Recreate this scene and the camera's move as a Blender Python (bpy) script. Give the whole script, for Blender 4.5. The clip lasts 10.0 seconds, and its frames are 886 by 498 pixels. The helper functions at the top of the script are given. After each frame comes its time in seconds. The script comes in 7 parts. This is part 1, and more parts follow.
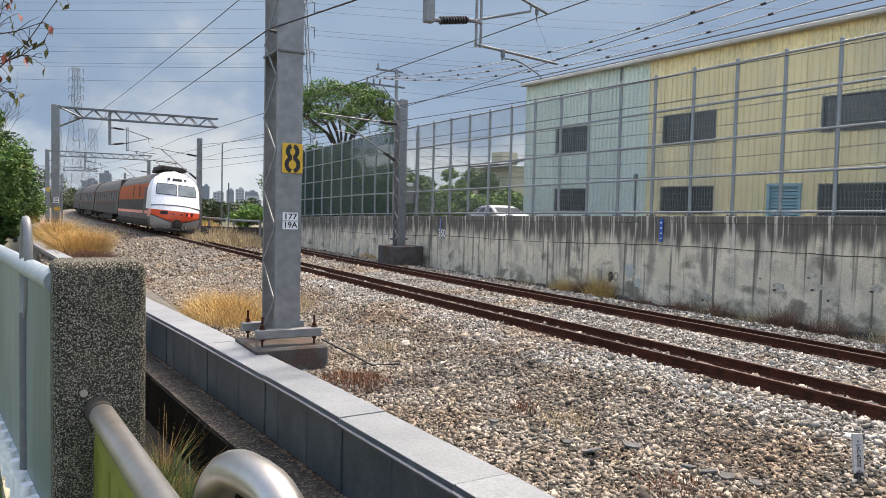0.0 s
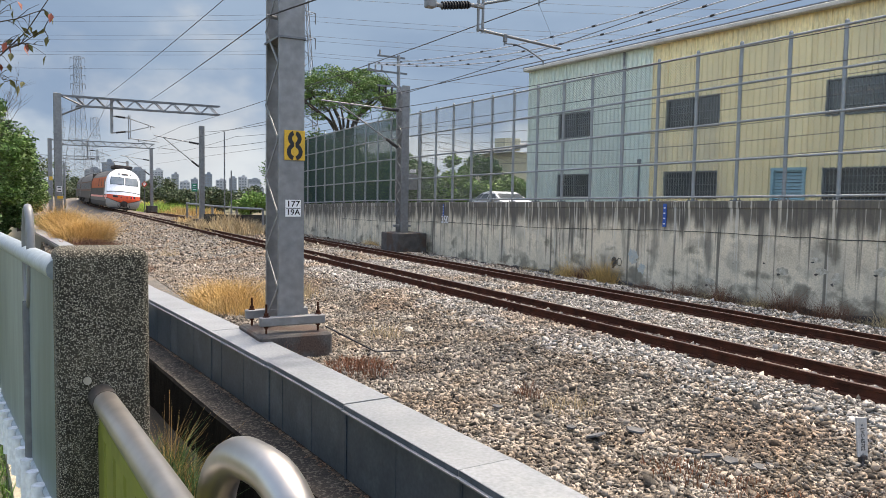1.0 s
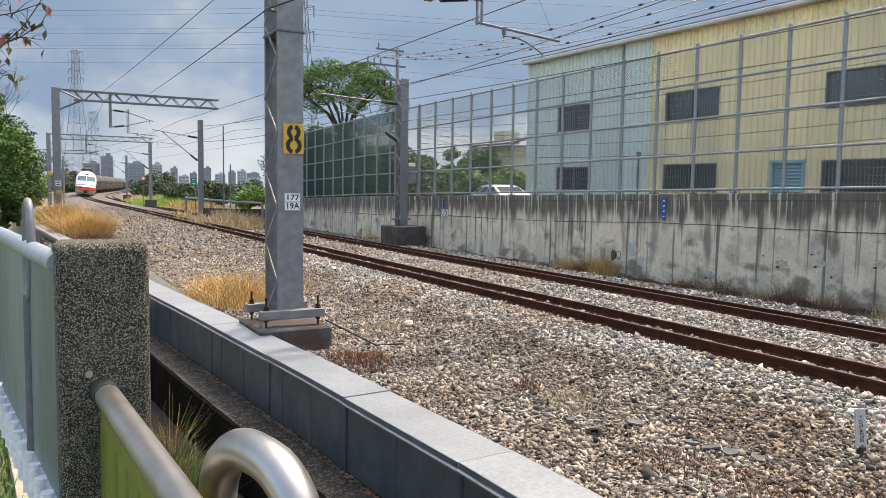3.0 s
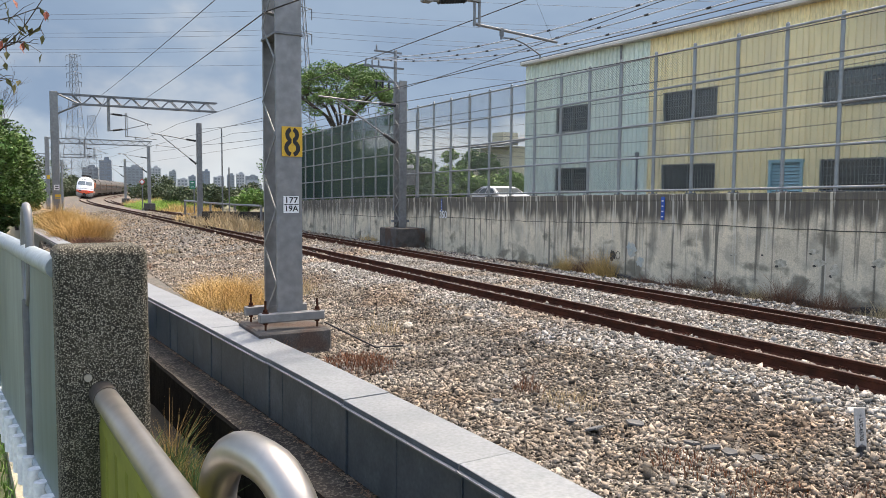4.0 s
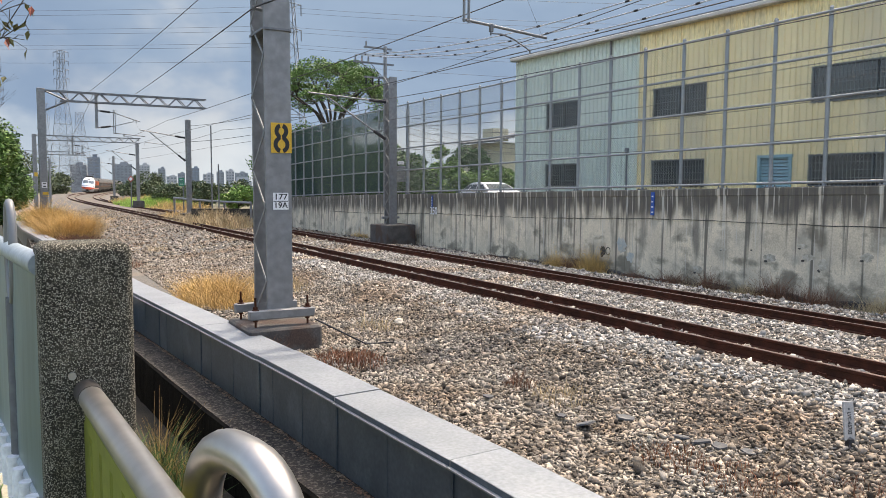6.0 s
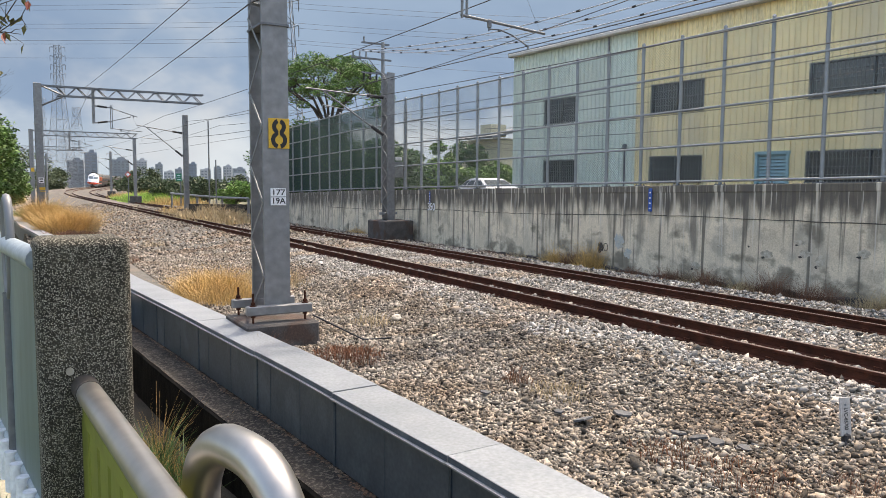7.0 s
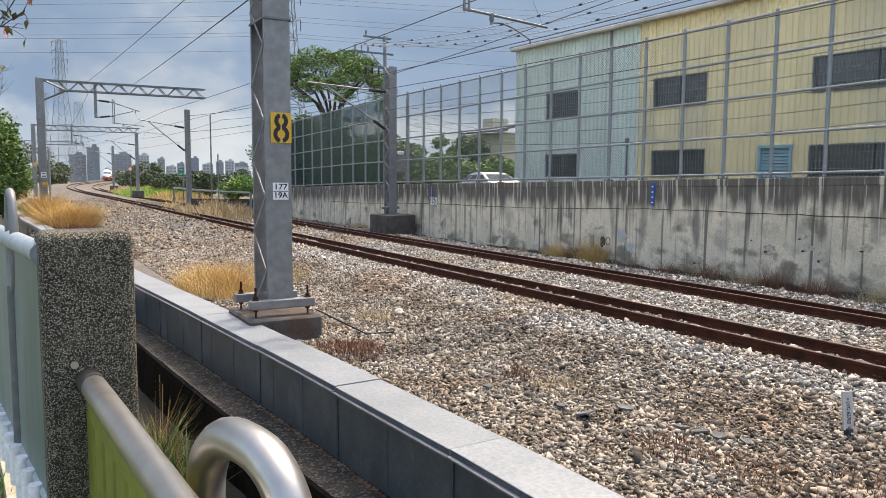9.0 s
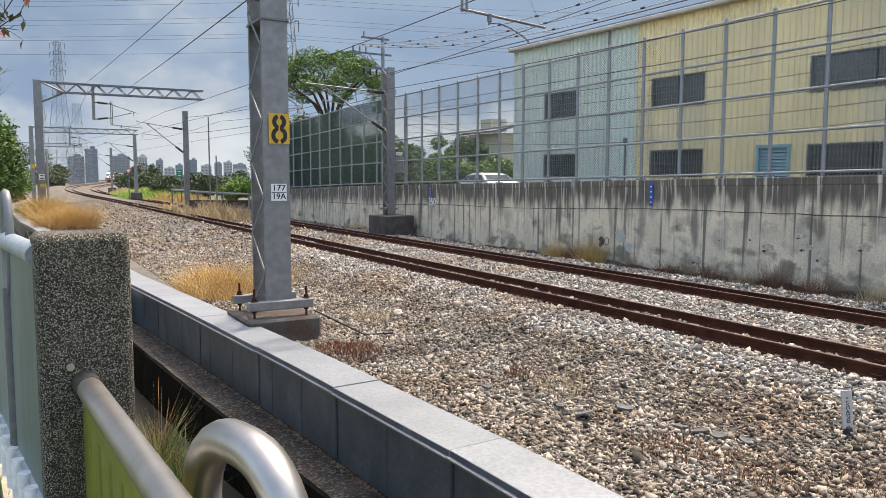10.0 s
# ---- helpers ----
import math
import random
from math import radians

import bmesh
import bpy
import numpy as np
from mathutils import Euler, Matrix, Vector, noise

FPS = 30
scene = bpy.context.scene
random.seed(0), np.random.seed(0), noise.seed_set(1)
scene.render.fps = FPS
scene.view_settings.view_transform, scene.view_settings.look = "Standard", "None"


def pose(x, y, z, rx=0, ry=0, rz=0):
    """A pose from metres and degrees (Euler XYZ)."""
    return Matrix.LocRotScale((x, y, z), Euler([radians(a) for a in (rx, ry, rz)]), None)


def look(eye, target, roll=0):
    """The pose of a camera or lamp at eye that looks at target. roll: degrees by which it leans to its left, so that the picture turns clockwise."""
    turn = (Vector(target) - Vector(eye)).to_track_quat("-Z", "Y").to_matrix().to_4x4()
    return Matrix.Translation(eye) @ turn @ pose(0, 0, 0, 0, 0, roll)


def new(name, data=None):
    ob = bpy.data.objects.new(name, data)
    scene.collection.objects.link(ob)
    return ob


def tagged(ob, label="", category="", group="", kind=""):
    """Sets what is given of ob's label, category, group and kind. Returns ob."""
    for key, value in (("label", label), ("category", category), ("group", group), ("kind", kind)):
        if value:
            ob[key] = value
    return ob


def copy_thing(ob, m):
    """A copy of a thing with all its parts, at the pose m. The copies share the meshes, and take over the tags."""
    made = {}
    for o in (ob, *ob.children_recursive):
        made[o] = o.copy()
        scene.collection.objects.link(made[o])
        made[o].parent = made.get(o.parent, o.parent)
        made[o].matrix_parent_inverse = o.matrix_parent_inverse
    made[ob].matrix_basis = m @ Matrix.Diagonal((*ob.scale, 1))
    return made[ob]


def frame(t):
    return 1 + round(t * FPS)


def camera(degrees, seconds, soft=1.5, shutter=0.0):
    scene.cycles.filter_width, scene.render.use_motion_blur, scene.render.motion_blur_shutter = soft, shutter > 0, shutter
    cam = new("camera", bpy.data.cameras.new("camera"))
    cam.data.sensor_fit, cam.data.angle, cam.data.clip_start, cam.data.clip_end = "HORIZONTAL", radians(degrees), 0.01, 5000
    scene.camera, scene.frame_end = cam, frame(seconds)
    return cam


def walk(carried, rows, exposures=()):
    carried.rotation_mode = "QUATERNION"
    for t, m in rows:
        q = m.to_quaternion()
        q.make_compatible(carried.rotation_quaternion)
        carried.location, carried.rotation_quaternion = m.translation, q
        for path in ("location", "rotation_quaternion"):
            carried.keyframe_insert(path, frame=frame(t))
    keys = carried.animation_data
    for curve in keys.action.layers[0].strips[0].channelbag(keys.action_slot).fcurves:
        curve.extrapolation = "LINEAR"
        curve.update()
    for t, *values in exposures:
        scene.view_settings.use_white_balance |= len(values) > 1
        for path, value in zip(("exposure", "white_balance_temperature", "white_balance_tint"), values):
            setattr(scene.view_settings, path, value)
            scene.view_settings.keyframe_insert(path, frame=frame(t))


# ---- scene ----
cam = camera(60.66, 10.0, soft=0.55)
walk(cam, [
    (0.0, pose(0.0018, -0.0076, 1.7042, 87.114, -1.321, -0.128)),
    (0.5, pose(0.0014, 0.0031, 1.7021, 86.477, -1.100, -0.013)),
    (1.0, pose(0.0014, 0.0021, 1.7012, 86.097, -0.974, 0.086)),
    (1.5, pose(0.0052, -0.0005, 1.6999, 85.819, -0.933, 0.137)),
    (2.0, pose(0.0010, 0.0011, 1.7000, 85.630, -0.919, 0.131)),
    (2.5, pose(0.0000, 0.0000, 1.7000, 85.568, -0.914, 0.071)),
    (4.0, pose(0.0034, -0.0052, 1.7005, 85.722, -0.453, -0.055)),
    (4.5, pose(0.0034, -0.0020, 1.7010, 85.739, -0.279, -0.169)),
    (5.0, pose(0.0069, 0.0019, 1.6985, 85.712, -0.174, -0.346)),
    (5.5, pose(0.0104, 0.0044, 1.6977, 85.597, -0.199, -0.576)),
    (7.0, pose(0.0078, 0.0074, 1.6960, 85.148, -0.360, -0.944)),
    (7.5, pose(0.0129, 0.0059, 1.6962, 84.991, -0.323, -0.929)),
    (8.0, pose(0.0096, 0.0123, 1.6927, 84.838, -0.353, -0.905)),
    (8.5, pose(0.0065, 0.0128, 1.6934, 84.753, -0.347, -0.836)),
    (9.0, pose(0.0052, 0.0065, 1.6947, 84.718, -0.309, -0.783)),
    (9.5, pose(0.0070, 0.0071, 1.6954, 84.753, -0.242, -0.791)),
    (10.0, pose(0.0073, 0.0150, 1.6924, 84.769, -0.104, -0.896)),
], exposures=[(0.0, 1.76, 7200, 11), (10.0, 1.76, 7200, 11)])

# ---- light: a high sun ahead and to the right, behind thin cloud, and a bright broken sky ----
SUN_AZ, SUN_EL = radians(32), radians(62)
world = bpy.data.worlds.new("sky")
scene.world = world
world.use_nodes = True
wn = world.node_tree.nodes
sky = wn.new("ShaderNodeTexSky")
sky.sky_type, sky.sun_disc = "NISHITA", False
sky.sun_elevation, sky.sun_rotation = SUN_EL, SUN_AZ
sky.dust_density = 4.0
world.node_tree.links.new(sky.outputs[0], wn["Background"].inputs[0])
wn["Background"].inputs[1].default_value = 0.15
sun = new("sun", bpy.data.lights.new("sun", "SUN"))
sun.data.energy, sun.data.angle, sun.data.color = 1.03, radians(0.9), (1.0, 0.95, 0.87)
sun_way = Vector((math.sin(SUN_AZ) * math.cos(SUN_EL), math.cos(SUN_AZ) * math.cos(SUN_EL), math.sin(SUN_EL)))
sun.matrix_world = look(sun_way * 60, (0, 0, 0))


# ---- materials ----
def material(name, base, rough=0.7, metal=0.0, second=None, scale=3.0, amount=1.0, grain=60.0, bump=0.15, third=None,
             third_scale=0.6, stretch=(1, 1, 1), spec=0.4, random_by=0.0, island=0.0, detail=8.0):
    """Base colour varied by a broad noise towards second, a fine one in value, stains of third, and grain in relief."""
    m = bpy.data.materials.new(name)
    m.use_nodes = True
    n, l = m.node_tree.nodes, m.node_tree.links
    b = n["Principled BSDF"]
    co = n.new("ShaderNodeTexCoord")
    mp = n.new("ShaderNodeMapping")
    mp.inputs["Scale"].default_value = stretch
    l.new(co.outputs["Object"], mp.inputs[0])

    def noise_at(s, lo, hi, d=detail):
        t = n.new("ShaderNodeTexNoise")
        t.inputs["Scale"].default_value, t.inputs["Detail"].default_value = s, d
        l.new(mp.outputs[0], t.inputs[0])
        r = n.new("ShaderNodeMapRange")
        r.inputs[1].default_value, r.inputs[2].default_value = lo, hi
        l.new(t.outputs[0], r.inputs[0])
        return r.outputs[0], t.outputs[0]

    def mixed(fac, a, c):
        x = n.new("ShaderNodeMix")
        x.data_type = "RGBA"
        l.new(fac, x.inputs[0])
        for sock, v in ((x.inputs[6], a), (x.inputs[7], c)):
            if isinstance(v, tuple):
                sock.default_value = (*v, 1)
            else:
                l.new(v, sock)
        return x.outputs[2]

    second = second or tuple(c * 0.75 for c in base)
    fac, _ = noise_at(scale, 0.5 - 0.2 / amount, 0.5 + 0.2 / amount)
    col = mixed(fac, base, second)
    if third:
        f3, _ = noise_at(third_scale, 0.52, 0.62)
        col = mixed(f3, col, third)
    fine, raw = noise_at(grain, 0.3, 0.7)
    hsv = n.new("ShaderNodeHueSaturation")
    v = n.new("ShaderNodeMapRange")
    v.inputs[3].default_value, v.inputs[4].default_value = 0.82, 1.15
    l.new(fine, v.inputs[0])
    val = v.outputs[0]
    if random_by or island:
        if island:
            src = n.new("ShaderNodeNewGeometry").outputs["Random Per Island"]
        else:
            src = n.new("ShaderNodeObjectInfo").outputs["Random"]
        spread = island or random_by
        w = n.new("ShaderNodeMapRange")
        w.inputs[3].default_value, w.inputs[4].default_value = 1 - spread, 1 + spread
        l.new(src, w.inputs[0])
        mul = n.new("ShaderNodeMath")
        mul.operation = "MULTIPLY"
        l.new(val, mul.inputs[0])
        l.new(w.outputs[0], mul.inputs[1])
        val = mul.outputs[0]
    l.new(val, hsv.inputs["Value"])
    l.new(col, hsv.inputs["Color"])
    l.new(hsv.outputs[0], b.inputs["Base Color"])
    b.inputs["Roughness"].default_value, b.inputs["Metallic"].default_value = rough, metal
    b.inputs["Specular IOR Level"].default_value = spec
    if bump:
        bp = n.new("ShaderNodeBump")
        bp.inputs["Strength"].default_value, bp.inputs["Distance"].default_value = bump, 0.02
        l.new(raw, bp.inputs["Height"])
        l.new(bp.outputs[0], b.inputs["Normal"])
    return m


def leafy(name, base, second, spread=0.35):
    m = material(name, base, 0.55, second=second, scale=1.2, grain=9, bump=0.0, island=spread, spec=0.25)
    b = m.node_tree.nodes["Principled BSDF"]
    b.inputs["Transmission Weight"].default_value = 0.0
    b.inputs["Subsurface Weight"].default_value = 0.0
    return m


# Near bed: darkened to stand for shade in the crevices between loose stones.
CREVICE_BALLAST = material("ballast", (0.12, 0.105, 0.085), 0.9, second=(0.05, 0.044, 0.038), scale=22, grain=55, bump=1.0,
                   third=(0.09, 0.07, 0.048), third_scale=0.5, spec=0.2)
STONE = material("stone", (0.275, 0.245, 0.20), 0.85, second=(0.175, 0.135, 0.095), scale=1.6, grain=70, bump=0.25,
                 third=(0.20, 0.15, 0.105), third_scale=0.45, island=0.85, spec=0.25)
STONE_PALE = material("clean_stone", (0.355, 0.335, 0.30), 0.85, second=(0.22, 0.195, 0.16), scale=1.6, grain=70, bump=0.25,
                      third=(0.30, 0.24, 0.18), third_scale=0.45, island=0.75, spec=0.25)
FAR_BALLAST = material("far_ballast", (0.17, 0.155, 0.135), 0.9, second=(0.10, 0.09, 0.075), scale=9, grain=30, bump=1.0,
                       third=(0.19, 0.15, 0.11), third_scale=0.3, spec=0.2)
SOIL = material("soil", (0.05, 0.04, 0.028), 0.95, second=(0.03, 0.028, 0.02), scale=2, grain=40, bump=0.6)
RUST = material("rusted_rail", (0.082, 0.028, 0.016), 0.85, second=(0.036, 0.016, 0.010), scale=5, grain=80, spec=0.12)
RAIL_TOP = material("rail_head", (0.13, 0.085, 0.065), 0.45, 0.5, second=(0.08, 0.05, 0.04), scale=4, grain=90, bump=0.05)
SLEEPER = material("sleeper_concrete", (0.24, 0.21, 0.18), 0.9, second=(0.15, 0.11, 0.08), scale=6, grain=70, random_by=0.12)
STEEL = material("galvanised_steel", (0.22, 0.222, 0.222), 0.5, 0.35, second=(0.175, 0.178, 0.178), scale=3, grain=9, bump=0.02)
STEEL_DARK = material("weathered_steel", (0.17, 0.18, 0.19), 0.6, 0.3, second=(0.11, 0.115, 0.12), scale=4, grain=45)
FENCE_STEEL = material("fence_tube", (0.30, 0.32, 0.325), 0.45, 0.3, second=(0.21, 0.225, 0.23), scale=6, grain=60, bump=0.05)
FENCE_WIRE = material("fence_wire", (0.22, 0.24, 0.225), 0.55, 0.2, second=(0.14, 0.155, 0.15), scale=2, grain=60, bump=0)
GREEN_WIRE = material("green_coated_wire", (0.020, 0.056, 0.044), 0.7, second=(0.014, 0.042, 0.034), scale=2, grain=30, bump=0)
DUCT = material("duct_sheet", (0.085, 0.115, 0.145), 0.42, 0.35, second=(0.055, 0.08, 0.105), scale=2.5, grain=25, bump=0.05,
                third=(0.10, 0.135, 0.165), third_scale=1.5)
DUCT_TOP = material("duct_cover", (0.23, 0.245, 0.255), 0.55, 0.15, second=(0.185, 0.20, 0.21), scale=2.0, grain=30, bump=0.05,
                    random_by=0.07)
# Base lowered to hold the duct's shade on the ledge; the low wall shares it.
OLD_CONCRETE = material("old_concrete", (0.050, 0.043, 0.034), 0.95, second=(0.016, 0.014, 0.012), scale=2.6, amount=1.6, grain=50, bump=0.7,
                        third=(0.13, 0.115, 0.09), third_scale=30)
FOUND = material("foundation_concrete", (0.10, 0.092, 0.082), 0.95, second=(0.06, 0.054, 0.05), scale=4, grain=35, bump=0.4,
                 third=(0.075, 0.05, 0.038), third_scale=1.6)
BLACK = material("black_rubber", (0.02, 0.02, 0.022), 0.6, grain=50, bump=0.05)
YELLOW = material("yellow_enamel", (0.64, 0.38, 0.03), 0.5, second=(0.52, 0.31, 0.03), scale=8, bump=0.02)
WHITE_PLATE = material("white_enamel", (0.75, 0.76, 0.76), 0.45, second=(0.66, 0.67, 0.66), scale=8, bump=0.02)
INK = material("black_paint", (0.015, 0.015, 0.016), 0.6, bump=0.0)
GLASS_DARK = material("dark_window", (0.018, 0.022, 0.026), 0.12, second=(0.03, 0.034, 0.04), scale=1, bump=0, spec=0.6)
GRILLE = material("grille_bars", (0.17, 0.19, 0.185), 0.5, 0.2, bump=0.0)
BARS = material("window_bars", (0.10, 0.11, 0.115), 0.5, 0.3, bump=0.0)
STAINLESS = material("stainless_tube", (0.40, 0.38, 0.345), 0.36, 0.9, second=(0.37, 0.35, 0.32), scale=4, grain=14, bump=0.0)
PALE_TUBE = material("pale_blue_tube", (0.34, 0.39, 0.41), 0.4, 0.2, second=(0.27, 0.31, 0.33), scale=4, bump=0.03)
WIRE = material("overhead_wire", (0.035, 0.035, 0.038), 0.6, bump=0)
BLUE = material("blue_plate", (0.03, 0.10, 0.38), 0.5, second=(0.025, 0.08, 0.30), scale=6, bump=0.02)
ASPHALT = material("asphalt", (0.055, 0.055, 0.055), 0.9, second=(0.04, 0.04, 0.042), scale=2, grain=90, bump=0.3)
DIRT = material("far_ground", (0.17, 0.14, 0.09), 0.95, second=(0.09, 0.10, 0.05), scale=0.2, grain=6, bump=0.3)


POST_S0, POST_GAP = 9.68, 1.325


def striped_wall(name, top, slope, post_first, gap):
    """Concrete wall stained black from its top, with pale lime runs under the fence posts and patchy streaks below."""
    m = material(name, (0.74, 0.64, 0.475), 0.92, second=(0.58, 0.50, 0.37), scale=1.1, grain=30, bump=0.3,
                 third=(0.50, 0.43, 0.32), third_scale=2.6)
    n, l = m.node_tree.nodes, m.node_tree.links
    b = n["Principled BSDF"]
    col = b.inputs["Base Color"].links[0].from_socket
    co = n.new("ShaderNodeTexCoord")
    sep = n.new("ShaderNodeSeparateXYZ")
    l.new(co.outputs["Object"], sep.inputs[0])

    def calc(op, *args):
        x = n.new("ShaderNodeMath")
        x.operation = op
        for sock, v in zip(x.inputs, args):
            if isinstance(v, (int, float)):
                sock.default_value = v
            else:
                l.new(v, sock)
        return x.outputs[0]

    def ramp(v, lo, hi):
        r = n.new("ShaderNodeMapRange")
        r.interpolation_type = "SMOOTHSTEP"
        r.inputs[1].default_value, r.inputs[2].default_value = lo, hi
        l.new(v, r.inputs[0])
        return r.outputs[0]

    def cloud(along, up, seed, d=7):
        mp = n.new("ShaderNodeMapping")
        mp.inputs["Scale"].default_value = (along, along, up)
        mp.inputs["Location"].default_value = (seed, seed * 0.7, seed * 0.3)
        l.new(co.outputs["Object"], mp.inputs[0])
        t = n.new("ShaderNodeTexNoise")
        t.inputs["Scale"].default_value, t.inputs["Detail"].default_value = 1.0, d
        l.new(mp.outputs[0], t.inputs[0])
        return t.outputs[0]

    def over(fac, under, colour, strength):
        x = n.new("ShaderNodeMix")
        x.data_type = "RGBA"
        l.new(calc("MULTIPLY", fac, strength), x.inputs[0])
        l.new(under, x.inputs[6])
        x.inputs[7].default_value = (*colour, 1)
        return x.outputs[2]

    depth = calc("SUBTRACT", calc("MULTIPLY_ADD", sep.outputs[1], slope, top), sep.outputs[2])
    # broad weathered blotches over the whole height
    col = over(ramp(cloud(1.3, 0.9, 17.0), 0.50, 0.66), col, (0.34, 0.31, 0.25), 0.6)
    # black growth from the top, ragged at its lower edge
    ragged = calc("ADD", cloud(3.2, 0.35, 3.0), calc("MULTIPLY_ADD", depth, -0.62, 0.52))
    col = over(ramp(ragged, 0.47, 0.78), col, (0.085, 0.076, 0.062), 0.90)
    # long thin runs of water
    runs = calc("ADD", cloud(7.0, 0.20, 31.0), calc("MULTIPLY_ADD", depth, -0.045, 0.06))
    col = over(ramp(runs, 0.535, 0.66), col, (0.10, 0.09, 0.075), 0.82)
    wide = calc("ADD", cloud(1.7, 0.28, 9.0), calc("MULTIPLY_ADD", depth, -0.05, 0.05))
    col = over(ramp(wide, 0.55, 0.70), col, (0.11, 0.10, 0.085), 0.75)
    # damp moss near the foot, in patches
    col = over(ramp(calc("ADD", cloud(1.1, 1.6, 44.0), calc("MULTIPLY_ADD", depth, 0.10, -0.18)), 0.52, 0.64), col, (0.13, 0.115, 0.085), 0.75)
    # lime under every post and in thin threads between
    away = calc("MULTIPLY", calc("PINGPONG", calc("DIVIDE", calc("SUBTRACT", sep.outputs[1], post_first - gap * 60), gap), 0.5), gap)
    edge = calc("SUBTRACT", calc("MULTIPLY_ADD", cloud(11.0, 0.35, 5.0), 0.34, -0.125), away)
    reach = calc("SUBTRACT", calc("MULTIPLY_ADD", cloud(1.9, 0.05, 63.0), 4.2, -1.1), depth)
    col = over(calc("MULTIPLY", ramp(edge, -0.008, 0.03), ramp(reach, -0.1, 0.5)), col, (0.60, 0.54, 0.42), 0.75)
    threads = calc("ADD", cloud(16.0, 0.22, 71.0), calc("MULTIPLY_ADD", depth, -0.03, 0.02))
    col = over(ramp(threads, 0.60, 0.66), col, (0.60, 0.56, 0.47), 0.65)
    l.new(col, b.inputs["Base Color"])
    return m


def speckled():
    """Exposed-aggregate concrete: pale chips in a dark matrix."""
    m = material("exposed_aggregate", (0.056, 0.051, 0.036), 0.9, second=(0.022, 0.020, 0.015), scale=11, grain=120, bump=0.3, spec=0.15)
    n, l = m.node_tree.nodes, m.node_tree.links
    b = n["Principled BSDF"]
    col = b.inputs["Base Color"].links[0].from_socket
    co = n.new("ShaderNodeTexCoord")
    v = n.new("ShaderNodeTexVoronoi")
    v.inputs["Scale"].default_value = 340
    l.new(co.outputs["Object"], v.inputs[0])
    chip = n.new("ShaderNodeMapRange")
    chip.inputs[1].default_value, chip.inputs[2].default_value = 0.56, 0.40
    l.new(v.outputs["Distance"], chip.inputs[0])
    pick = n.new("ShaderNodeSeparateColor")
    l.new(v.outputs["Color"], pick.inputs[0])
    light = n.new("ShaderNodeMapRange")
    light.inputs[1].default_value, light.inputs[2].default_value = 0.10, 1.0
    light.inputs[4].default_value = 0.85
    l.new(pick.outputs[0], light.inputs[0])
    mul = n.new("ShaderNodeMath")
    mul.operation = "MULTIPLY"
    l.new(chip.outputs[0], mul.inputs[0])
    l.new(light.outputs[0], mul.inputs[1])
    x = n.new("ShaderNodeMix")
    x.data_type = "RGBA"
    l.new(mul.outputs[0], x.inputs[0])
    l.new(col, x.inputs[6])
    x.inputs[7].default_value = (0.52, 0.48, 0.38, 1)
    l.new(x.outputs[2], b.inputs["Base Color"])
    bp = n.new("ShaderNodeBump")
    bp.inputs["Strength"].default_value, bp.inputs["Distance"].default_value = 0.8, 0.004
    l.new(chip.outputs[0], bp.inputs["Height"])
    l.new(bp.outputs[0], b.inputs["Normal"])
    return m


AGGREGATE = speckled()


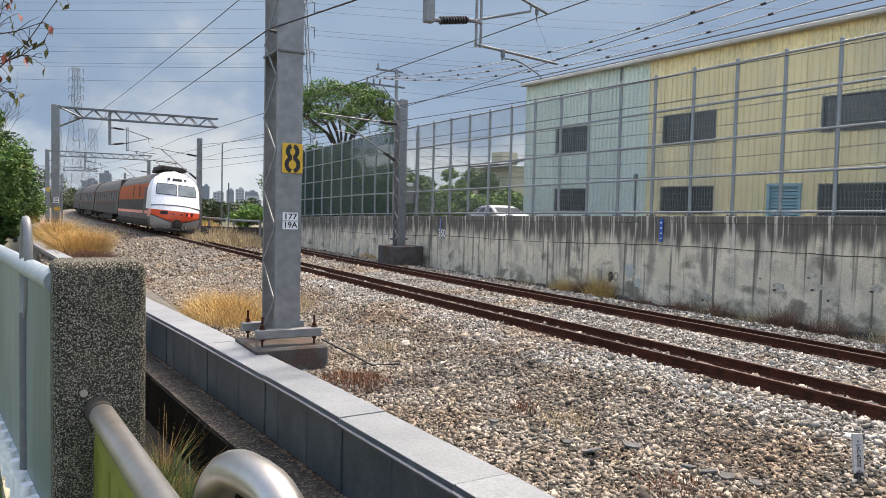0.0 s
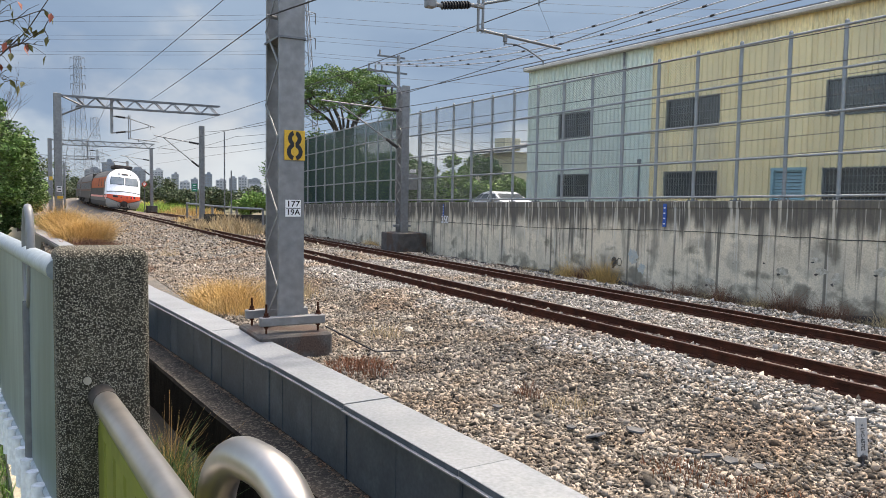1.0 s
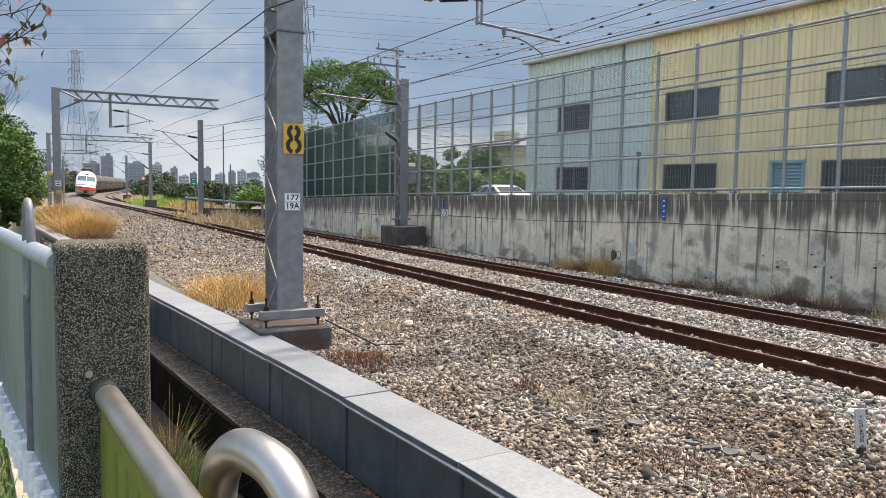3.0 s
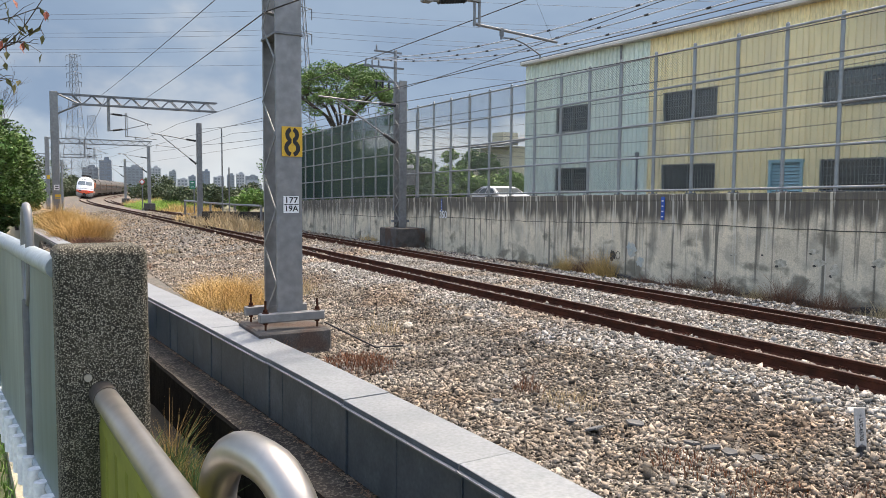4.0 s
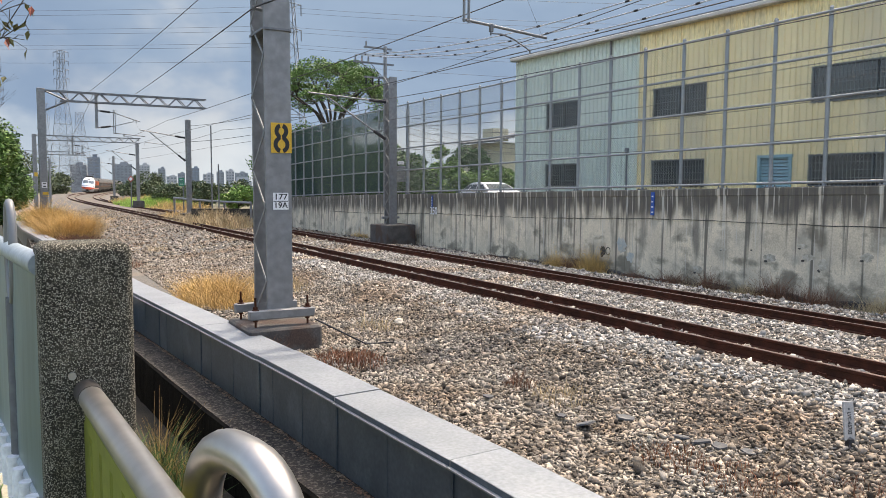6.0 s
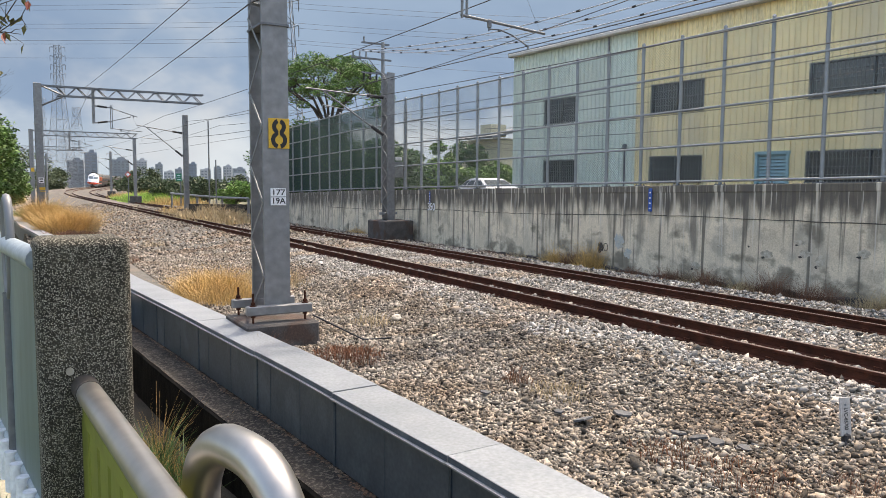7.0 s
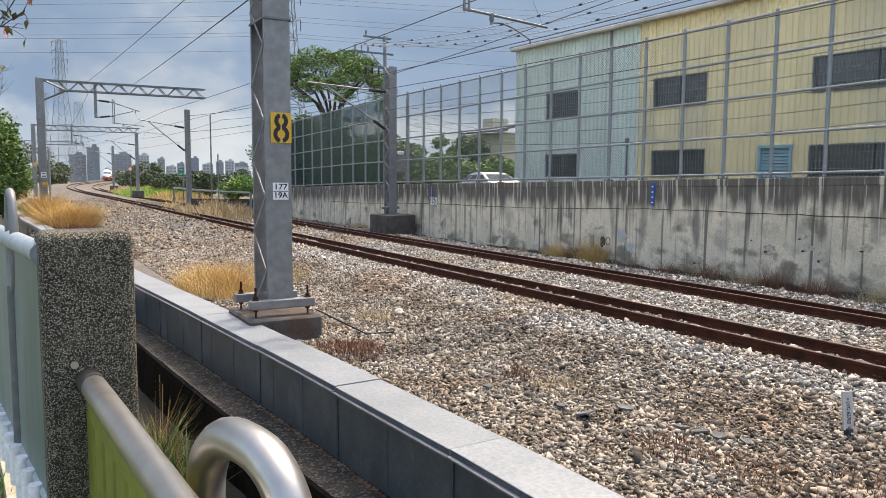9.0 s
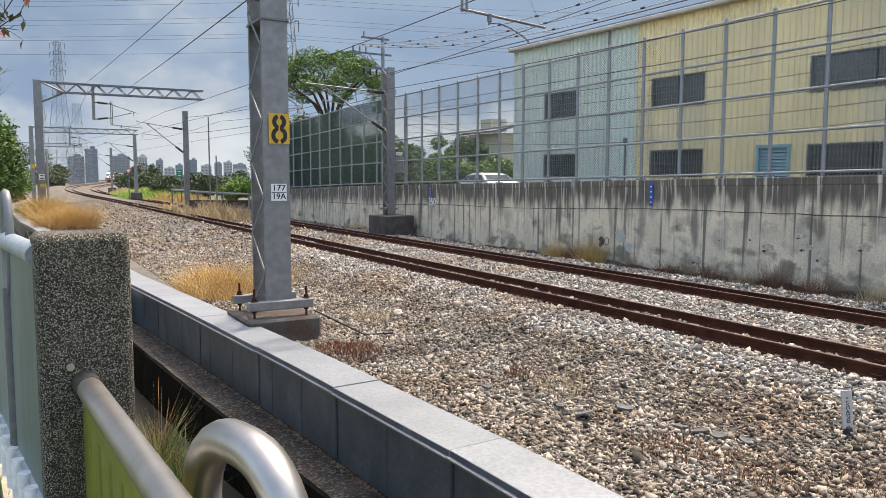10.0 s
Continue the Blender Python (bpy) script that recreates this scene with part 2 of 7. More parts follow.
# ---- mesh building ----
class Shape:
    """Vertices, faces and a material slot for each face, gathered and then linked as one object."""

    def __init__(self):
        self.v, self.f, self.s = [], [], []

    def add(self, verts, faces, slot=0):
        k = len(self.v)
        self.v.extend([tuple(p) for p in verts])
        self.f.extend([tuple(i + k for i in f) for f in faces])
        self.s.extend([slot] * len(faces))
        return self

    def box(self, c, size, m=None, slot=0, bevel=0.0):
        x, y, z = (s / 2 for s in size)
        if bevel:
            b = min(bevel, x * 0.9, y * 0.9, z * 0.9)
            ring = [(x - b, -y), (x, -y + b), (x, y - b), (x - b, y), (-x + b, y), (-x, y - b), (-x, -y + b), (-x + b, -y)]
            inner = [(px * (1 - b / x), py * (1 - b / y)) for px, py in ring]
            vs = [(*p, -z) for p in inner] + [(*p, -z + b) for p in ring] + [(*p, z - b) for p in ring] + [(*p, z) for p in inner]
            fs = [tuple(range(7, -1, -1)), tuple(range(24, 32))]
            for r in range(3):
                fs += [(r * 8 + i, r * 8 + (i + 1) % 8, r * 8 + 8 + (i + 1) % 8, r * 8 + 8 + i) for i in range(8)]
        else:
            vs = [(sx * x, sy * y, sz * z) for sz in (-1, 1) for sx, sy in ((-1, -1), (1, -1), (1, 1), (-1, 1))]
            fs = [(3, 2, 1, 0), (4, 5, 6, 7), (0, 1, 5, 4), (1, 2, 6, 5), (2, 3, 7, 6), (3, 0, 4, 7)]
        m = (m or Matrix()) @ Matrix.Translation(c)
        return self.add([m @ Vector(p) for p in vs], fs, slot)

    def tube(self, points, r, sides=8, slot=0, closed=False, r_end=None):
        pts = [Vector(p) for p in points]
        n = len(pts)
        vs = []
        up = Vector((0, 0, 1))
        last = None
        for i, p in enumerate(pts):
            a, b = pts[(i - 1) % n if closed else max(i - 1, 0)], pts[(i + 1) % n if closed else min(i + 1, n - 1)]
            d = (b - a).normalized()
            side = d.cross(up) if last is None else last - d * last.dot(d)
            if side.length < 0.05:
                side = d.cross(Vector((0, 1, 0)))
            side.normalize()
            last = side
            top = side.cross(d)
            rr = r if r_end is None else r + (r_end - r) * i / max(n - 1, 1)
            vs += [p + (side * math.cos(t) + top * math.sin(t)) * rr for t in (2 * math.pi * j / sides for j in range(sides))]
        fs = []
        for i in range(n if closed else n - 1):
            a, b = i * sides, (i + 1) % n * sides
            fs += [(a + j, a + (j + 1) % sides, b + (j + 1) % sides, b + j) for j in range(sides)]
        if not closed:
            k = len(vs)
            vs += vs[:sides] + vs[(n - 1) * sides:n * sides]
            fs += [tuple(range(k + sides - 1, k - 1, -1)), tuple(range(k + sides, k + 2 * sides))]
        return self.add(vs, fs, slot)

    def mesh(self, name, mats, smooth=False):
        me = bpy.data.meshes.new(name)
        me.from_pydata(self.v, [], self.f)
        for m in mats if isinstance(mats, (list, tuple)) else [mats]:
            me.materials.append(m)
        me.polygons.foreach_set("material_index", self.s)
        if smooth:
            me.polygons.foreach_set("use_smooth", [True] * len(self.f))
        me.update()
        return me

    def thing(self, name, mats, label="", category="", group="", kind="", smooth=False):
        return tagged(new(name, self.mesh(name, mats, smooth)), label, category, group, kind)

    def part(self, name, mats, parent, label="", smooth=False, at=None):
        ob = new(name, self.mesh(name, mats, smooth))
        ob.parent = parent
        if at is not None:
            ob.matrix_basis = at
        return tagged(ob, label)


def shared(name, me, parent, at):
    ob = new(name, me)
    ob.parent, ob.matrix_basis = parent, at
    return ob


def base(name, m, label, category, group="", kind=""):
    ob = new(name)
    ob.matrix_basis = m
    ob.empty_display_size = 0.2
    return tagged(ob, label, category, group, kind)


# ---- the line of the railway: nearly straight for 70 m, then a long bend to the right ----
STEP = 0.5
LINE_L, LINE_TURN, RAIL_Z, GRADE, CANT, TRACK_GAP, TRACK_DROP = 7.70, -0.5029, -0.204, 0.0026, 0.1006, 3.984, 0.236
RAIL_APART = 1.13


def build_line():
    s = np.arange(-30, 520, STEP)
    k = np.where(s < 71.2, -0.0002, -0.0002 + 0.0018 * np.clip((s - 71.2) / 40, 0, 1)) - 0.0016 * np.clip((s - 180) / 40, 0, 1)
    i0 = int(np.argmin(abs(s)))
    h = np.concatenate([[0], np.cumsum((k[1:] + k[:-1]) / 2 * STEP)])
    h = h - h[i0] + LINE_TURN
    x = np.concatenate([[0], np.cumsum((np.sin(h[1:]) + np.sin(h[:-1])) / 2 * STEP)])
    y = np.concatenate([[0], np.cumsum((np.cos(h[1:]) + np.cos(h[:-1])) / 2 * STEP)])
    x = x - x[i0] + LINE_L * math.cos(LINE_TURN)
    y = y - y[i0] - LINE_L * math.sin(LINE_TURN)
    return s, x, y, h


LINE_S, LINE_X, LINE_Y, LINE_H = build_line()


def on_line(s, across, up):
    """The place s metres along the near rail, so far to its right and so far above its head's level."""
    x, y, h = (np.interp(s, LINE_S, a) for a in (LINE_X, LINE_Y, LINE_H))
    return Vector((x + math.cos(h) * across, y - math.sin(h) * across, RAIL_Z + GRADE * s + up))


def line_pose(s, across, up, lean=0.0):
    h = float(np.interp(s, LINE_S, LINE_H))
    return Matrix.Translation(on_line(s, across, up)) @ Matrix.Rotation(-h, 4, "Z") @ Matrix.Rotation(lean, 4, "Y")


def swept(name, profile, mats, s0, s1, step, slot=0, **tags):
    """A profile of (across, up) carried along the line."""
    n = len(profile)
    sh = Shape()
    ss = list(np.arange(s0, s1 + 1e-6, step))
    for s in ss:
        sh.v += [tuple(on_line(s, a, u)) for a, u in profile]
    for i in range(len(ss) - 1):
        for j in range(n - 1):
            sh.f.append((i * n + j, i * n + j + 1, i * n + n + j + 1, i * n + n + j))
            sh.s.append(slot)
    return sh.thing(name, mats, **tags)

# ---- sky backdrop: broken grey-blue cloud, white towards the horizon ----
def build_backdrop():
    R = 3500
    sh = Shape()
    n, k = 48, 12
    for i in range(n + 1):
        a = radians(-75 + 150 * i / n)
        for j in range(k + 1):
            e = radians(-1.5 + 41.5 * j / k)
            sh.v.append((R * math.sin(a) * math.cos(e), R * math.cos(a) * math.cos(e), R * math.sin(e)))
    for i in range(n):
        for j in range(k):
            p = i * (k + 1) + j
            sh.f.append((p, p + 1, p + k + 2, p + k + 1))
            sh.s.append(0)
    m = bpy.data.materials.new("cloudy_sky")
    m.use_nodes = True
    nt, l = m.node_tree.nodes, m.node_tree.links
    nt.remove(nt["Principled BSDF"])
    em = nt.new("ShaderNodeEmission")
    l.new(em.outputs[0], nt["Material Output"].inputs[0])
    co = nt.new("ShaderNodeTexCoord")
    sep = nt.new("ShaderNodeSeparateXYZ")
    l.new(co.outputs["Object"], sep.inputs[0])

    def cloud(scale, flat, lo, hi, shift, d=6.0):
        mp = nt.new("ShaderNodeMapping")
        mp.inputs["Scale"].default_value = (1 / R, 1 / R, flat / R)
        mp.inputs["Location"].default_value = shift
        l.new(co.outputs["Object"], mp.inputs[0])
        t = nt.new("ShaderNodeTexNoise")
        t.inputs["Scale"].default_value, t.inputs["Detail"].default_value, t.inputs["Roughness"].default_value = scale, d, 0.5
        l.new(mp.outputs[0], t.inputs[0])
        r = nt.new("ShaderNodeMapRange")
        r.interpolation_type = "SMOOTHERSTEP"
        r.inputs[1].default_value, r.inputs[2].default_value = lo, hi
        l.new(t.outputs[0], r.inputs[0])
        return r.outputs[0]

    def mix(f, a, b):
        x = nt.new("ShaderNodeMix")
        x.data_type = "RGBA"
        l.new(f, x.inputs[0])
        for s, v in ((x.inputs[6], a), (x.inputs[7], b)):
            if isinstance(v, tuple):
                s.default_value = (*v, 1)
            else:
                l.new(v, s)
        return x.outputs[2]

    low = nt.new("ShaderNodeMapRange")
    low.interpolation_type = "SMOOTHERSTEP"
    low.inputs[1].default_value, low.inputs[2].default_value = 0.165 * R, 0.03 * R
    l.new(sep.outputs[2], low.inputs[0])
    wob = nt.new("ShaderNodeMath")
    wob.operation = "MULTIPLY_ADD"
    l.new(cloud(4.0, 2.0, 0.3, 0.7, (3, 1, 0)), wob.inputs[0])
    wob.inputs[1].default_value = 0.55
    l.new(low.outputs[0], wob.inputs[2])
    edge = nt.new("ShaderNodeMapRange")
    edge.interpolation_type = "SMOOTHSTEP"
    edge.inputs[1].default_value, edge.inputs[2].default_value = 0.70, 1.15
    l.new(wob.outputs[0], edge.inputs[0])
    grey = mix(cloud(3.0, 2.4, 0.35, 0.65, (0, 0, 5)), (0.225, 0.33, 0.505), (0.285, 0.40, 0.575))
    grey = mix(cloud(5.0, 2.4, 0.50, 0.95, (7, 0, 2), 3.0), grey, (0.32, 0.42, 0.57))
    white = mix(cloud(7.0, 3.0, 0.35, 0.65, (1, 5, 2)), (0.47, 0.57, 0.69), (0.60, 0.68, 0.77))
    col = mix(edge.outputs[0], grey, white)
    # a bright gap high in the north-west
    col = mix(cloud(2.1, 1.6, 0.60, 0.72, (5.2, 0.7, 0.4)), col, (0.56, 0.62, 0.70))
    l.new(col, em.inputs[0])
    em.inputs[1].default_value = 0.345
    sh.thing("backdrop", m, "grey-blue broken cloud, white towards the horizon", "sky", kind="structure")


build_backdrop()


def at(s, l, z, turn=LINE_TURN):
    """A place by metres along and to the right of a bearing through the origin, and its height."""
    return Vector((math.sin(turn) * s + math.cos(turn) * l, math.cos(turn) * s - math.sin(turn) * l, z))


def frame_at(s, l, z, turn=LINE_TURN, own=None):
    return Matrix.Translation(at(s, l, z, turn)) @ Matrix.Rotation(-(turn if own is None else own), 4, "Z")


RAILING_TURN, WALL_TURN, BEND_TURN = radians(-32.5), radians(-31.6), radians(-29.4)

# ---- ground ----
g = Shape()
g.add([(-3000, -900, -2.2), (3000, -900, -2.2), (3000, 4000, -2.2), (-3000, 4000, -2.2)], [(0, 1, 2, 3)])
g.thing("ground", DIRT, "dry brown earth with scrub, flat to the horizon", "ground", kind="structure")

BED = [(-7.3, -3.0), (-7.0, -0.50), (-5.0, -0.43), (-3.0, -0.42), (-2.2, -0.38), (-1.4, -0.27), (-0.8, -0.155), (-0.3, -0.14),
       (1.5, -0.31), (2.4, -0.38), (3.4, -0.375), (5.05, -0.51), (5.4, -0.45), (6.3, -0.45), (7.1, -0.60), (8.6, -0.66), (9.6, -3.0)]


def bed_height(a):
    return float(np.interp(a, [p[0] for p in BED], [p[1] for p in BED]))


# near stretch in fine strips, kept clear of the duct; the far stretch carries the whole shoulder
near_bed = [p for p in BED if p[0] > -5.1]
fine = []
for (a0, u0), (a1, u1) in zip([(-4.75, -0.43)] + near_bed[1:-1], near_bed[1:]):
    n = max(1, int((a1 - a0) / 0.18))
    fine += [(a0 + (a1 - a0) * i / n, u0 + (u1 - u0) * i / n) for i in range(n)]
fine = [(-4.75, -3.0)] + fine + [near_bed[-1]]
swept("ballast_bed", fine, CREVICE_BALLAST, -30, 16, 0.35, label="crushed stone ballast under the tracks, darkened as shade between the stones", category="ballast", kind="structure")
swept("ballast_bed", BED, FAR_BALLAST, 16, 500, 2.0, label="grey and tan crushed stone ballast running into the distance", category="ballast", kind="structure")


def scatter_stones(name, count, s_range, a_range, size, seed, label, mat=None):
    """Loose angular stones, each a squashed, roughened ball of 12 faces, lying on the bed."""
    rng = np.random.default_rng(seed)
    ico = np.array([(x, y, z) for z in (-1, 1) for x, y in ((-1, -1), (1, -1), (1, 1), (-1, 1))]) * 0.62
    tri = np.array([(0, 2, 1), (0, 3, 2), (4, 5, 6), (4, 6, 7), (0, 1, 5), (0, 5, 4), (1, 2, 6), (1, 6, 5), (2, 3, 7), (2, 7, 6), (3, 0, 4), (3, 4, 7)])
    u = rng.random(count)
    ss = s_range[0] + (s_range[1] - s_range[0]) * u ** 1.5
    aa = rng.uniform(*a_range, count)
    r = size * np.exp(rng.normal(0, 0.33, count))
    shape = ico[None] * rng.uniform(0.45, 1.3, (count, 8, 1)) * rng.uniform(0.75, 1.25, (count, 8, 3))
    shape = shape * np.stack([rng.uniform(0.9, 1.6, count), rng.uniform(0.7, 1.1, count), rng.uniform(0.45, 0.8, count)], -1)[:, None, :] * r[:, None, None]
    yaw, tilt = rng.uniform(0, 6.28, count), rng.normal(0, 0.6, count)
    c, s, ct, st = np.cos(yaw), np.sin(yaw), np.cos(tilt), np.sin(tilt)
    x, y, z = shape[..., 0], shape[..., 1], shape[..., 2]
    x, z = x * ct[:, None] + z * st[:, None], -x * st[:, None] + z * ct[:, None]
    x, y = x * c[:, None] - y * s[:, None], x * s[:, None] + y * c[:, None]
    h = np.interp(ss, LINE_S, LINE_H)
    px = np.interp(ss, LINE_S, LINE_X) + np.cos(h) * aa
    py = np.interp(ss, LINE_S, LINE_Y) - np.sin(h) * aa
    up = np.interp(aa, [p[0] for p in BED], [p[1] for p in BED])
    pz = RAIL_Z + GRADE * ss + up + r * rng.uniform(0.0, 0.45, count)
    verts = np.stack([x + px[:, None], y + py[:, None], z + pz[:, None]], -1).reshape(-1, 3)
    faces = (tri[None] + 8 * np.arange(count)[:, None, None]).reshape(-1, 3)
    me = bpy.data.meshes.new(name)
    me.vertices.add(len(verts))
    me.vertices.foreach_set("co", verts.ravel())
    me.loops.add(faces.size)
    me.loops.foreach_set("vertex_index", faces.ravel())
    me.polygons.add(len(faces))
    me.polygons.foreach_set("loop_start", np.arange(len(faces)) * 3)
    me.polygons.foreach_set("loop_total", np.full(len(faces), 3))
    me.update(calc_edges=True)
    me.materials.append(mat or STONE)
    return tagged(new(name, me), label, "gravel", kind="stuff")


scatter_stones("loose_gravel", 118000, (-3, 26), (-4.72, -0.9), 0.0212, 1, "loose grey, white and tan ballast stones beside the track")
scatter_stones("shoulder_gravel", 23000, (-3, 26), (-1.25, -0.08), 0.0245, 6, "clean grey ballast stones on the shoulder of the near track", STONE_PALE)
scatter_stones("track_gravel", 32000, (-3, 30), (1.2, 3.9), 0.0255, 2, "pale grey ballast stones between the two tracks", STONE_PALE)
scatter_stones("crib_gravel", 9000, (-3, 30), (0.1, 1.05), 0.026, 3, "grey ballast stones between the rails", STONE_PALE)
scatter_stones("edge_gravel", 16000, (-3, 34), (5.2, 7.4), 0.030, 4, "grey ballast stones below the retaining wall", STONE_PALE)
scatter_stones("far_gravel", 24000, (24, 75), (-7, 7.4), 0.042, 5, "grey ballast stones farther along the line")

# ---- the two tracks ----
RAIL = [(-0.062, -0.153), (-0.062, -0.142), (-0.012, -0.122), (-0.010, -0.045), (-0.0325, -0.035), (-0.0325, -0.006), (-0.026, 0.0),
        (0.026, 0.0), (0.0325, -0.006), (0.0325, -0.035), (0.010, -0.045), (0.012, -0.122), (0.062, -0.142), (0.062, -0.153)]


def rail_mesh(across, drop, lean):
    sh = Shape()
    ss = [*np.arange(-30, 40, 1.0), *np.arange(40, 500, 2.5)]
    n = len(RAIL)
    for s in ss:
        for a, u in RAIL:
            sh.v.append(tuple(on_line(s, across + a + lean * u, drop + u - lean * a)))
    for i in range(len(ss) - 1):
        for j in range(n - 1):
            sh.f.append((i * n + j + 1, i * n + j, i * n + n + j, i * n + n + j + 1))
            sh.s.append(1 if j in (5, 6, 7) else 0)
    return sh


def build_tracks():
    sl = Shape()
    sl.box((0, 0, -0.07), (2.0, 0.2, 0.14), bevel=0.02)
    sleeper_mesh = sl.mesh("sleeper", SLEEPER)
    cl = Shape()
    cl.box((0, 0, 0.01), (0.15, 0.14, 0.02), bevel=0.005)
    for x in (-0.085, 0.085):
        cl.tube([(x, -0.05, 0.02), (x * 1.05, -0.05, 0.06), (x * 0.75, 0.0, 0.05), (x * 1.05, 0.05, 0.06), (x, 0.05, 0.02)], 0.009, 5)
    clip_mesh = cl.mesh("rail_clip", RUST)
    for k, (off, drop) in enumerate(((0.0, 0.0), (TRACK_GAP, -TRACK_DROP))):
        track = base("railway_track", Matrix(), "rusty brown steel rails on concrete sleepers in ballast", "railway track", "tracks of the line", "structure")
        for i in range(2):
            rail_mesh(off + RAIL_APART * i, drop - CANT * RAIL_APART * i, CANT).part("rail", [RUST, RAIL_TOP], track)
        mid = off + RAIL_APART / 2
        for s in np.arange(-8, 62 if k == 0 else 50, 0.62):
            m = line_pose(s, mid, drop - CANT * RAIL_APART / 2 - 0.175, CANT)
            ob = shared("sleeper", sleeper_mesh, track, m)
            if s < 26:
                for a in (-RAIL_APART / 2, RAIL_APART / 2):
                    shared("rail_clip", clip_mesh, track, m @ Matrix.Translation((a, 0, 0.012)))


build_tracks()

# ---- retaining wall, fence and its bend ----
WALL_L = 16.0
BEND_S = POST_S0 + POST_GAP * 18
WALL_TOP_NEAR, WALL_GRADE = 1.83, -0.0172


def wall_top(s):
    return WALL_TOP_NEAR + WALL_GRADE * (s - 7.0)


BEND_Z = wall_top(BEND_S)
FAR_GRADE, FAR_GAP = -0.026, 1.40
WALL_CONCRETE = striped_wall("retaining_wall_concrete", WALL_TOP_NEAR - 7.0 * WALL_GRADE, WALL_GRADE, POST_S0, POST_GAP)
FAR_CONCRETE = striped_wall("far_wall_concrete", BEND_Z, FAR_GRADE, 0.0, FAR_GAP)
bend_at = frame_at(BEND_S, WALL_L, 0, WALL_TURN)
near_wall = frame_at(0, WALL_L, 0, WALL_TURN)
far_wall = Matrix.Translation(bend_at.translation) @ Matrix.Rotation(-BEND_TURN, 4, "Z")


def wall_run(name, m, y0, y1, top0, top1, label, mat):
    """A wall along its own y axis, its face at x = 0, with a coping, a cold joint and shallow ribs under the posts."""
    wall = base(name, m, label, "retaining wall", kind="structure")
    sh = Shape()
    n = max(2, int((y1 - y0) / 0.66))
    rng = random.Random(5)
    rows = [-2.6, -1.2, -0.55, -0.2, -0.17, -0.02, 0.0]
    outs = [0.0, 0.0, 0.0, 0.0, -0.012, -0.012, 0.0]
    for i in range(n + 1):
        y = y0 + (y1 - y0) * i / n
        top = top0 + (top1 - top0) * i / n
        wob = rng.uniform(-0.012, 0.012)
        for z, o in zip(rows, outs):
            zz = top + z + (wob if -0.6 < z < -0.5 else 0)
            sh.v.append((o - (0.01 if z < -0.56 else 0) + rng.uniform(-0.003, 0.003), y, zz))
        sh.v.append((0.30, y, top))
        sh.v.append((0.30, y, top - 2.6))
    k = len(rows) + 2
    for i in range(n):
        for j in range(k - 1):
            sh.f.append((i * k + j, i * k + k + j, i * k + k + j + 1, i * k + j + 1))
            sh.s.append(0)
    sh.f += [tuple(range(k)), tuple(range(n * k + k - 1, n * k - 1, -1))]
    sh.s += [0, 0]
    sh.part("wall_face", mat, wall)
    return wall


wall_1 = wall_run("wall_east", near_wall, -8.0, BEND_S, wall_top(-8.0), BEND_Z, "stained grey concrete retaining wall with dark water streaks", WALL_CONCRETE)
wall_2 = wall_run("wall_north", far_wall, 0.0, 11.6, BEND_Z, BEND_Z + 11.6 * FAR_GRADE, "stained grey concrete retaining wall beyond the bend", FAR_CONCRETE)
# uneven cold joint where two pours meet: a thin lip, broken here and there
JOINT = material("joint_shadow", (0.10, 0.09, 0.075), 0.95, second=(0.05, 0.045, 0.04), scale=6, grain=40)
jr = random.Random(9)
y = -8.0
while y < BEND_S:
    run = jr.uniform(1.5, 4.5)
    lip = Shape()
    lip.tube([(-0.009, y + run * i / 8, wall_top(y + run * i / 8) - 0.83 + 0.03 * math.sin(0.55 * (y + run * i / 8)) + jr.uniform(-0.012, 0.012)) for i in range(9)], jr.uniform(0.007, 0.012), 5)
    lip.part("cold_joint", JOINT, wall_1, "dark uneven joint line in the concrete")
    y += run + jr.uniform(0.0, 0.12)


def wall_patch(name, s, z, w, h, mat, label, seed):
    """A ragged skim of another tone on the wall's face, a few millimetres proud."""
    pr = random.Random(seed)
    k = 18
    ring = [(w / 2 * pr.uniform(0.6, 1.1) * math.cos(2 * math.pi * i / k), h / 2 * pr.uniform(0.6, 1.1) * math.sin(2 * math.pi * i / k)) for i in range(k)]
    sh = Shape()
    sh.add([(-0.019, s + a, z + b) for a, b in ring] + [(0.004, s + a * 1.03, z + b * 1.03) for a, b in ring],
           [tuple(range(k))] + [(i, k + i, k + (i + 1) % k, (i + 1) % k) for i in range(k)])
    sh.part(name, mat, wall_1, label)


SKIM = material("blue_grey_skim", (0.36, 0.40, 0.39), 0.9, second=(0.50, 0.47, 0.40), scale=5, grain=40, third=(0.45, 0.42, 0.35), third_scale=3)
SPALL = material("spalled_concrete", (0.58, 0.53, 0.43), 0.95, second=(0.30, 0.27, 0.21), scale=9, grain=50, bump=0.6)
PIT = material("dark_pit", (0.05, 0.045, 0.04), 0.95, second=(0.09, 0.08, 0.07), scale=20, bump=0.3)
wall_patch("paint_skim", 15.60, 0.10, 0.42, 0.55, SKIM, "blue-grey smear of paint", 1)
wall_patch("paint_skim", 15.25, -0.22, 0.30, 0.34, SKIM, "blue-grey smear of paint", 2)
wall_patch("paint_skim", 16.35, -0.12, 0.26, 0.36, PIT, "dark painted smear", 3)
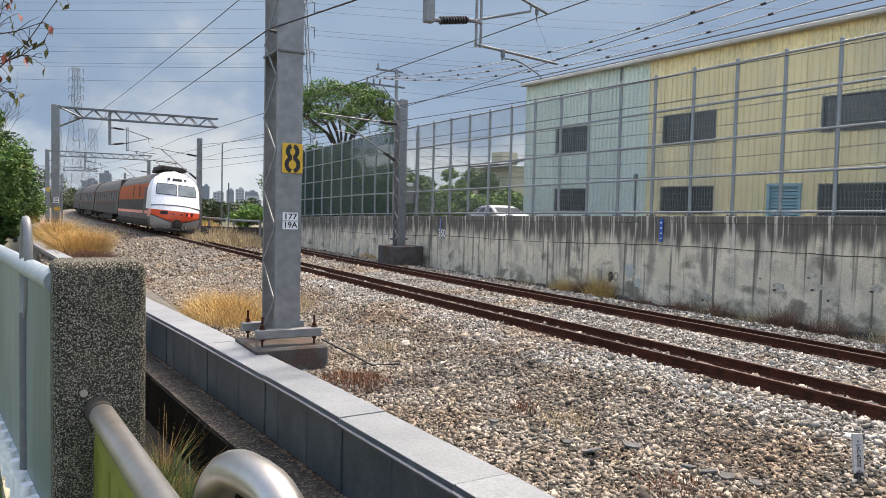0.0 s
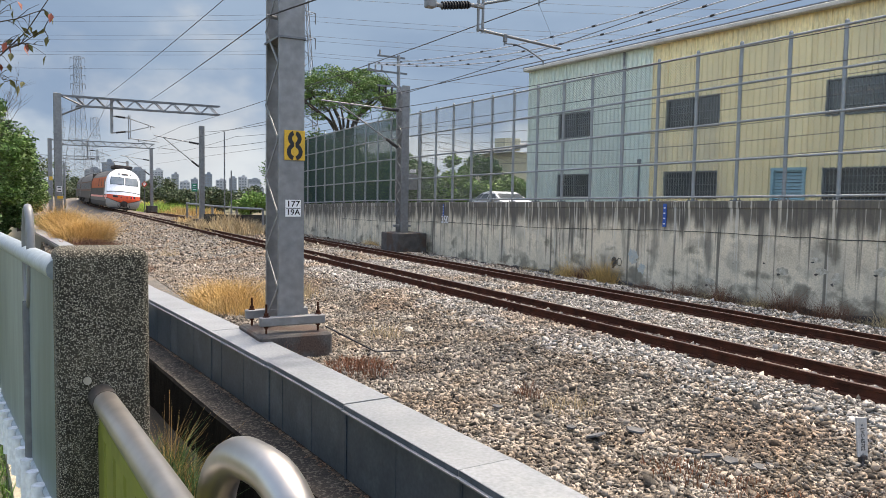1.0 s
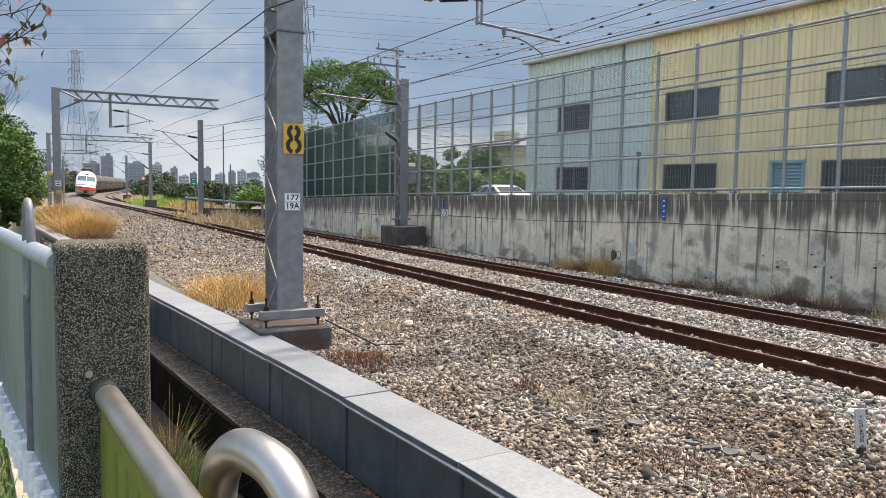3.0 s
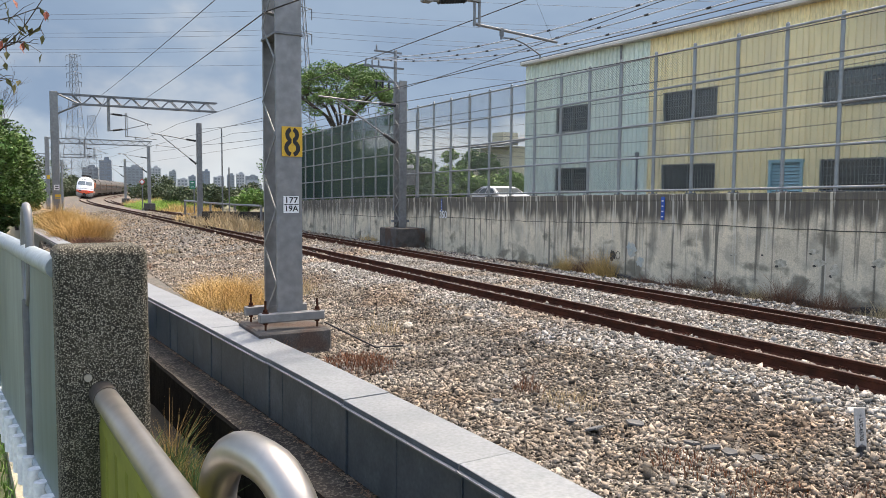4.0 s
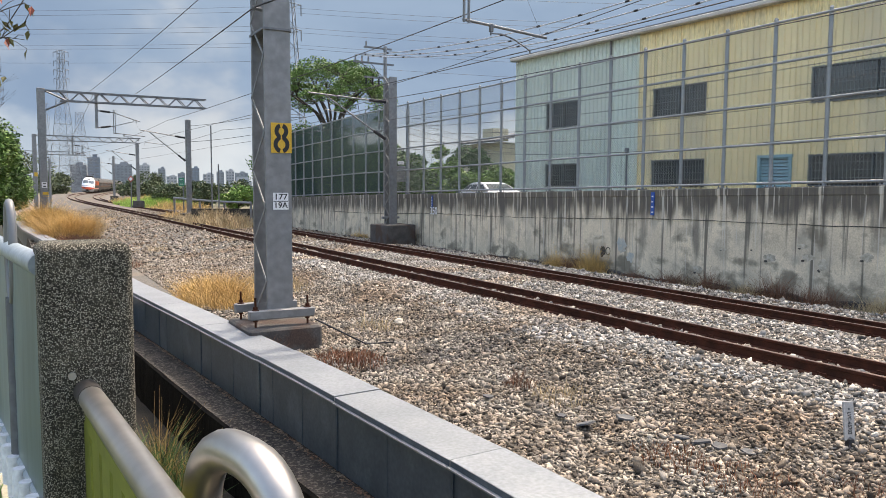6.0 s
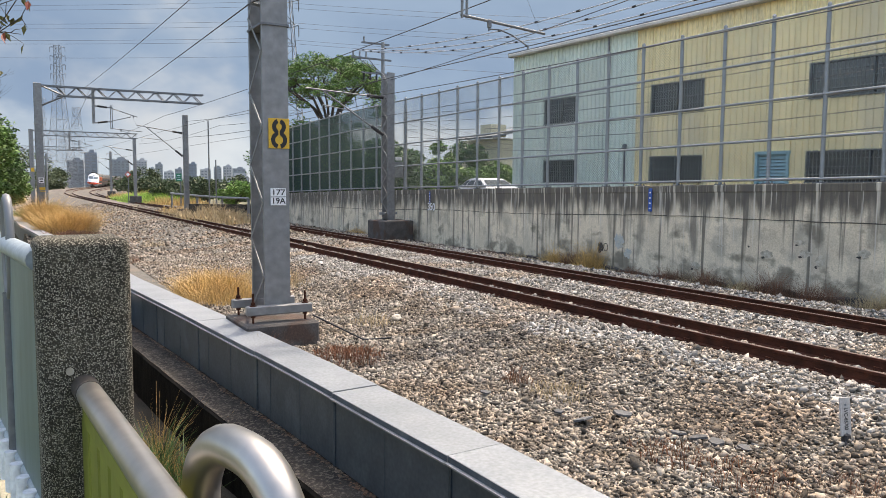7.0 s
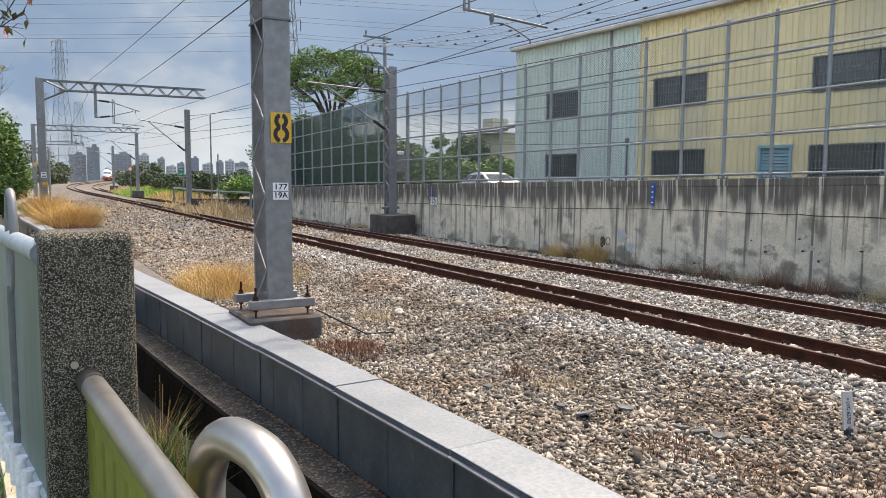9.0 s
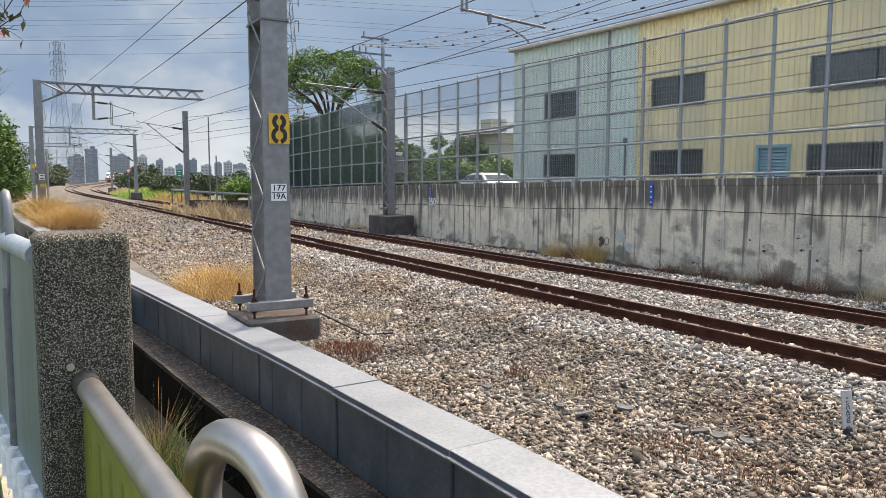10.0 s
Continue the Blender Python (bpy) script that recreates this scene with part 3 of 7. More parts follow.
for i, (ps, pz, pw, ph) in enumerate(((10.02, 0.44, 0.30, 0.14), (9.90, 0.20, 0.36, 0.20), (12.15, 0.22, 0.20, 0.07), (10.85, 0.12, 0.34, 0.22), (9.55, 0.05, 0.25, 0.3), (12.9, -0.35, 0.3, 0.22), (8.6, 0.3, 0.3, 0.2))):
    wall_patch("spall", ps, pz, pw, ph, SPALL, "pale spalled patch", 20 + i)
    wall_patch("pit", ps + pw * 0.32, pz - ph * 0.42, pw * 0.34, ph * 0.26, PIT, "dark chipped hollow", 40 + i)
wall_patch("pit", 11.35, 0.26, 0.055, 0.05, PIT, "small dark hole", 60)
Shape().tube([(-0.012, 16.13 + 0.085 * math.cos(a), -0.10 + 0.11 * math.sin(a)) for a in (2 * math.pi * i / 20 for i in range(20))], 0.011, 5, closed=True).part("painted_ring", PIT, wall_1, "black painted ring")
# uneven old footing that shows along the foot of the wall
fr = random.Random(44)
foot = Shape()
n_foot = 130
for i in range(n_foot + 1):
    y = -8 + 0.32 * i
    top = RAIL_Z + GRADE * y - 0.52 + fr.uniform(-0.07, 0.05)
    out = -0.05 - fr.uniform(0, 0.05)
    foot.v += [(out - 0.02, y, top - 0.6), (out, y, top), (0.0, y, top + fr.uniform(0.0, 0.05))]
for i in range(n_foot):
    for j in range(2):
        foot.f.append((3 * i + j, 3 * i + 3 + j, 3 * i + 4 + j, 3 * i + 1 + j))
        foot.s.append(0)
foot.part("footing", FOUND, wall_1, "rough dark concrete footing")
FENCE_H = 3.82


def fence_run(m, y_list, top_of, wire, rails_slot, label, pitch, wire_r):
    fence = base("chain_link_fence", m, label, "fence", "fences on the wall")
    y0, y1 = y_list[0], y_list[-1]
    post = Shape()
    post.tube([(0, 0, 0), (0, 0, FENCE_H + 0.06)], 0.048, 10)
    post.tube([(0, 0, FENCE_H + 0.06), (0, 0, FENCE_H + 0.10)], 0.05, 10, r_end=0.025)
    post_mesh = post.mesh("post", FENCE_STEEL, True)
    foot = Shape()
    foot.box((0, 0, 0.012), (0.2, 0.2, 0.024), bevel=0.005)
    for sx in (-0.07, 0.07):
        for sy in (-0.07, 0.07):
            foot.tube([(sx, sy, 0.02), (sx, sy, 0.06)], 0.013, 6)
    foot_mesh = foot.mesh("foot_plate", STEEL_DARK)
    for y in y_list:
        p = shared("post", post_mesh, fence, Matrix.Translation((0.12, y, top_of(y))))
        shared("foot_plate", foot_mesh, p, Matrix())
    for k in range(5):
        z = 0.10 + (FENCE_H - 0.12) * k / 4
        for ya, yb in zip(y_list, y_list[1:]):
            r = Shape()
            r.tube([(0.10, ya, top_of(ya) + z), (0.10, yb, top_of(yb) + z)], 0.031, 8)
            r.part("rail", FENCE_STEEL, fence, smooth=True)
    for ya, yb in zip(y_list, y_list[1:]):
        sh = Shape()
        w, za, h = yb - ya, top_of(ya), FENCE_H - 0.1
        slope = (top_of(yb) - za) / w
        u = -h
        while u < w:
            for flip in (0, 1):
                a0, a1 = max(u, 0.0), min(u + h, w)
                if a1 - a0 > 0.02:
                    z0, z1 = a0 - u, a1 - u
                    if flip:
                        z0, z1 = h - z0, h - z1
                    sh.tube([(0.155 + 0.007 * flip, ya + a0, za + 0.06 + z0 + slope * a0), (0.155 + 0.007 * flip, ya + a1, za + 0.06 + z1 + slope * a1)], wire_r, 3)
            u += pitch
        sh.part("wire_mesh", wire, fence)
    return fence


fence_run(near_wall, [POST_S0 + POST_GAP * i for i in range(15, 19)], wall_top, GREEN_WIRE, 0,
          "tall green chain-link fence at the bend, on the retaining wall", 0.070, 0.0088)
fence_run(near_wall, [POST_S0 + POST_GAP * i for i in range(-9, 16)], wall_top, FENCE_WIRE, 0,
          "tall galvanised chain-link fence on tube posts, on the retaining wall", 0.084, 0.0036)
fence_run(far_wall, [FAR_GAP * i for i in range(0, 9)], lambda y: BEND_Z + FAR_GRADE * y, GREEN_WIRE, 0,
          "tall green chain-link fence beyond the bend, on the retaining wall", 0.070, 0.0088)

# raised land behind the wall
terrace = Shape()
c0, c1, c2 = near_wall @ Vector((0.28, -9, 0.62)), near_wall @ Vector((0.28, BEND_S, 0.55)), far_wall @ Vector((0.28, 11.6, 0.5))
c3 = Vector((-15.0, 72.0, 0.5))
o0, o1, o2 = near_wall @ Vector((60, -30, 0.62)), near_wall @ Vector((60, BEND_S + 40, 0.55)), far_wall @ Vector((60, 50, 0.5))
terrace.add([c0, c1, c2, o0, o1, o2, c3], [(0, 3, 4, 1), (1, 4, 5, 2), (2, 5, 6)])
terrace.add([c2, c3, o2, c2 - Vector((0, 0, 4)), c3 - Vector((0, 0, 4)), o2 - Vector((0, 0, 4))], [(0, 1, 4, 3), (1, 2, 5, 4)])
terrace.thing("pavement", ASPHALT, "worn grey asphalt lane between fence and building", "lane", kind="structure")

# ---- warehouse ----
PALE_GREEN = material("pale_green_cladding", (0.63, 0.68, 0.58), 0.6, second=(0.53, 0.59, 0.50), scale=0.7, grain=14, bump=0.03,
                      third=(0.55, 0.62, 0.53), third_scale=0.5, stretch=(1, 1, 0.3), random_by=0.09)
PALE_YELLOW = material("pale_yellow_cladding", (0.90, 0.76, 0.43), 0.6, second=(0.79, 0.66, 0.36), scale=0.7, grain=14, bump=0.03,
                       third=(0.70, 0.60, 0.37), third_scale=0.5, stretch=(1, 1, 0.3), random_by=0.06)
TRIM = material("eave_trim", (0.55, 0.52, 0.46), 0.6, second=(0.42, 0.39, 0.34), scale=1, grain=20, stretch=(1, 1, 3))
TEAL = material("teal_shutter", (0.25, 0.42, 0.45), 0.5, second=(0.20, 0.35, 0.38), scale=3, bump=0.03)
BLD_L = 24.0


def build_warehouse():
    m = frame_at(0, BLD_L, 0, radians(-31.8))
    house = base("warehouse", m, "two-storey warehouse in pale green and yellow corrugated cladding", "building")
    y0, y1, z0, z1, split = -14.0, 30.6, 0.45, 8.12, 22.45
    openings = []
    for y, w in ((28.3, 2.35), (21.65, 2.6), (14.85, 4.2), (7.0, 3.0), (0.0, 3.0)):
        openings.append((y - w, y, 4.60, 5.75))
        openings.append((y - w, y, 1.85, 2.87))
    openings.append((15.5, 16.7, 1.0, 2.88))
    # cladding in ribbed sheets, cut round the openings
    pitch = 0.25

    def sheet(ya, yb, za, zb, mat):
        sh = Shape()
        y = ya
        while y < yb - 1e-4:
            e = min(y + pitch, yb)
            prof = [(0, y), (0, y + (e - y) * 0.62), (-0.05, y + (e - y) * 0.70), (-0.05, y + (e - y) * 0.92), (0, e)]
            for (xa, p), (xb, q) in zip(prof, prof[1:]):
                sh.add([(xa, p, za), (xb, q, za), (xb, q, zb), (xa, p, zb)], [(0, 1, 2, 3)])
            y = e
        sh.part("cladding_sheet", mat, house)

    cuts = sorted({y0, y1, split, *[o[0] for o in openings], *[o[1] for o in openings]})
    for ya, yb in zip(cuts, cuts[1:]):
        mat = PALE_GREEN if ya >= split - 0.01 else PALE_YELLOW
        holes = sorted((o[2], o[3]) for o in openings if o[0] <= ya + 1e-3 and o[1] >= yb - 1e-3)
        z = z0
        spans = []
        for a, b in holes:
            if a > z:
                spans.append((z, a))
            z = max(z, b)
        spans.append((z, z1))
        n = max(1, round((yb - ya) / 1.6))
        for i in range(n):
            for a, b in spans:
                sheet(ya + (yb - ya) * i / n, ya + (yb - ya) * (i + 1) / n, a, b, mat)
    body = Shape()
    body.box(((0.35 + 16) / 2 + 0.05, (y0 + y1) / 2, (z0 + z1) / 2), (15.9, y1 - y0 - 0.02, z1 - z0 - 0.05))
    body.part("inner_shell", GLASS_DARK, house, "dark inside behind the openings")
    end = Shape()
    for i in range(62):
        x = i * 0.26
        end.add([(x, y1 + 0.02, z0), (x + 0.16, y1 + 0.02, z0), (x + 0.19, y1 + 0.05, z0), (x + 0.24, y1 + 0.05, z0), (x + 0.26, y1 + 0.02, z0),
                 (x, y1 + 0.02, z1 + x * 0.06), (x + 0.16, y1 + 0.02, z1 + x * 0.06), (x + 0.19, y1 + 0.05, z1 + x * 0.06), (x + 0.24, y1 + 0.05, z1 + x * 0.06), (x + 0.26, y1 + 0.02, z1 + x * 0.06)],
                [(j + 1, j, j + 5, j + 6) for j in range(4)])
    end.part("end_wall", PALE_GREEN, house)
    roof = Shape()
    roof.add([(-0.32, y0, z1 + 0.16), (16.2, y0, z1 + 1.15), (16.2, y1 + 0.25, z1 + 1.15), (-0.32, y1 + 0.25, z1 + 0.16),
              (-0.32, y0, z1 + 0.08), (16.2, y0, z1 + 1.07), (16.2, y1 + 0.25, z1 + 1.07), (-0.32, y1 + 0.25, z1 + 0.08)],
             [(0, 1, 2, 3), (7, 6, 5, 4), (0, 3, 7, 4), (3, 2, 6, 7)])
    r = roof.part("roof", STEEL_DARK, house)
    gut = Shape()
    gut.box((-0.20, (y0 + y1 + 0.2) / 2, z1 + 0.02), (0.34, y1 - y0 + 0.2, 0.17), bevel=0.03)
    gut.part("eave_gutter", TRIM, house, "cream eave trim with water marks")
    corner = Shape()
    corner.box((-0.02, y1, (z0 + z1) / 2), (0.14, 0.14, z1 - z0 - 0.2), bevel=0.02)
    corner.part("corner_trim", PALE_GREEN, house)
    pipe = Shape()
    pipe.tube([(-0.1, 24.05, z1 - 0.05), (-0.1, 24.05, z0)], 0.05, 8)
    pipe.part("downpipe", STEEL, house, smooth=True)
    pipe = Shape()
    pipe.tube([(-0.08, 23.0, 3.3), (-0.08, 23.0, z0)], 0.035, 8)
    pipe.box((-0.08, 23.0, 3.35), (0.14, 0.18, 0.2), bevel=0.02)
    pipe.part("downpipe", STEEL_DARK, house)
    for a, b, za, zb in openings[:-1]:
        fr = Shape()
        for c, s in ((((a + b) / 2, zb), (b - a, 0.06)), (((a + b) / 2, za), (b - a, 0.06)), ((a + 0.03, (za + zb) / 2), (0.06, zb - za)), ((b - 0.03, (za + zb) / 2), (0.06, zb - za)),
                     (((a + b) / 2, (za + zb) / 2), (0.05, zb - za))):
            fr.box((0.03, c[0], c[1]), (0.12, s[0], s[1]))
        win = fr.part("window", BARS, house, "dark aluminium window behind a steel grille")
        for i in range(2):
            pane = Shape()
            pane.box((0.06, a + (b - a) * (0.25 + 0.5 * i), (za + zb) / 2), (0.012, (b - a) / 2 - 0.07, zb - za - 0.06))
            pane.part("pane", GLASS_DARK, win)
        grille = Shape()
        n = int((b - a) / 0.13)
        for i in range(n + 1):
            grille.box((-0.06, a + (b - a) * i / n, (za + zb) / 2), (0.014, 0.014, zb - za + 0.1))
        for i in range(5):
            grille.box((-0.07, (a + b) / 2, za + (zb - za) * i / 4), (0.016, b - a + 0.06, 0.02))
        grille.part("grille", GRILLE, win)
    a, b, za, zb = openings[-1]
    fr = Shape()
    for c, s in ((((a + b) / 2, zb), (b - a + 0.14, 0.1)), ((a, (za + zb) / 2), (0.1, zb - za)), ((b, (za + zb) / 2), (0.1, zb - za))):
        fr.box((-0.02, c[0], c[1]), (0.14, s[0], s[1]))
    door = fr.part("shutter_door", TEAL, house, "teal roller shutter with louvred slats")
    n = 16
    for i in range(n):
        sl = Shape()
        z = za + (zb - za) * (i + 0.5) / n
        sl.add([(0.05, a + 0.05, z + 0.055), (0.05, b - 0.05, z + 0.055), (-0.01, b - 0.05, z - 0.05), (-0.01, a + 0.05, z - 0.05)], [(0, 1, 2, 3)])
        sl.part("slat", TEAL, door)


build_warehouse()


# ---- overhead line masts ----
def insulator(sh, a, b, r, discs, slot=0):
    a, b = Vector(a), Vector(b)
    for i in range(discs):
        p, q = a + (b - a) * (i / discs), a + (b - a) * ((i + 0.8) / discs)
        sh.tube([p, q], r, 10, slot, r_end=r * 0.7)
    sh.tube([a, b], r * 0.5, 8, slot)


def registration(mast, x, zt):
    """A post hung from the arm, insulators, and the bracket that holds messenger and contact wire."""
    sh = Shape()
    sh.box((x, 0, zt - 0.94), (0.15, 0.15, 1.98), bevel=0.01)
    sh.part("drop_post", STEEL, mast)
    for za, zb in ((zt - 0.95, zt - 1.0), (zt - 1.87, zt - 1.79)):
        sh = Shape()
        insulator(sh, (x + 0.21, 0, za), (x + 0.72, 0, zb), 0.068, 10)
        sh.part("insulator", BLACK, mast, "black ribbed insulator")
        sh = Shape()
        sh.tube([(x + 0.05, 0, za), (x + 0.22, 0, za)], 0.036, 8)
        sh.tube([(x + 0.71, 0, zb), (x + 0.90, 0, zb)], 0.032, 8)
        sh.box((x + 0.90, 0, zb), (0.14, 0.07, 0.06), bevel=0.01)
        sh.part("end_fitting", STEEL, mast)
    for e in (0.88, 0.97):
        Shape().tube([(x + e, 0, zt - 0.85), (x + e, 0, zt - 2.2)], 0.023, 8).part("upright_tube", STEEL, mast, smooth=True)
    Shape().tube([(x + 0.9, 0, zt - 1.02), (x + 2.3, 0, zt - 1.46)], 0.024, 8).part("stay_tube", STEEL, mast, smooth=True)
    Shape().tube([(x + 0.9, 0, zt - 1.76), (x + 1.95, 0, zt - 1.47), (x + 1.95, 0, zt - 1.36)], 0.021, 8).part("strut_tube", STEEL, mast, smooth=True)
    Shape().tube([(x + 0.86, 0, zt - 2.16), (x + 2.55, 0, zt - 2.29)], 0.024, 8).part("registration_tube", STEEL, mast, smooth=True)
    sh = Shape()
    sh.box((x + 1.41, 0, zt - 2.24), (0.07, 0.05, 0.14), bevel=0.01)
    sh.tube([(x + 1.40, 0, zt - 2.26), (x + 1.40, 0, zt - 2.36)], 0.016, 6)
    sh.tube([(x + 1.40, 0, zt - 2.33), (x + 1.62, 0, zt - 2.32), (x + 1.86, 0, zt - 2.38), (x + 2.06, 0, zt - 2.47), (x + 2.20, 0, zt - 2.54)], 0.012, 6)
    sh.tube([(x + 2.20, 0, zt - 2.52), (x + 2.20, 0, zt - 2.60)], 0.016, 6)
    sh.box((x + 2.08, 0, zt - 1.46), (0.05, 0.05, 0.12), bevel=0.01)
    sh.tube([(x + 2.08, 0, zt - 1.5), (x + 2.08, 0, zt - 1.62)], 0.012, 5)
    sh.tube([(x + 2.08, 0, zt - 1.6), (x + 2.45, 0, zt - 2.25)], 0.003, 4)
    sh.part("steady_arm", STEEL_DARK, mast)


def lattice_mast(m, height, w, d, label, group="masts", pitch=0.52, lip=0.05, back=0.0):
    """Two channel flanges facing along y, laced on both sides with zigzag bars."""
    mast = base("catenary_mast", m, label, "mast", group)
    for y in (-d / 2, d / 2 + back):
        sh = Shape()
        sgn = 1 if y > 0 else -1
        h_, t = w / 2, 0.012
        prof = [(-h_, 0), (h_, 0), (h_, -lip), (h_ - t, -lip), (h_ - t, -t), (-h_ + t, -t), (-h_ + t, -lip), (-h_, -lip)]
        sh.add([(px, y + sgn * py, z) for z in (0, height) for px, py in prof],
               [(i, (i + 1) % 8, 8 + (i + 1) % 8, 8 + i) for i in range(8)] + [(0, 1, 4, 5), (1, 2, 3, 4), (5, 6, 7, 0), (8, 9, 12, 13), (9, 10, 11, 12), (13, 14, 15, 8)])
        sh.part("channel", STEEL, mast)
    n = max(3, int(height / pitch))
    for sx in (-1, 1):
        x = sx * (w / 2 + 0.004)
        for i in range(n):
            za, zb = height * i / n, height * (i + 1) / n
            sh = Shape()
            ya, yb = (-d / 2 + 0.025, d / 2 + back - 0.025) if i % 2 else (d / 2 + back - 0.025, -d / 2 + 0.025)
            reach = Vector((0, yb - ya, zb - za))
            turn_ = Matrix.Translation((x, (ya + yb) / 2, (za + zb) / 2)) @ Matrix.Rotation(math.atan2(reach.z, reach.y), 4, "X")
            sh.box((0, 0, 0), (0.010, reach.length + 0.03, 0.042), turn_)
            sh.part("lacing_bar", STEEL, mast)
    return mast


near_m = frame_at(10.75, 3.30, -0.16, LINE_TURN)
mast_1 = lattice_mast(near_m, 7.4, 0.37, 0.50, "grey galvanised lattice catenary mast with number plates, on a concrete block", back=0.17)
# feet: cross channels with threaded rods and nuts
for y in (-0.32, 0.46):
    sh = Shape()
    sh.box((0, y, 0.075), (0.95, 0.12, 0.13), bevel=0.012)
    foot = sh.part("base_channel", STEEL, mast_1)
    for x in (-0.38, 0.38):
        b = Shape()
        b.tube([(x, y, -0.12), (x, y, 0.32)], 0.016, 8)
        for z in (0.16, -0.02):
            b.tube([(x, y, z), (x, y, z + 0.035)], 0.034, 6)
        b.tube([(x, y, 0.14), (x, y, 0.152)], 0.05, 12)
        b.part("anchor_bolt", RUST, foot)
fnd = Shape()
fnd.box((0, 0.06, -0.34), (1.05, 1.2, 0.48), near_m, bevel=0.03)
fnd.thing("mast_foundation", FOUND, "weathered dark concrete block with rust stains under a mast", "foundation", "mast foundations")


def flat_text(body, name, size, mat, parent, m, label="", thick=0.001, squash=1.0):
    cu = bpy.data.curves.new(name, "FONT")
    cu.body, cu.size, cu.align_x, cu.align_y, cu.extrude, cu.offset = body, size, "CENTER", "CENTER", thick, size * 0.015
    tmp = bpy.data.objects.new(name, cu)
    scene.collection.objects.link(tmp)
    me = bpy.data.meshes.new_from_object(tmp)
    bpy.data.objects.remove(tmp)
    me.materials.append(mat)
    ob = new(name, me)
    ob.parent = parent
    ob.matrix_basis = m @ Matrix.Diagonal((squash, 1, 1, 1))
    return tagged(ob, label)


FACING = Matrix.Rotation(radians(90), 4, "X")
registration(mast_1, 2.31, 6.76)
for dy in (-0.2, 0.2):
    for zz in (6.68, 7.2):
        Shape().box((4.4, dy, zz), (8.4, 0.08, 0.08)).part("arm_chord", STEEL, mast_1)
    for i in range(14):
        Shape().tube([(0.6 + 0.55 * i, dy, 6.7 if i % 2 else 7.18), (1.15 + 0.55 * i, dy, 7.18 if i % 2 else 6.7)], 0.028, 4).part("web_bar", STEEL, mast_1)
# yellow plate with a stencilled 8, and the white number plate
plate_8 = Shape().box((0.04, -0.263, 2.56), (0.30, 0.006, 0.42), bevel=0.002).part("plate", YELLOW, mast_1, "yellow plate with a black stencilled figure eight")
ring = Shape()
for sx in (-1, 1):
    line = []
    for cz, rx, rz, a0, a1 in ((2.655, 0.070, 0.078, 14, 150), (2.468, 0.086, 0.092, 26, 166)):
        line += [(rx * math.sin(radians(a0 + (a1 - a0) * i / 12)), cz + rz * math.cos(radians(a0 + (a1 - a0) * i / 12))) for i in range(13)]
    vs = []
    for i, (x, z) in enumerate(line):
        (xa, za), (xb, zb) = line[max(i - 1, 0)], line[min(i + 1, len(line) - 1)]
        d = Vector((xb - xa, zb - za)).normalized() * 0.030
        for k in (-1, 1):
            vs.append((0.04 + sx * max(x - k * d.y, 0.008), -0.269, z + k * d.x))
    ring.add(vs, [(2 * i, 2 * i + 1, 2 * i + 3, 2 * i + 2) for i in range(len(line) - 1)])
ring.part("figure", INK, plate_8, "black stencilled 8")
plate_n = Shape().box((0.02, -0.263, 1.67), (0.225, 0.006, 0.24), bevel=0.002).part("plate", WHITE_PLATE, mast_1, "white plate with black figures")
flat_text("177", "figures", 0.115, INK, plate_n, Matrix.Translation((0.02, -0.2685, 1.73)) @ FACING, squash=1.15)
flat_text("19A", "figures", 0.115, INK, plate_n, Matrix.Translation((0.02, -0.2685, 1.61)) @ FACING, squash=1.05)
Shape().box((0.02, -0.2675, 1.67), (0.215, 0.003, 0.010)).part("rule", INK, plate_n)

mast_2_m = frame_at(27.7, 15.0, 0.02, WALL_TURN)
mast_2 = lattice_mast(mast_2_m @ Matrix.Translation((0, 0, 0.2)), 6.0, 0.34, 0.46, "grey lattice catenary mast on a block beside the wall", pitch=0.36, lip=0.03)
Shape().box((0, 0, 0.28), (0.8, 0.12, 0.1), bevel=0.01).part("base_channel", STEEL, mast_2)
Shape().box((0.02, -0.216, 1.35), (0.17, 0.005, 0.17)).part("plate", WHITE_PLATE, mast_2, "small white number plate")
Shape().box((0.02, -0.22, 1.39), (0.11, 0.003, 0.03)).part("plate_bar", INK, mast_2)
Shape().box((0.02, -0.22, 1.31), (0.11, 0.003, 0.03)).part("plate_bar", INK, mast_2)
Shape().box((0.1, 0, -0.32), (1.35, 1.5, 1.05), mast_2_m, bevel=0.03).thing("mast_foundation", FOUND, "dark concrete block under a mast, against the wall", "foundation", "mast foundations")


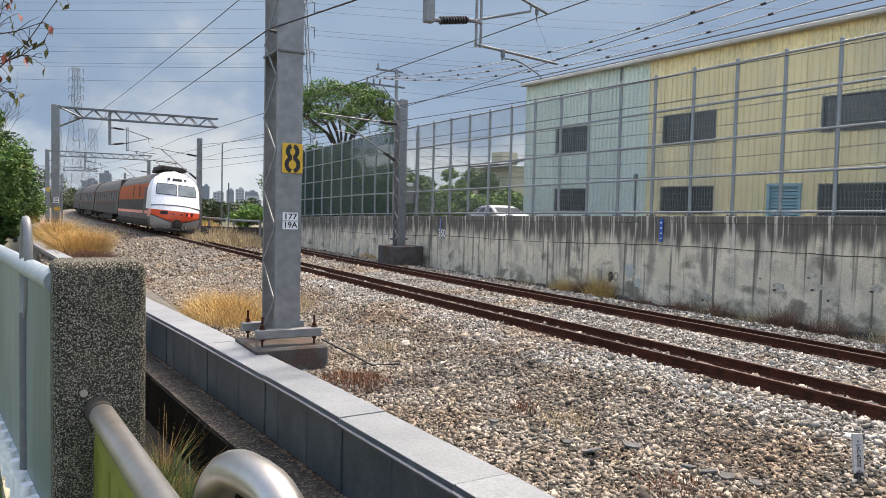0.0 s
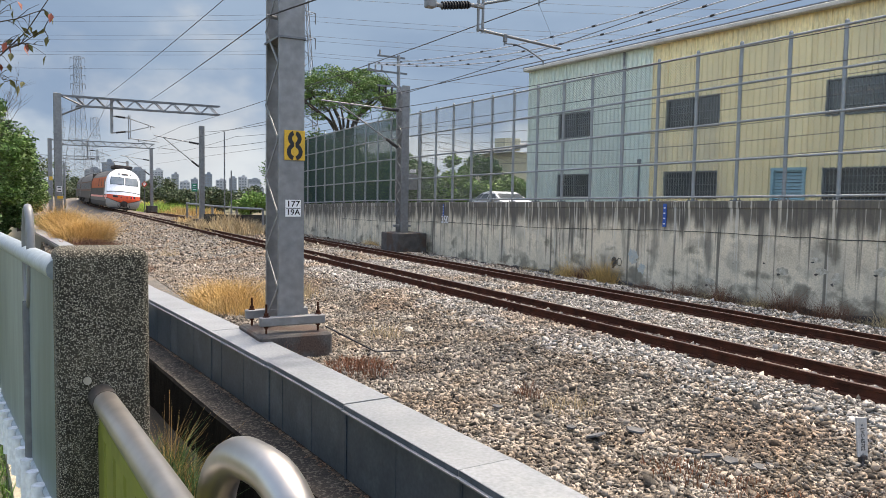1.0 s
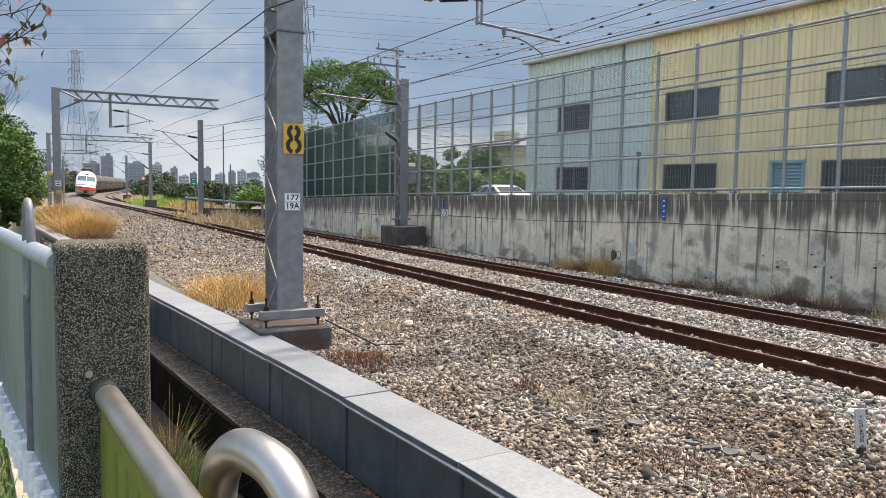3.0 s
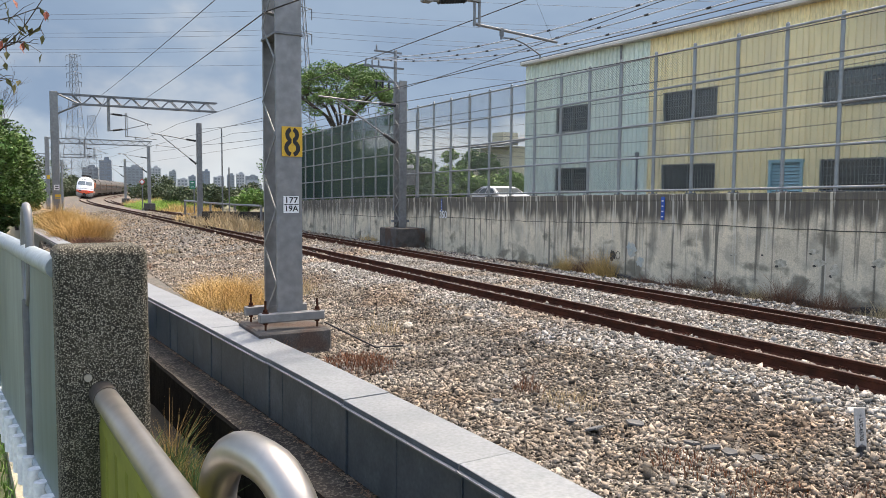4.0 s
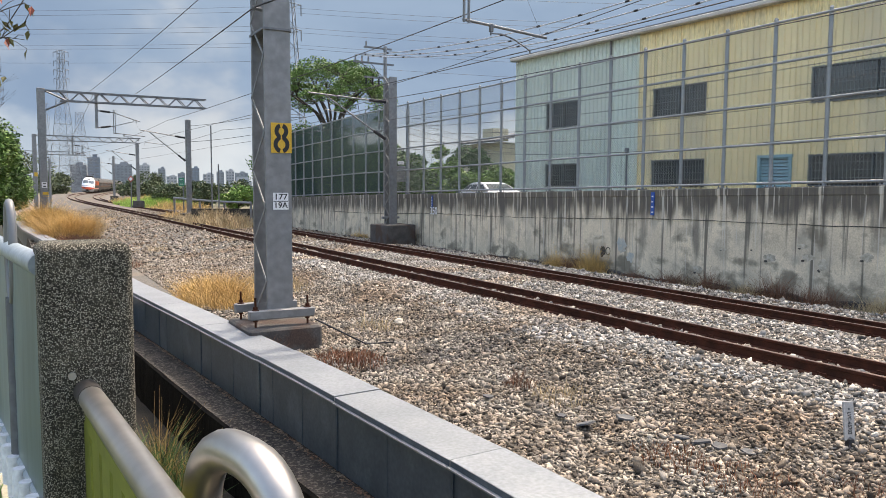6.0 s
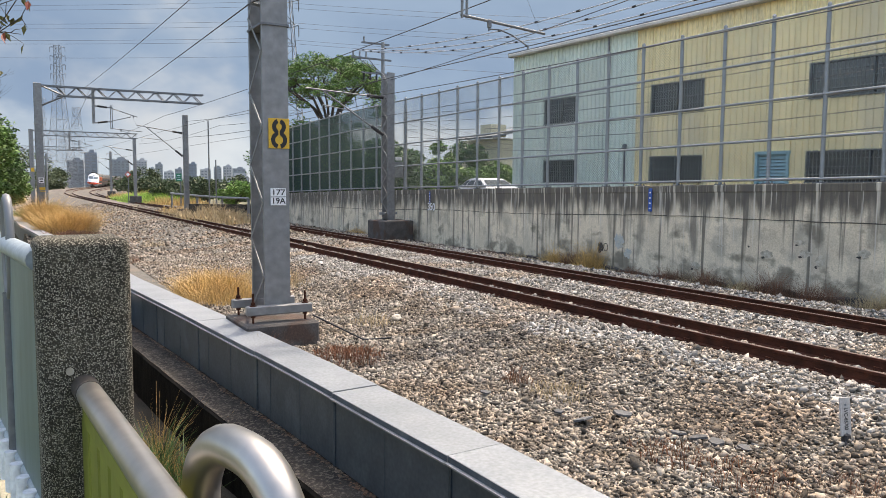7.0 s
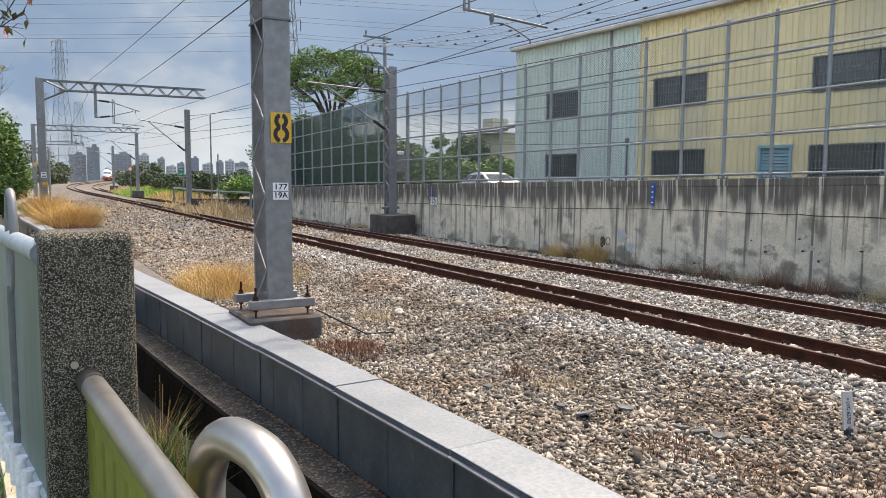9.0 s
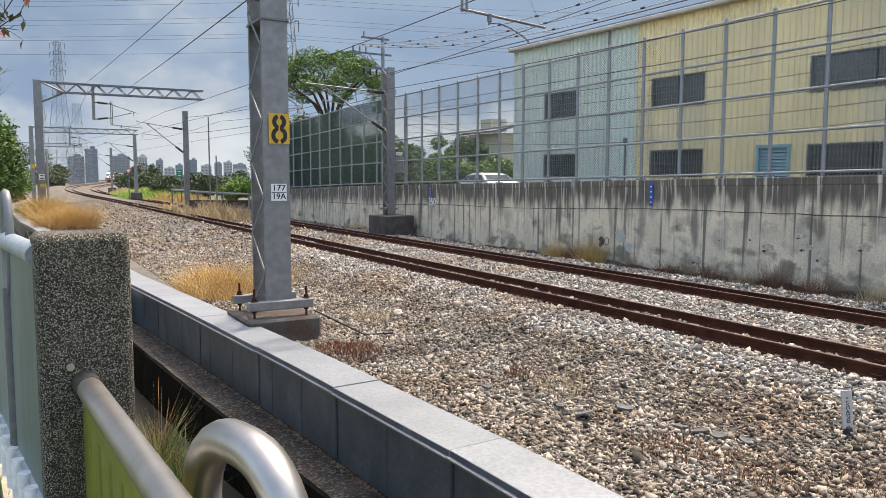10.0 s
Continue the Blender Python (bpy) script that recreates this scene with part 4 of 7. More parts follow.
def cantilever(parent, root_hi, root_lo, tip, steady):
    """Hinged bracket from a mast: stay, strut, insulators at the root, and a steady arm to the contact wire."""
    root_hi, root_lo, tip, steady = (Vector(p) for p in (root_hi, root_lo, tip, steady))
    sh = Shape()
    sh.tube([root_hi + (tip - root_hi) * 0.22, tip], 0.03, 7)
    sh.part("top_tube", STEEL, parent, smooth=True)
    sh = Shape()
    insulator(sh, root_hi, root_hi + (tip - root_hi) * 0.22, 0.075, 8)
    sh.part("insulator", BLACK, parent, "black ribbed insulator")
    knee = root_hi + (tip - root_hi) * 0.8
    sh = Shape()
    sh.tube([root_lo + (knee - root_lo) * 0.2, knee], 0.03, 7)
    sh.part("strut", STEEL, parent, smooth=True)
    sh = Shape()
    insulator(sh, root_lo, root_lo + (knee - root_lo) * 0.2, 0.075, 8)
    sh.part("insulator", BLACK, parent, "black ribbed insulator")
    sh = Shape()
    mid = root_lo + (knee - root_lo) * 0.55
    sh.tube([mid, steady + Vector((0, 0, 0.25))], 0.02, 6)
    sh.tube([steady + Vector((0, 0, 0.25)), steady], 0.012, 6)
    sh.part("steady_arm", STEEL, parent, smooth=True)


cantilever(mast_2, (-0.25, 0, 5.0), (-0.25, 0, 3.5), (-3.6, 0.0, 5.15), (-2.9, 0.0, 4.3))


def portal_mast(s, l, z, height, arm, drop_at, label, turn=LINE_TURN, wide=0.40):
    """A box mast with a long lattice arm over both tracks, a dropper post and a registration bracket."""
    m = frame_at(s, l, z, turn)
    mast = base("portal_mast", m, label, "mast", "portal masts")
    sh = Shape()
    sh.box((0, 0, height / 2), (wide, 0.42, height), bevel=0.02)
    for k in (0.25, 0.72):
        sh.box((0, 0, height * k), (wide + 0.06, 0.46, 0.06))
    sh.part("column", STEEL, mast)
    zt, zb = height - 0.12, height - 0.62
    for dy in (-0.2, 0.2):
        for zz, e in ((zt, 0), (zb, 0.75)):
            sh = Shape()
            sh.box(((arm + e + wide / 2) / 2, dy, zz - 0.0), (arm - e - wide / 2, 0.08, 0.08))
            sh.part("chord", STEEL_DARK, mast)
    n = int(arm / 0.55)
    for dy in (-0.2, 0.2):
        for i in range(n):
            xa, xb = 0.9 + (arm - 1.0) * i / n, 0.9 + (arm - 1.0) * (i + 1) / n
            sh = Shape()
            sh.tube([(xa, dy, zb if i % 2 else zt), (xb, dy, zt if i % 2 else zb)], 0.028, 4)
            sh.part("web_bar", STEEL_DARK, mast)
    sh = Shape()
    sh.tube([(wide / 2, 0, zb - 0.55), (1.3, 0, zb)], 0.05, 4)
    sh.tube([(wide / 2, 0, zt), (1.3, 0, zb)], 0.05, 4)
    sh.part("knee_brace", STEEL_DARK, mast)
    registration(mast, drop_at, zt)
    return mast


p1 = portal_mast(47.1, 1.55, -0.7, 7.75, 8.75, 2.75, "grey portal mast with a long lattice arm over the tracks")
p2 = portal_mast(90.3, 2.2, -0.6, 7.8, 10.4, 3.6, "farther grey portal mast with a lattice arm over the tracks")
p3 = portal_mast(135, 1.0, -0.4, 7.8, 9.6, 3.6, "distant grey portal mast over the tracks", turn=LINE_TURN)

Shape().box((0.02, -0.216, 2.5), (0.26, 0.006, 0.30)).part("plate", WHITE_PLATE, p1, "white number plate")
for k in (0.07, -0.07):
    Shape().box((0.02, -0.221, 2.5 + k), (0.17, 0.004, 0.06)).part("plate_bar", INK, p1)
Shape().box((0.06, -0.216, 2.0), (0.28, 0.006, 0.24)).part("plate", YELLOW, p1, "orange warning plate")
Shape().box((0.06, -0.216, 3.6), (0.30, 0.006, 0.42)).part("plate", YELLOW, p2, "yellow warning plate")


def plain_mast(s, l, z, height, side, label, turn=LINE_TURN):
    m = frame_at(s, l, z, turn)
    mast = base("catenary_mast", m, label, "mast", "masts")
    sh = Shape()
    sh.box((0, 0, height / 2), (0.30, 0.34, height), bevel=0.015)
    sh.box((0, 0, height * 0.6), (0.34, 0.38, 0.06))
    sh.part("column", STEEL, mast)
    cantilever(mast, (side * 0.2, 0, height - 1.15), (side * 0.2, 0, height - 2.6), (side * 2.9, 0, height - 0.75), (side * 2.6, 0, height - 1.75))
    Shape().box((0, 0, -0.2), (1.0, 1.0, 0.9), m, bevel=0.03).thing("mast_foundation", FOUND, "dark concrete block under a far mast", "foundation", "mast foundations")
    return mast


plain_mast(50.4, 9.9, -0.2, 6.2, -1, "grey catenary mast with a bracket arm beyond the tracks")
plain_mast(82.5, 11.2, 0.1, 6.0, -1, "grey catenary mast with a bracket arm farther along")
plain_mast(120, 13.0, 0.2, 6.0, -1, "distant grey catenary mast with a bracket arm")

# ---- cable duct beside the line ----
DUCT_S = [-6, 3, 4.8, 8, 12, 17, 26.6, 41, 59, 80, 105]
DUCT_L = [3.35, 3.10, 3.05, 2.86, 2.55, 2.12, 1.62, 0.62, 0.12, -0.1, -0.2]
DUCT_TOP_Z, DUCT_W, DUCT_H = -0.33, 0.47, 0.74


def duct_point(s, off, z):
    l = float(np.interp(s, DUCT_S, DUCT_L))
    dl = (float(np.interp(s + 0.5, DUCT_S, DUCT_L)) - float(np.interp(s - 0.5, DUCT_S, DUCT_L)))
    t = at(1, dl, 0).normalized()
    side = Vector((t.y, -t.x, 0))
    return at(s, l, z) + side * off


def build_duct():
    duct = base("cable_duct", Matrix(), "long grey steel cable duct with pale lift-off covers", "cable duct")
    joints = [-6.0, -3.6, -1.2, 1.2, 2.75, 4.79, 6.83, 9.0, 11.4, 13.8, 16.2, 18.6, 21, 23.4, 26, 29, 32, 36, 40, 46, 52, 59, 66, 74, 83, 94, 105]
    for a, b in zip(joints, joints[1:]):
        sh = Shape()
        rng = random.Random(int(a * 10))
        lift, n = rng.uniform(-0.006, 0.010), 4
        for i in range(n + 1):
            s = a + 0.008 + (b - a - 0.016) * i / n
            for off, dz in ((-DUCT_W / 2 - 0.050, -0.066), (-DUCT_W / 2 - 0.050, -0.052), (-DUCT_W / 2 - 0.022, -0.050), (-DUCT_W / 2 - 0.020, -0.004), (-DUCT_W / 2 - 0.014, 0.0), (DUCT_W / 2 + 0.010, 0.004), (DUCT_W / 2 + 0.018, -0.05)):
                sh.v.append(tuple(duct_point(s, off, DUCT_TOP_Z + dz + lift)))
        for i in range(n):
            for j in range(6):
                sh.f.append((i * 7 + j, i * 7 + j + 1, i * 7 + j + 8, i * 7 + j + 7))
                # The cover's upright lip takes the darker side colour to stand for its shade.
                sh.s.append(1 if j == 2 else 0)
        for e in (0, n * 7):
            sh.f.append(tuple(range(e, e + 7)))
            sh.s.append(0)
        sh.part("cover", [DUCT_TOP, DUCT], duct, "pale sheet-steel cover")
        side = Shape()
        n = max(2, int((b - a) / 0.42))
        for i in range(n + 1):
            s = a + 0.004 + (b - a - 0.008) * i / n
            for off, z in ((-DUCT_W / 2 + 0.01, -DUCT_H), (-DUCT_W / 2 + 0.01, -0.02), (DUCT_W / 2 - 0.01, -0.02), (DUCT_W / 2 - 0.01, -DUCT_H)):
                side.v.append(tuple(duct_point(s, off, DUCT_TOP_Z + z)))
        for i in range(n):
            for j in range(3):
                side.f.append((i * 4 + j, i * 4 + j + 1, i * 4 + j + 5, i * 4 + j + 4))
                side.s.append(0)
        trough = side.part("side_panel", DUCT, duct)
        for i in range(n + 1):
            s = a + 0.01 + (b - a - 0.02) * i / n
            if s > 30 or (i % 2 and i < n):
                continue
            rib = Shape()
            p, q = duct_point(s, -DUCT_W / 2 + 0.002, DUCT_TOP_Z - DUCT_H), duct_point(s, -DUCT_W / 2 + 0.002, DUCT_TOP_Z - 0.05)
            rib.tube([p, q], 0.003 if 0 < i < n else 0.008, 4)
            rib.part("rib", DUCT, trough)
        if a < 20:
            leg = Shape()
            leg.box(tuple(duct_point((a + b) / 2, 0, DUCT_TOP_Z - DUCT_H - 0.06)), (0.16, 0.16, 0.14))
            leg.part("support_foot", STEEL_DARK, duct)


build_duct()

# ---- concrete ledge, ditch and its far bank ----
LEDGE_Z, DITCH_Z, PATH_Z = -1.09, -1.85, 0.40
LEDGE_S = [-6, 3, 5.9, 7.87, 9.96, 13.6, 17, 26, 40, 60]
LEDGE_L = [2.62, 2.50, 2.34, 2.17, 2.00, 1.73, 1.47, 0.95, 0.05, -0.5]


def strip_between(name, s_list, lines, mat, label, category, kind="structure", rough=0.0, seed=1):
    """A sheet through several long lines, each a function of s that gives (l, z)."""
    sh = Shape()
    rng = random.Random(seed)
    n = len(lines)
    for s in s_list:
        for fn in lines:
            l, z = fn(s)
            sh.v.append(tuple(at(s, l + rng.uniform(-rough, rough), z + rng.uniform(-rough, rough) * 0.5)))
    for i in range(len(s_list) - 1):
        for j in range(n - 1):
            sh.f.append((i * n + j, i * n + j + 1, i * n + n + j + 1, i * n + n + j))
            sh.s.append(0)
    return sh.thing(name, mat, label, category, kind=kind)


def duct_l(s):
    return float(np.interp(s, DUCT_S, DUCT_L))


def ledge_l(s):
    return float(np.interp(s, LEDGE_S, LEDGE_L))


DARK_WALL = material("near_black_concrete", (0.018, 0.017, 0.015), 0.95, second=(0.008, 0.008, 0.008), scale=3, grain=25, spec=0.03, bump=0.5, stretch=(2, 2, 0.5))
ss = [-6 + 0.4 * i for i in range(110)]
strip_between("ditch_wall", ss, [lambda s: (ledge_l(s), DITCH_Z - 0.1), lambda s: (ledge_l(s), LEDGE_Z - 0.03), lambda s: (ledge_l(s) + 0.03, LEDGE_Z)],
              DARK_WALL, "near-black concrete wall of the ditch", "ditch wall", rough=0.006)
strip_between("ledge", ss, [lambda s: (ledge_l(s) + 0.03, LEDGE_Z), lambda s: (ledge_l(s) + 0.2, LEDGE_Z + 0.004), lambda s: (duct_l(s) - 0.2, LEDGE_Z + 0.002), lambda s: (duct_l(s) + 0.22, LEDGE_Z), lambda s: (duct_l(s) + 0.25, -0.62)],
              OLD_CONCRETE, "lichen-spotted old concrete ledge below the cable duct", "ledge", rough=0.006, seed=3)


def litter():
    """Dead leaves and small chips caught between the ledge and the duct."""
    lr = np.random.default_rng(13)
    count = 1500
    ls = 4.0 + 16.0 * lr.random(count) ** 1.3
    v, f = [], []
    for i, q in enumerate(ls):
        c = at(q, duct_l(q) - 0.235 - abs(lr.normal(0, 0.035)), LEDGE_Z + 0.012)
        a, r = lr.uniform(0, 6.28), lr.uniform(0.008, 0.03)
        u, w = Vector((math.cos(a), math.sin(a), lr.uniform(-0.4, 0.4))) * r, Vector((-math.sin(a), math.cos(a), lr.uniform(-0.4, 0.4))) * r * 0.6
        v += [tuple(c - u), tuple(c - w), tuple(c + u), tuple(c + w)]
        f.append((4 * i, 4 * i + 1, 4 * i + 2, 4 * i + 3))
    sh = Shape()
    sh.add(v, f)
    sh.thing("leaf_litter", LITTER, "brown leaf litter and chips along the foot of the duct", "litter", kind="stuff")


LITTER = material("leaf_litter", (0.13, 0.065, 0.035), 0.9, second=(0.22, 0.18, 0.13), scale=3, island=0.6, bump=0)
litter()


def rail_l(s):
    """The railing's line in the track's bearing."""
    return 0.145 + (s - 1.9) * math.tan(RAILING_TURN - LINE_TURN)


strip_between("ditch_floor", ss, [lambda s: (rail_l(s) + 0.12, DITCH_Z + 0.1), lambda s: (rail_l(s) + 0.6, DITCH_Z), lambda s: (ledge_l(s) + 0.01, DITCH_Z)],
              SOIL, "dark damp soil on the floor of the ditch", "ditch floor", rough=0.03, seed=7)
KERB = material("kerb_concrete", (0.36, 0.33, 0.23), 0.9, second=(0.20, 0.18, 0.13), scale=6, grain=50, bump=0.3)
LAWN = material("lawn_soil", (0.06, 0.09, 0.03), 0.95, second=(0.10, 0.09, 0.05), scale=5, grain=40, bump=0.5)
strip_between("kerb", ss, [lambda s: (rail_l(s) + 0.125, DITCH_Z), lambda s: (rail_l(s) + 0.12, PATH_Z + 0.05), lambda s: (rail_l(s) - 0.11, PATH_Z + 0.05), lambda s: (rail_l(s) - 0.12, PATH_Z - 0.1)],
              KERB, "pale concrete kerb under the railing", "kerb", rough=0.004, seed=9)
strip_between("pavement", ss, [lambda s: (rail_l(s) - 0.115, PATH_Z + 0.01), lambda s: (rail_l(s) - 1.0, PATH_Z), lambda s: (rail_l(s) - 9.0, PATH_Z)],
              LAWN, "mown grass verge behind the railing", "verge", rough=0.01, seed=11)

# ---- railing with exposed-aggregate post ----
post_m = frame_at(1.90, 0.145, 0, LINE_TURN, radians(-30))
bm = bmesh.new()
bmesh.ops.create_cube(bm, size=1.0, matrix=Matrix.Translation((0, 0, (PATH_Z + 1.574) / 2 - 0.02)) @ Matrix.Diagonal((0.19, 0.19, 1.574 - PATH_Z + 0.04, 1)))
bmesh.ops.bevel(bm, geom=bm.edges[:], offset=0.022, segments=5, profile=0.5, affect="EDGES")
post_me = bpy.data.meshes.new("railing_post")
bm.to_mesh(post_me)
bm.free()
post_me.materials.append(AGGREGATE)
post_me.polygons.foreach_set("use_smooth", [True] * len(post_me.polygons))
post = tagged(new("railing_post", post_me), "square exposed-aggregate concrete railing post", "post")
post.matrix_basis = post_m
bolt = Shape()
bolt.tube([(-0.036, -0.093, 1.288), (-0.036, -0.102, 1.288)], 0.0085, 10)
bolt.part("bolt", STAINLESS, post, "round stainless bolt head", smooth=True)

GREEN_PANEL = material("green_panel", (0.215, 0.225, 0.03), 0.5, second=(0.14, 0.155, 0.022), scale=3, grain=20, bump=0.04)
BLUE_PANEL = material("blue_grey_panel", (0.125, 0.175, 0.18), 0.4, 0.1, second=(0.08, 0.12, 0.12), scale=3, grain=20, bump=0.04, third=(0.17, 0.22, 0.22), third_scale=2.0, stretch=(1, 1, 0.25))
rail_m = frame_at(1.90, 0.145, 0, LINE_TURN, RAILING_TURN)


SLEEVE_DARK = material("dark_sleeve", (0.055, 0.048, 0.042), 0.45, second=(0.04, 0.035, 0.03), scale=6, bump=0.0)
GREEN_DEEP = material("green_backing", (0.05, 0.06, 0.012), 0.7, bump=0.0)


def build_railing_near():
    r = base("railing", rail_m, "stainless tube railing with green ribbed panels", "railing", "railings by the ditch")
    Shape().tube([(-0.012, -0.085, 1.250), (-0.012, -2.9, 1.250)], 0.026, 16).part("top_tube", STAINLESS, r, smooth=True)
    Shape().tube([(-0.012, -0.094, 1.250), (-0.012, -0.16, 1.250)], 0.0275, 16).part("sleeve", SLEEVE_DARK, r, "dark rubber sleeve", smooth=True)
    frame_ = Shape()
    frame_.box((-0.012, -1.5, 1.203), (0.02, 2.75, 0.05))
    frame_.box((-0.012, -1.5, 0.52), (0.03, 2.75, 0.05))
    frame_.part("panel_frame", GREEN_PANEL, r)
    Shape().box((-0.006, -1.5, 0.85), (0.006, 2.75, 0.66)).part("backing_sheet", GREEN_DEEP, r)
    for i in range(24):
        y = -0.13 - i * 0.115
        sl = Shape()
        sl.box((-0.012, y, 0.85), (0.016, 0.098, 0.68), bevel=0.007)
        sl.part("slat", GREEN_PANEL, r, "yellow-green painted slat")
    return r


build_railing_near()


def arch(parent, y, z_top, width, r, mat, turn_deg):
    pts = []
    bend = min(width / 2, 0.115)
    for sgn, a0 in ((1, 0), (-1, 90)):
        for i in range(9):
            a = radians(a0 + 90 * i / 8)
            pts.append((sgn * (width / 2 - bend) + bend * math.cos(a), 0, z_top - bend - r + bend * math.sin(a)))
    pts = [(width / 2, 0, 0.45)] + pts + [(-width / 2, 0, 0.45)]
    sh = Shape()
    sh.tube(pts, r, 14)
    sh.part("arch", mat, parent, "bent stainless arch", smooth=True, at=Matrix.Translation((0, y, 0)) @ Matrix.Rotation(radians(turn_deg), 4, "Z"))


loop = base("railing_arch", Matrix.Translation((-0.262, 1.07, 0)), "bent stainless tube hoop standing beside the railing", "hoop")
arch(loop, 0, 1.345, 0.27, 0.031, STAINLESS, -48)
for k in (-1, 1):
    Shape().tube([(k * 0.09, -k * 0.10, 0.40), (k * 0.09, -k * 0.10, 0.46)], 0.05, 14).part("foot_flange", STAINLESS, loop)


def build_railing_far():
    r = base("railing", frame_at(1.90, 0.145, 0, LINE_TURN, radians(-35.5)), "pale blue-grey tube railing with sheet panels and hoops", "railing", "railings by the ditch")
    Shape().tube([(-0.085, 0.0, 1.525), (-0.10, 14.0, 1.525)], 0.025, 14).part("top_tube", PALE_TUBE, r, smooth=True)
    Shape().tube([(-0.085, 0.0, 0.955), (-0.10, 14.0, 0.955)], 0.016, 10).part("bottom_tube", PALE_TUBE, r, smooth=True)
    for k in range(10):
        pn = Shape()
        pn.box((-0.09, 0.02 + k * 1.3 + 0.62, 1.215), (0.006, 1.24, 0.57))
        pn.part("panel", BLUE_PANEL, r, "blue-grey sheet panel")
    for k in range(60):
        b = Shape()
        b.tube([(-0.105, 0.10 + k * 0.11, 0.86), (-0.105, 0.10 + k * 0.11, 0.97)], 0.018, 8)
        b.part("baluster", WHITE_PLATE, r, smooth=True)
    for k in range(8):
        y = 0.45 + k * 1.6
        hoop = Shape()
        pts = [(-0.09, y, 0.42), (-0.09, y, 1.40)]
        hoop.tube(pts, 0.018, 10)
        hoop.part("upright", STEEL_DARK, r, smooth=True)
        ring_ = Shape()
        ring_.tube([(-0.09, y + 0.05 * math.cos(a), 1.52 + 0.135 * math.sin(a)) for a in (2 * math.pi * i / 20 for i in range(20))], 0.011, 8, closed=True)
        ring_.part("hoop", STEEL, r, "oval grey steel hoop round the tube", smooth=True)


build_railing_far()

# ---- the train ----
# Side and roof colours are darkened as shade; the nose orange stays bright.
SHADED_ORANGE = material("shaded_train_orange", (0.40, 0.085, 0.016), 0.6, second=(0.33, 0.07, 0.016), scale=1, grain=20, bump=0.0, spec=0.15)
NOSE_RED = material("nose_orange", (0.72, 0.10, 0.035), 0.3, second=(0.66, 0.09, 0.03), scale=1, grain=20, bump=0.0)
NOSE_WHITE = material("nose_white", (0.82, 0.83, 0.84), 0.28, second=(0.76, 0.77, 0.78), scale=1, grain=20, bump=0.0)
CAR_GREY = material("train_grey", (0.062, 0.055, 0.047), 0.65, 0.0, spec=0.15, second=(0.06, 0.053, 0.046), scale=1, grain=15, bump=0.0, third=(0.05, 0.042, 0.034), third_scale=0.8)
SILVER = material("train_silver", (0.16, 0.148, 0.13), 0.65, 0.0, spec=0.15, second=(0.11, 0.10, 0.09), scale=1, grain=15, bump=0.0)
CAR_ROOF = material("train_roof", (0.085, 0.08, 0.075), 0.75, second=(0.08, 0.078, 0.075), scale=1, grain=15, bump=0.05)
UNDER = material("underframe", (0.028, 0.026, 0.024), 0.8, second=(0.04, 0.03, 0.025), scale=3, bump=0.1)
LAMP_RED = bpy.data.materials.new("tail_lamp")
LAMP_RED.use_nodes = True
LAMP_RED.node_tree.nodes["Principled BSDF"].inputs["Base Color"].default_value = (0.6, 0.01, 0.01, 1)
LAMP_RED.node_tree.nodes["Principled BSDF"].inputs["Emission Color"].default_value = (1.0, 0.03, 0.03, 1)
LAMP_RED.node_tree.nodes["Principled BSDF"].inputs["Emission Strength"].default_value = 2.5
CAR_GLASS = material("car_window", (0.03, 0.033, 0.036), 0.45, second=(0.045, 0.05, 0.055), scale=1, bump=0, spec=0.2)
# Windscreen base colour is lightened to stand for reflected sky.
SKY_SCREEN = material("sky_greyed_windscreen", (0.16, 0.19, 0.20), 0.15, second=(0.24, 0.27, 0.28), scale=2, bump=0, spec=0.6)
APRON = material("nose_apron_grey", (0.36, 0.35, 0.33), 0.5, second=(0.28, 0.27, 0.25), scale=1, bump=0.0)
TALL = 1.1
# The coach's window band, with the side's shade put into its colour.
SHADED_COACH_BAND = material("shaded_coach_band", (0.13, 0.045, 0.022), 0.6, second=(0.10, 0.04, 0.022), scale=1, grain=15, bump=0, spec=0.15)


def half_width(z):
    z = z if z < 1.2 else 1.2 + (z - 1.2) / TALL
    pts = ((0.30, 1.22), (0.5, 1.36), (0.95, 1.43), (2.5, 1.43), (2.8, 1.38), (3.1, 1.24), (3.38, 1.0), (3.6, 0.66), (3.72, 0.0))
    return float(np.interp(z, [p[0] for p in pts], [p[1] for p in pts]))


def nose_y(z):
    z = z if z < 1.2 else 1.2 + (z - 1.2) / TALL
    pts = ((0.30, 0.30), (0.6, 0.10), (1.0, 0.0), (1.4, 0.06), (1.75, 0.26), (2.1, 0.50), (2.9, 0.98), (3.2, 1.25), (3.45, 1.62), (3.62, 2.0), (3.72, 2.4))
    return float(np.interp(z, [p[0] for p in pts], [p[1] for p in pts]))


def skin(u, z, out=0.0):
    """A point of the nose: u from -1 to 1 across, z its height."""
    w = half_width(z)
    return Vector((u * (w + out * abs(u)), nose_y(z) + 0.62 * abs(u) ** 2.3 * (0.6 + 0.4 * w / 1.43) - out * (1 - 0.6 * abs(u)), z))


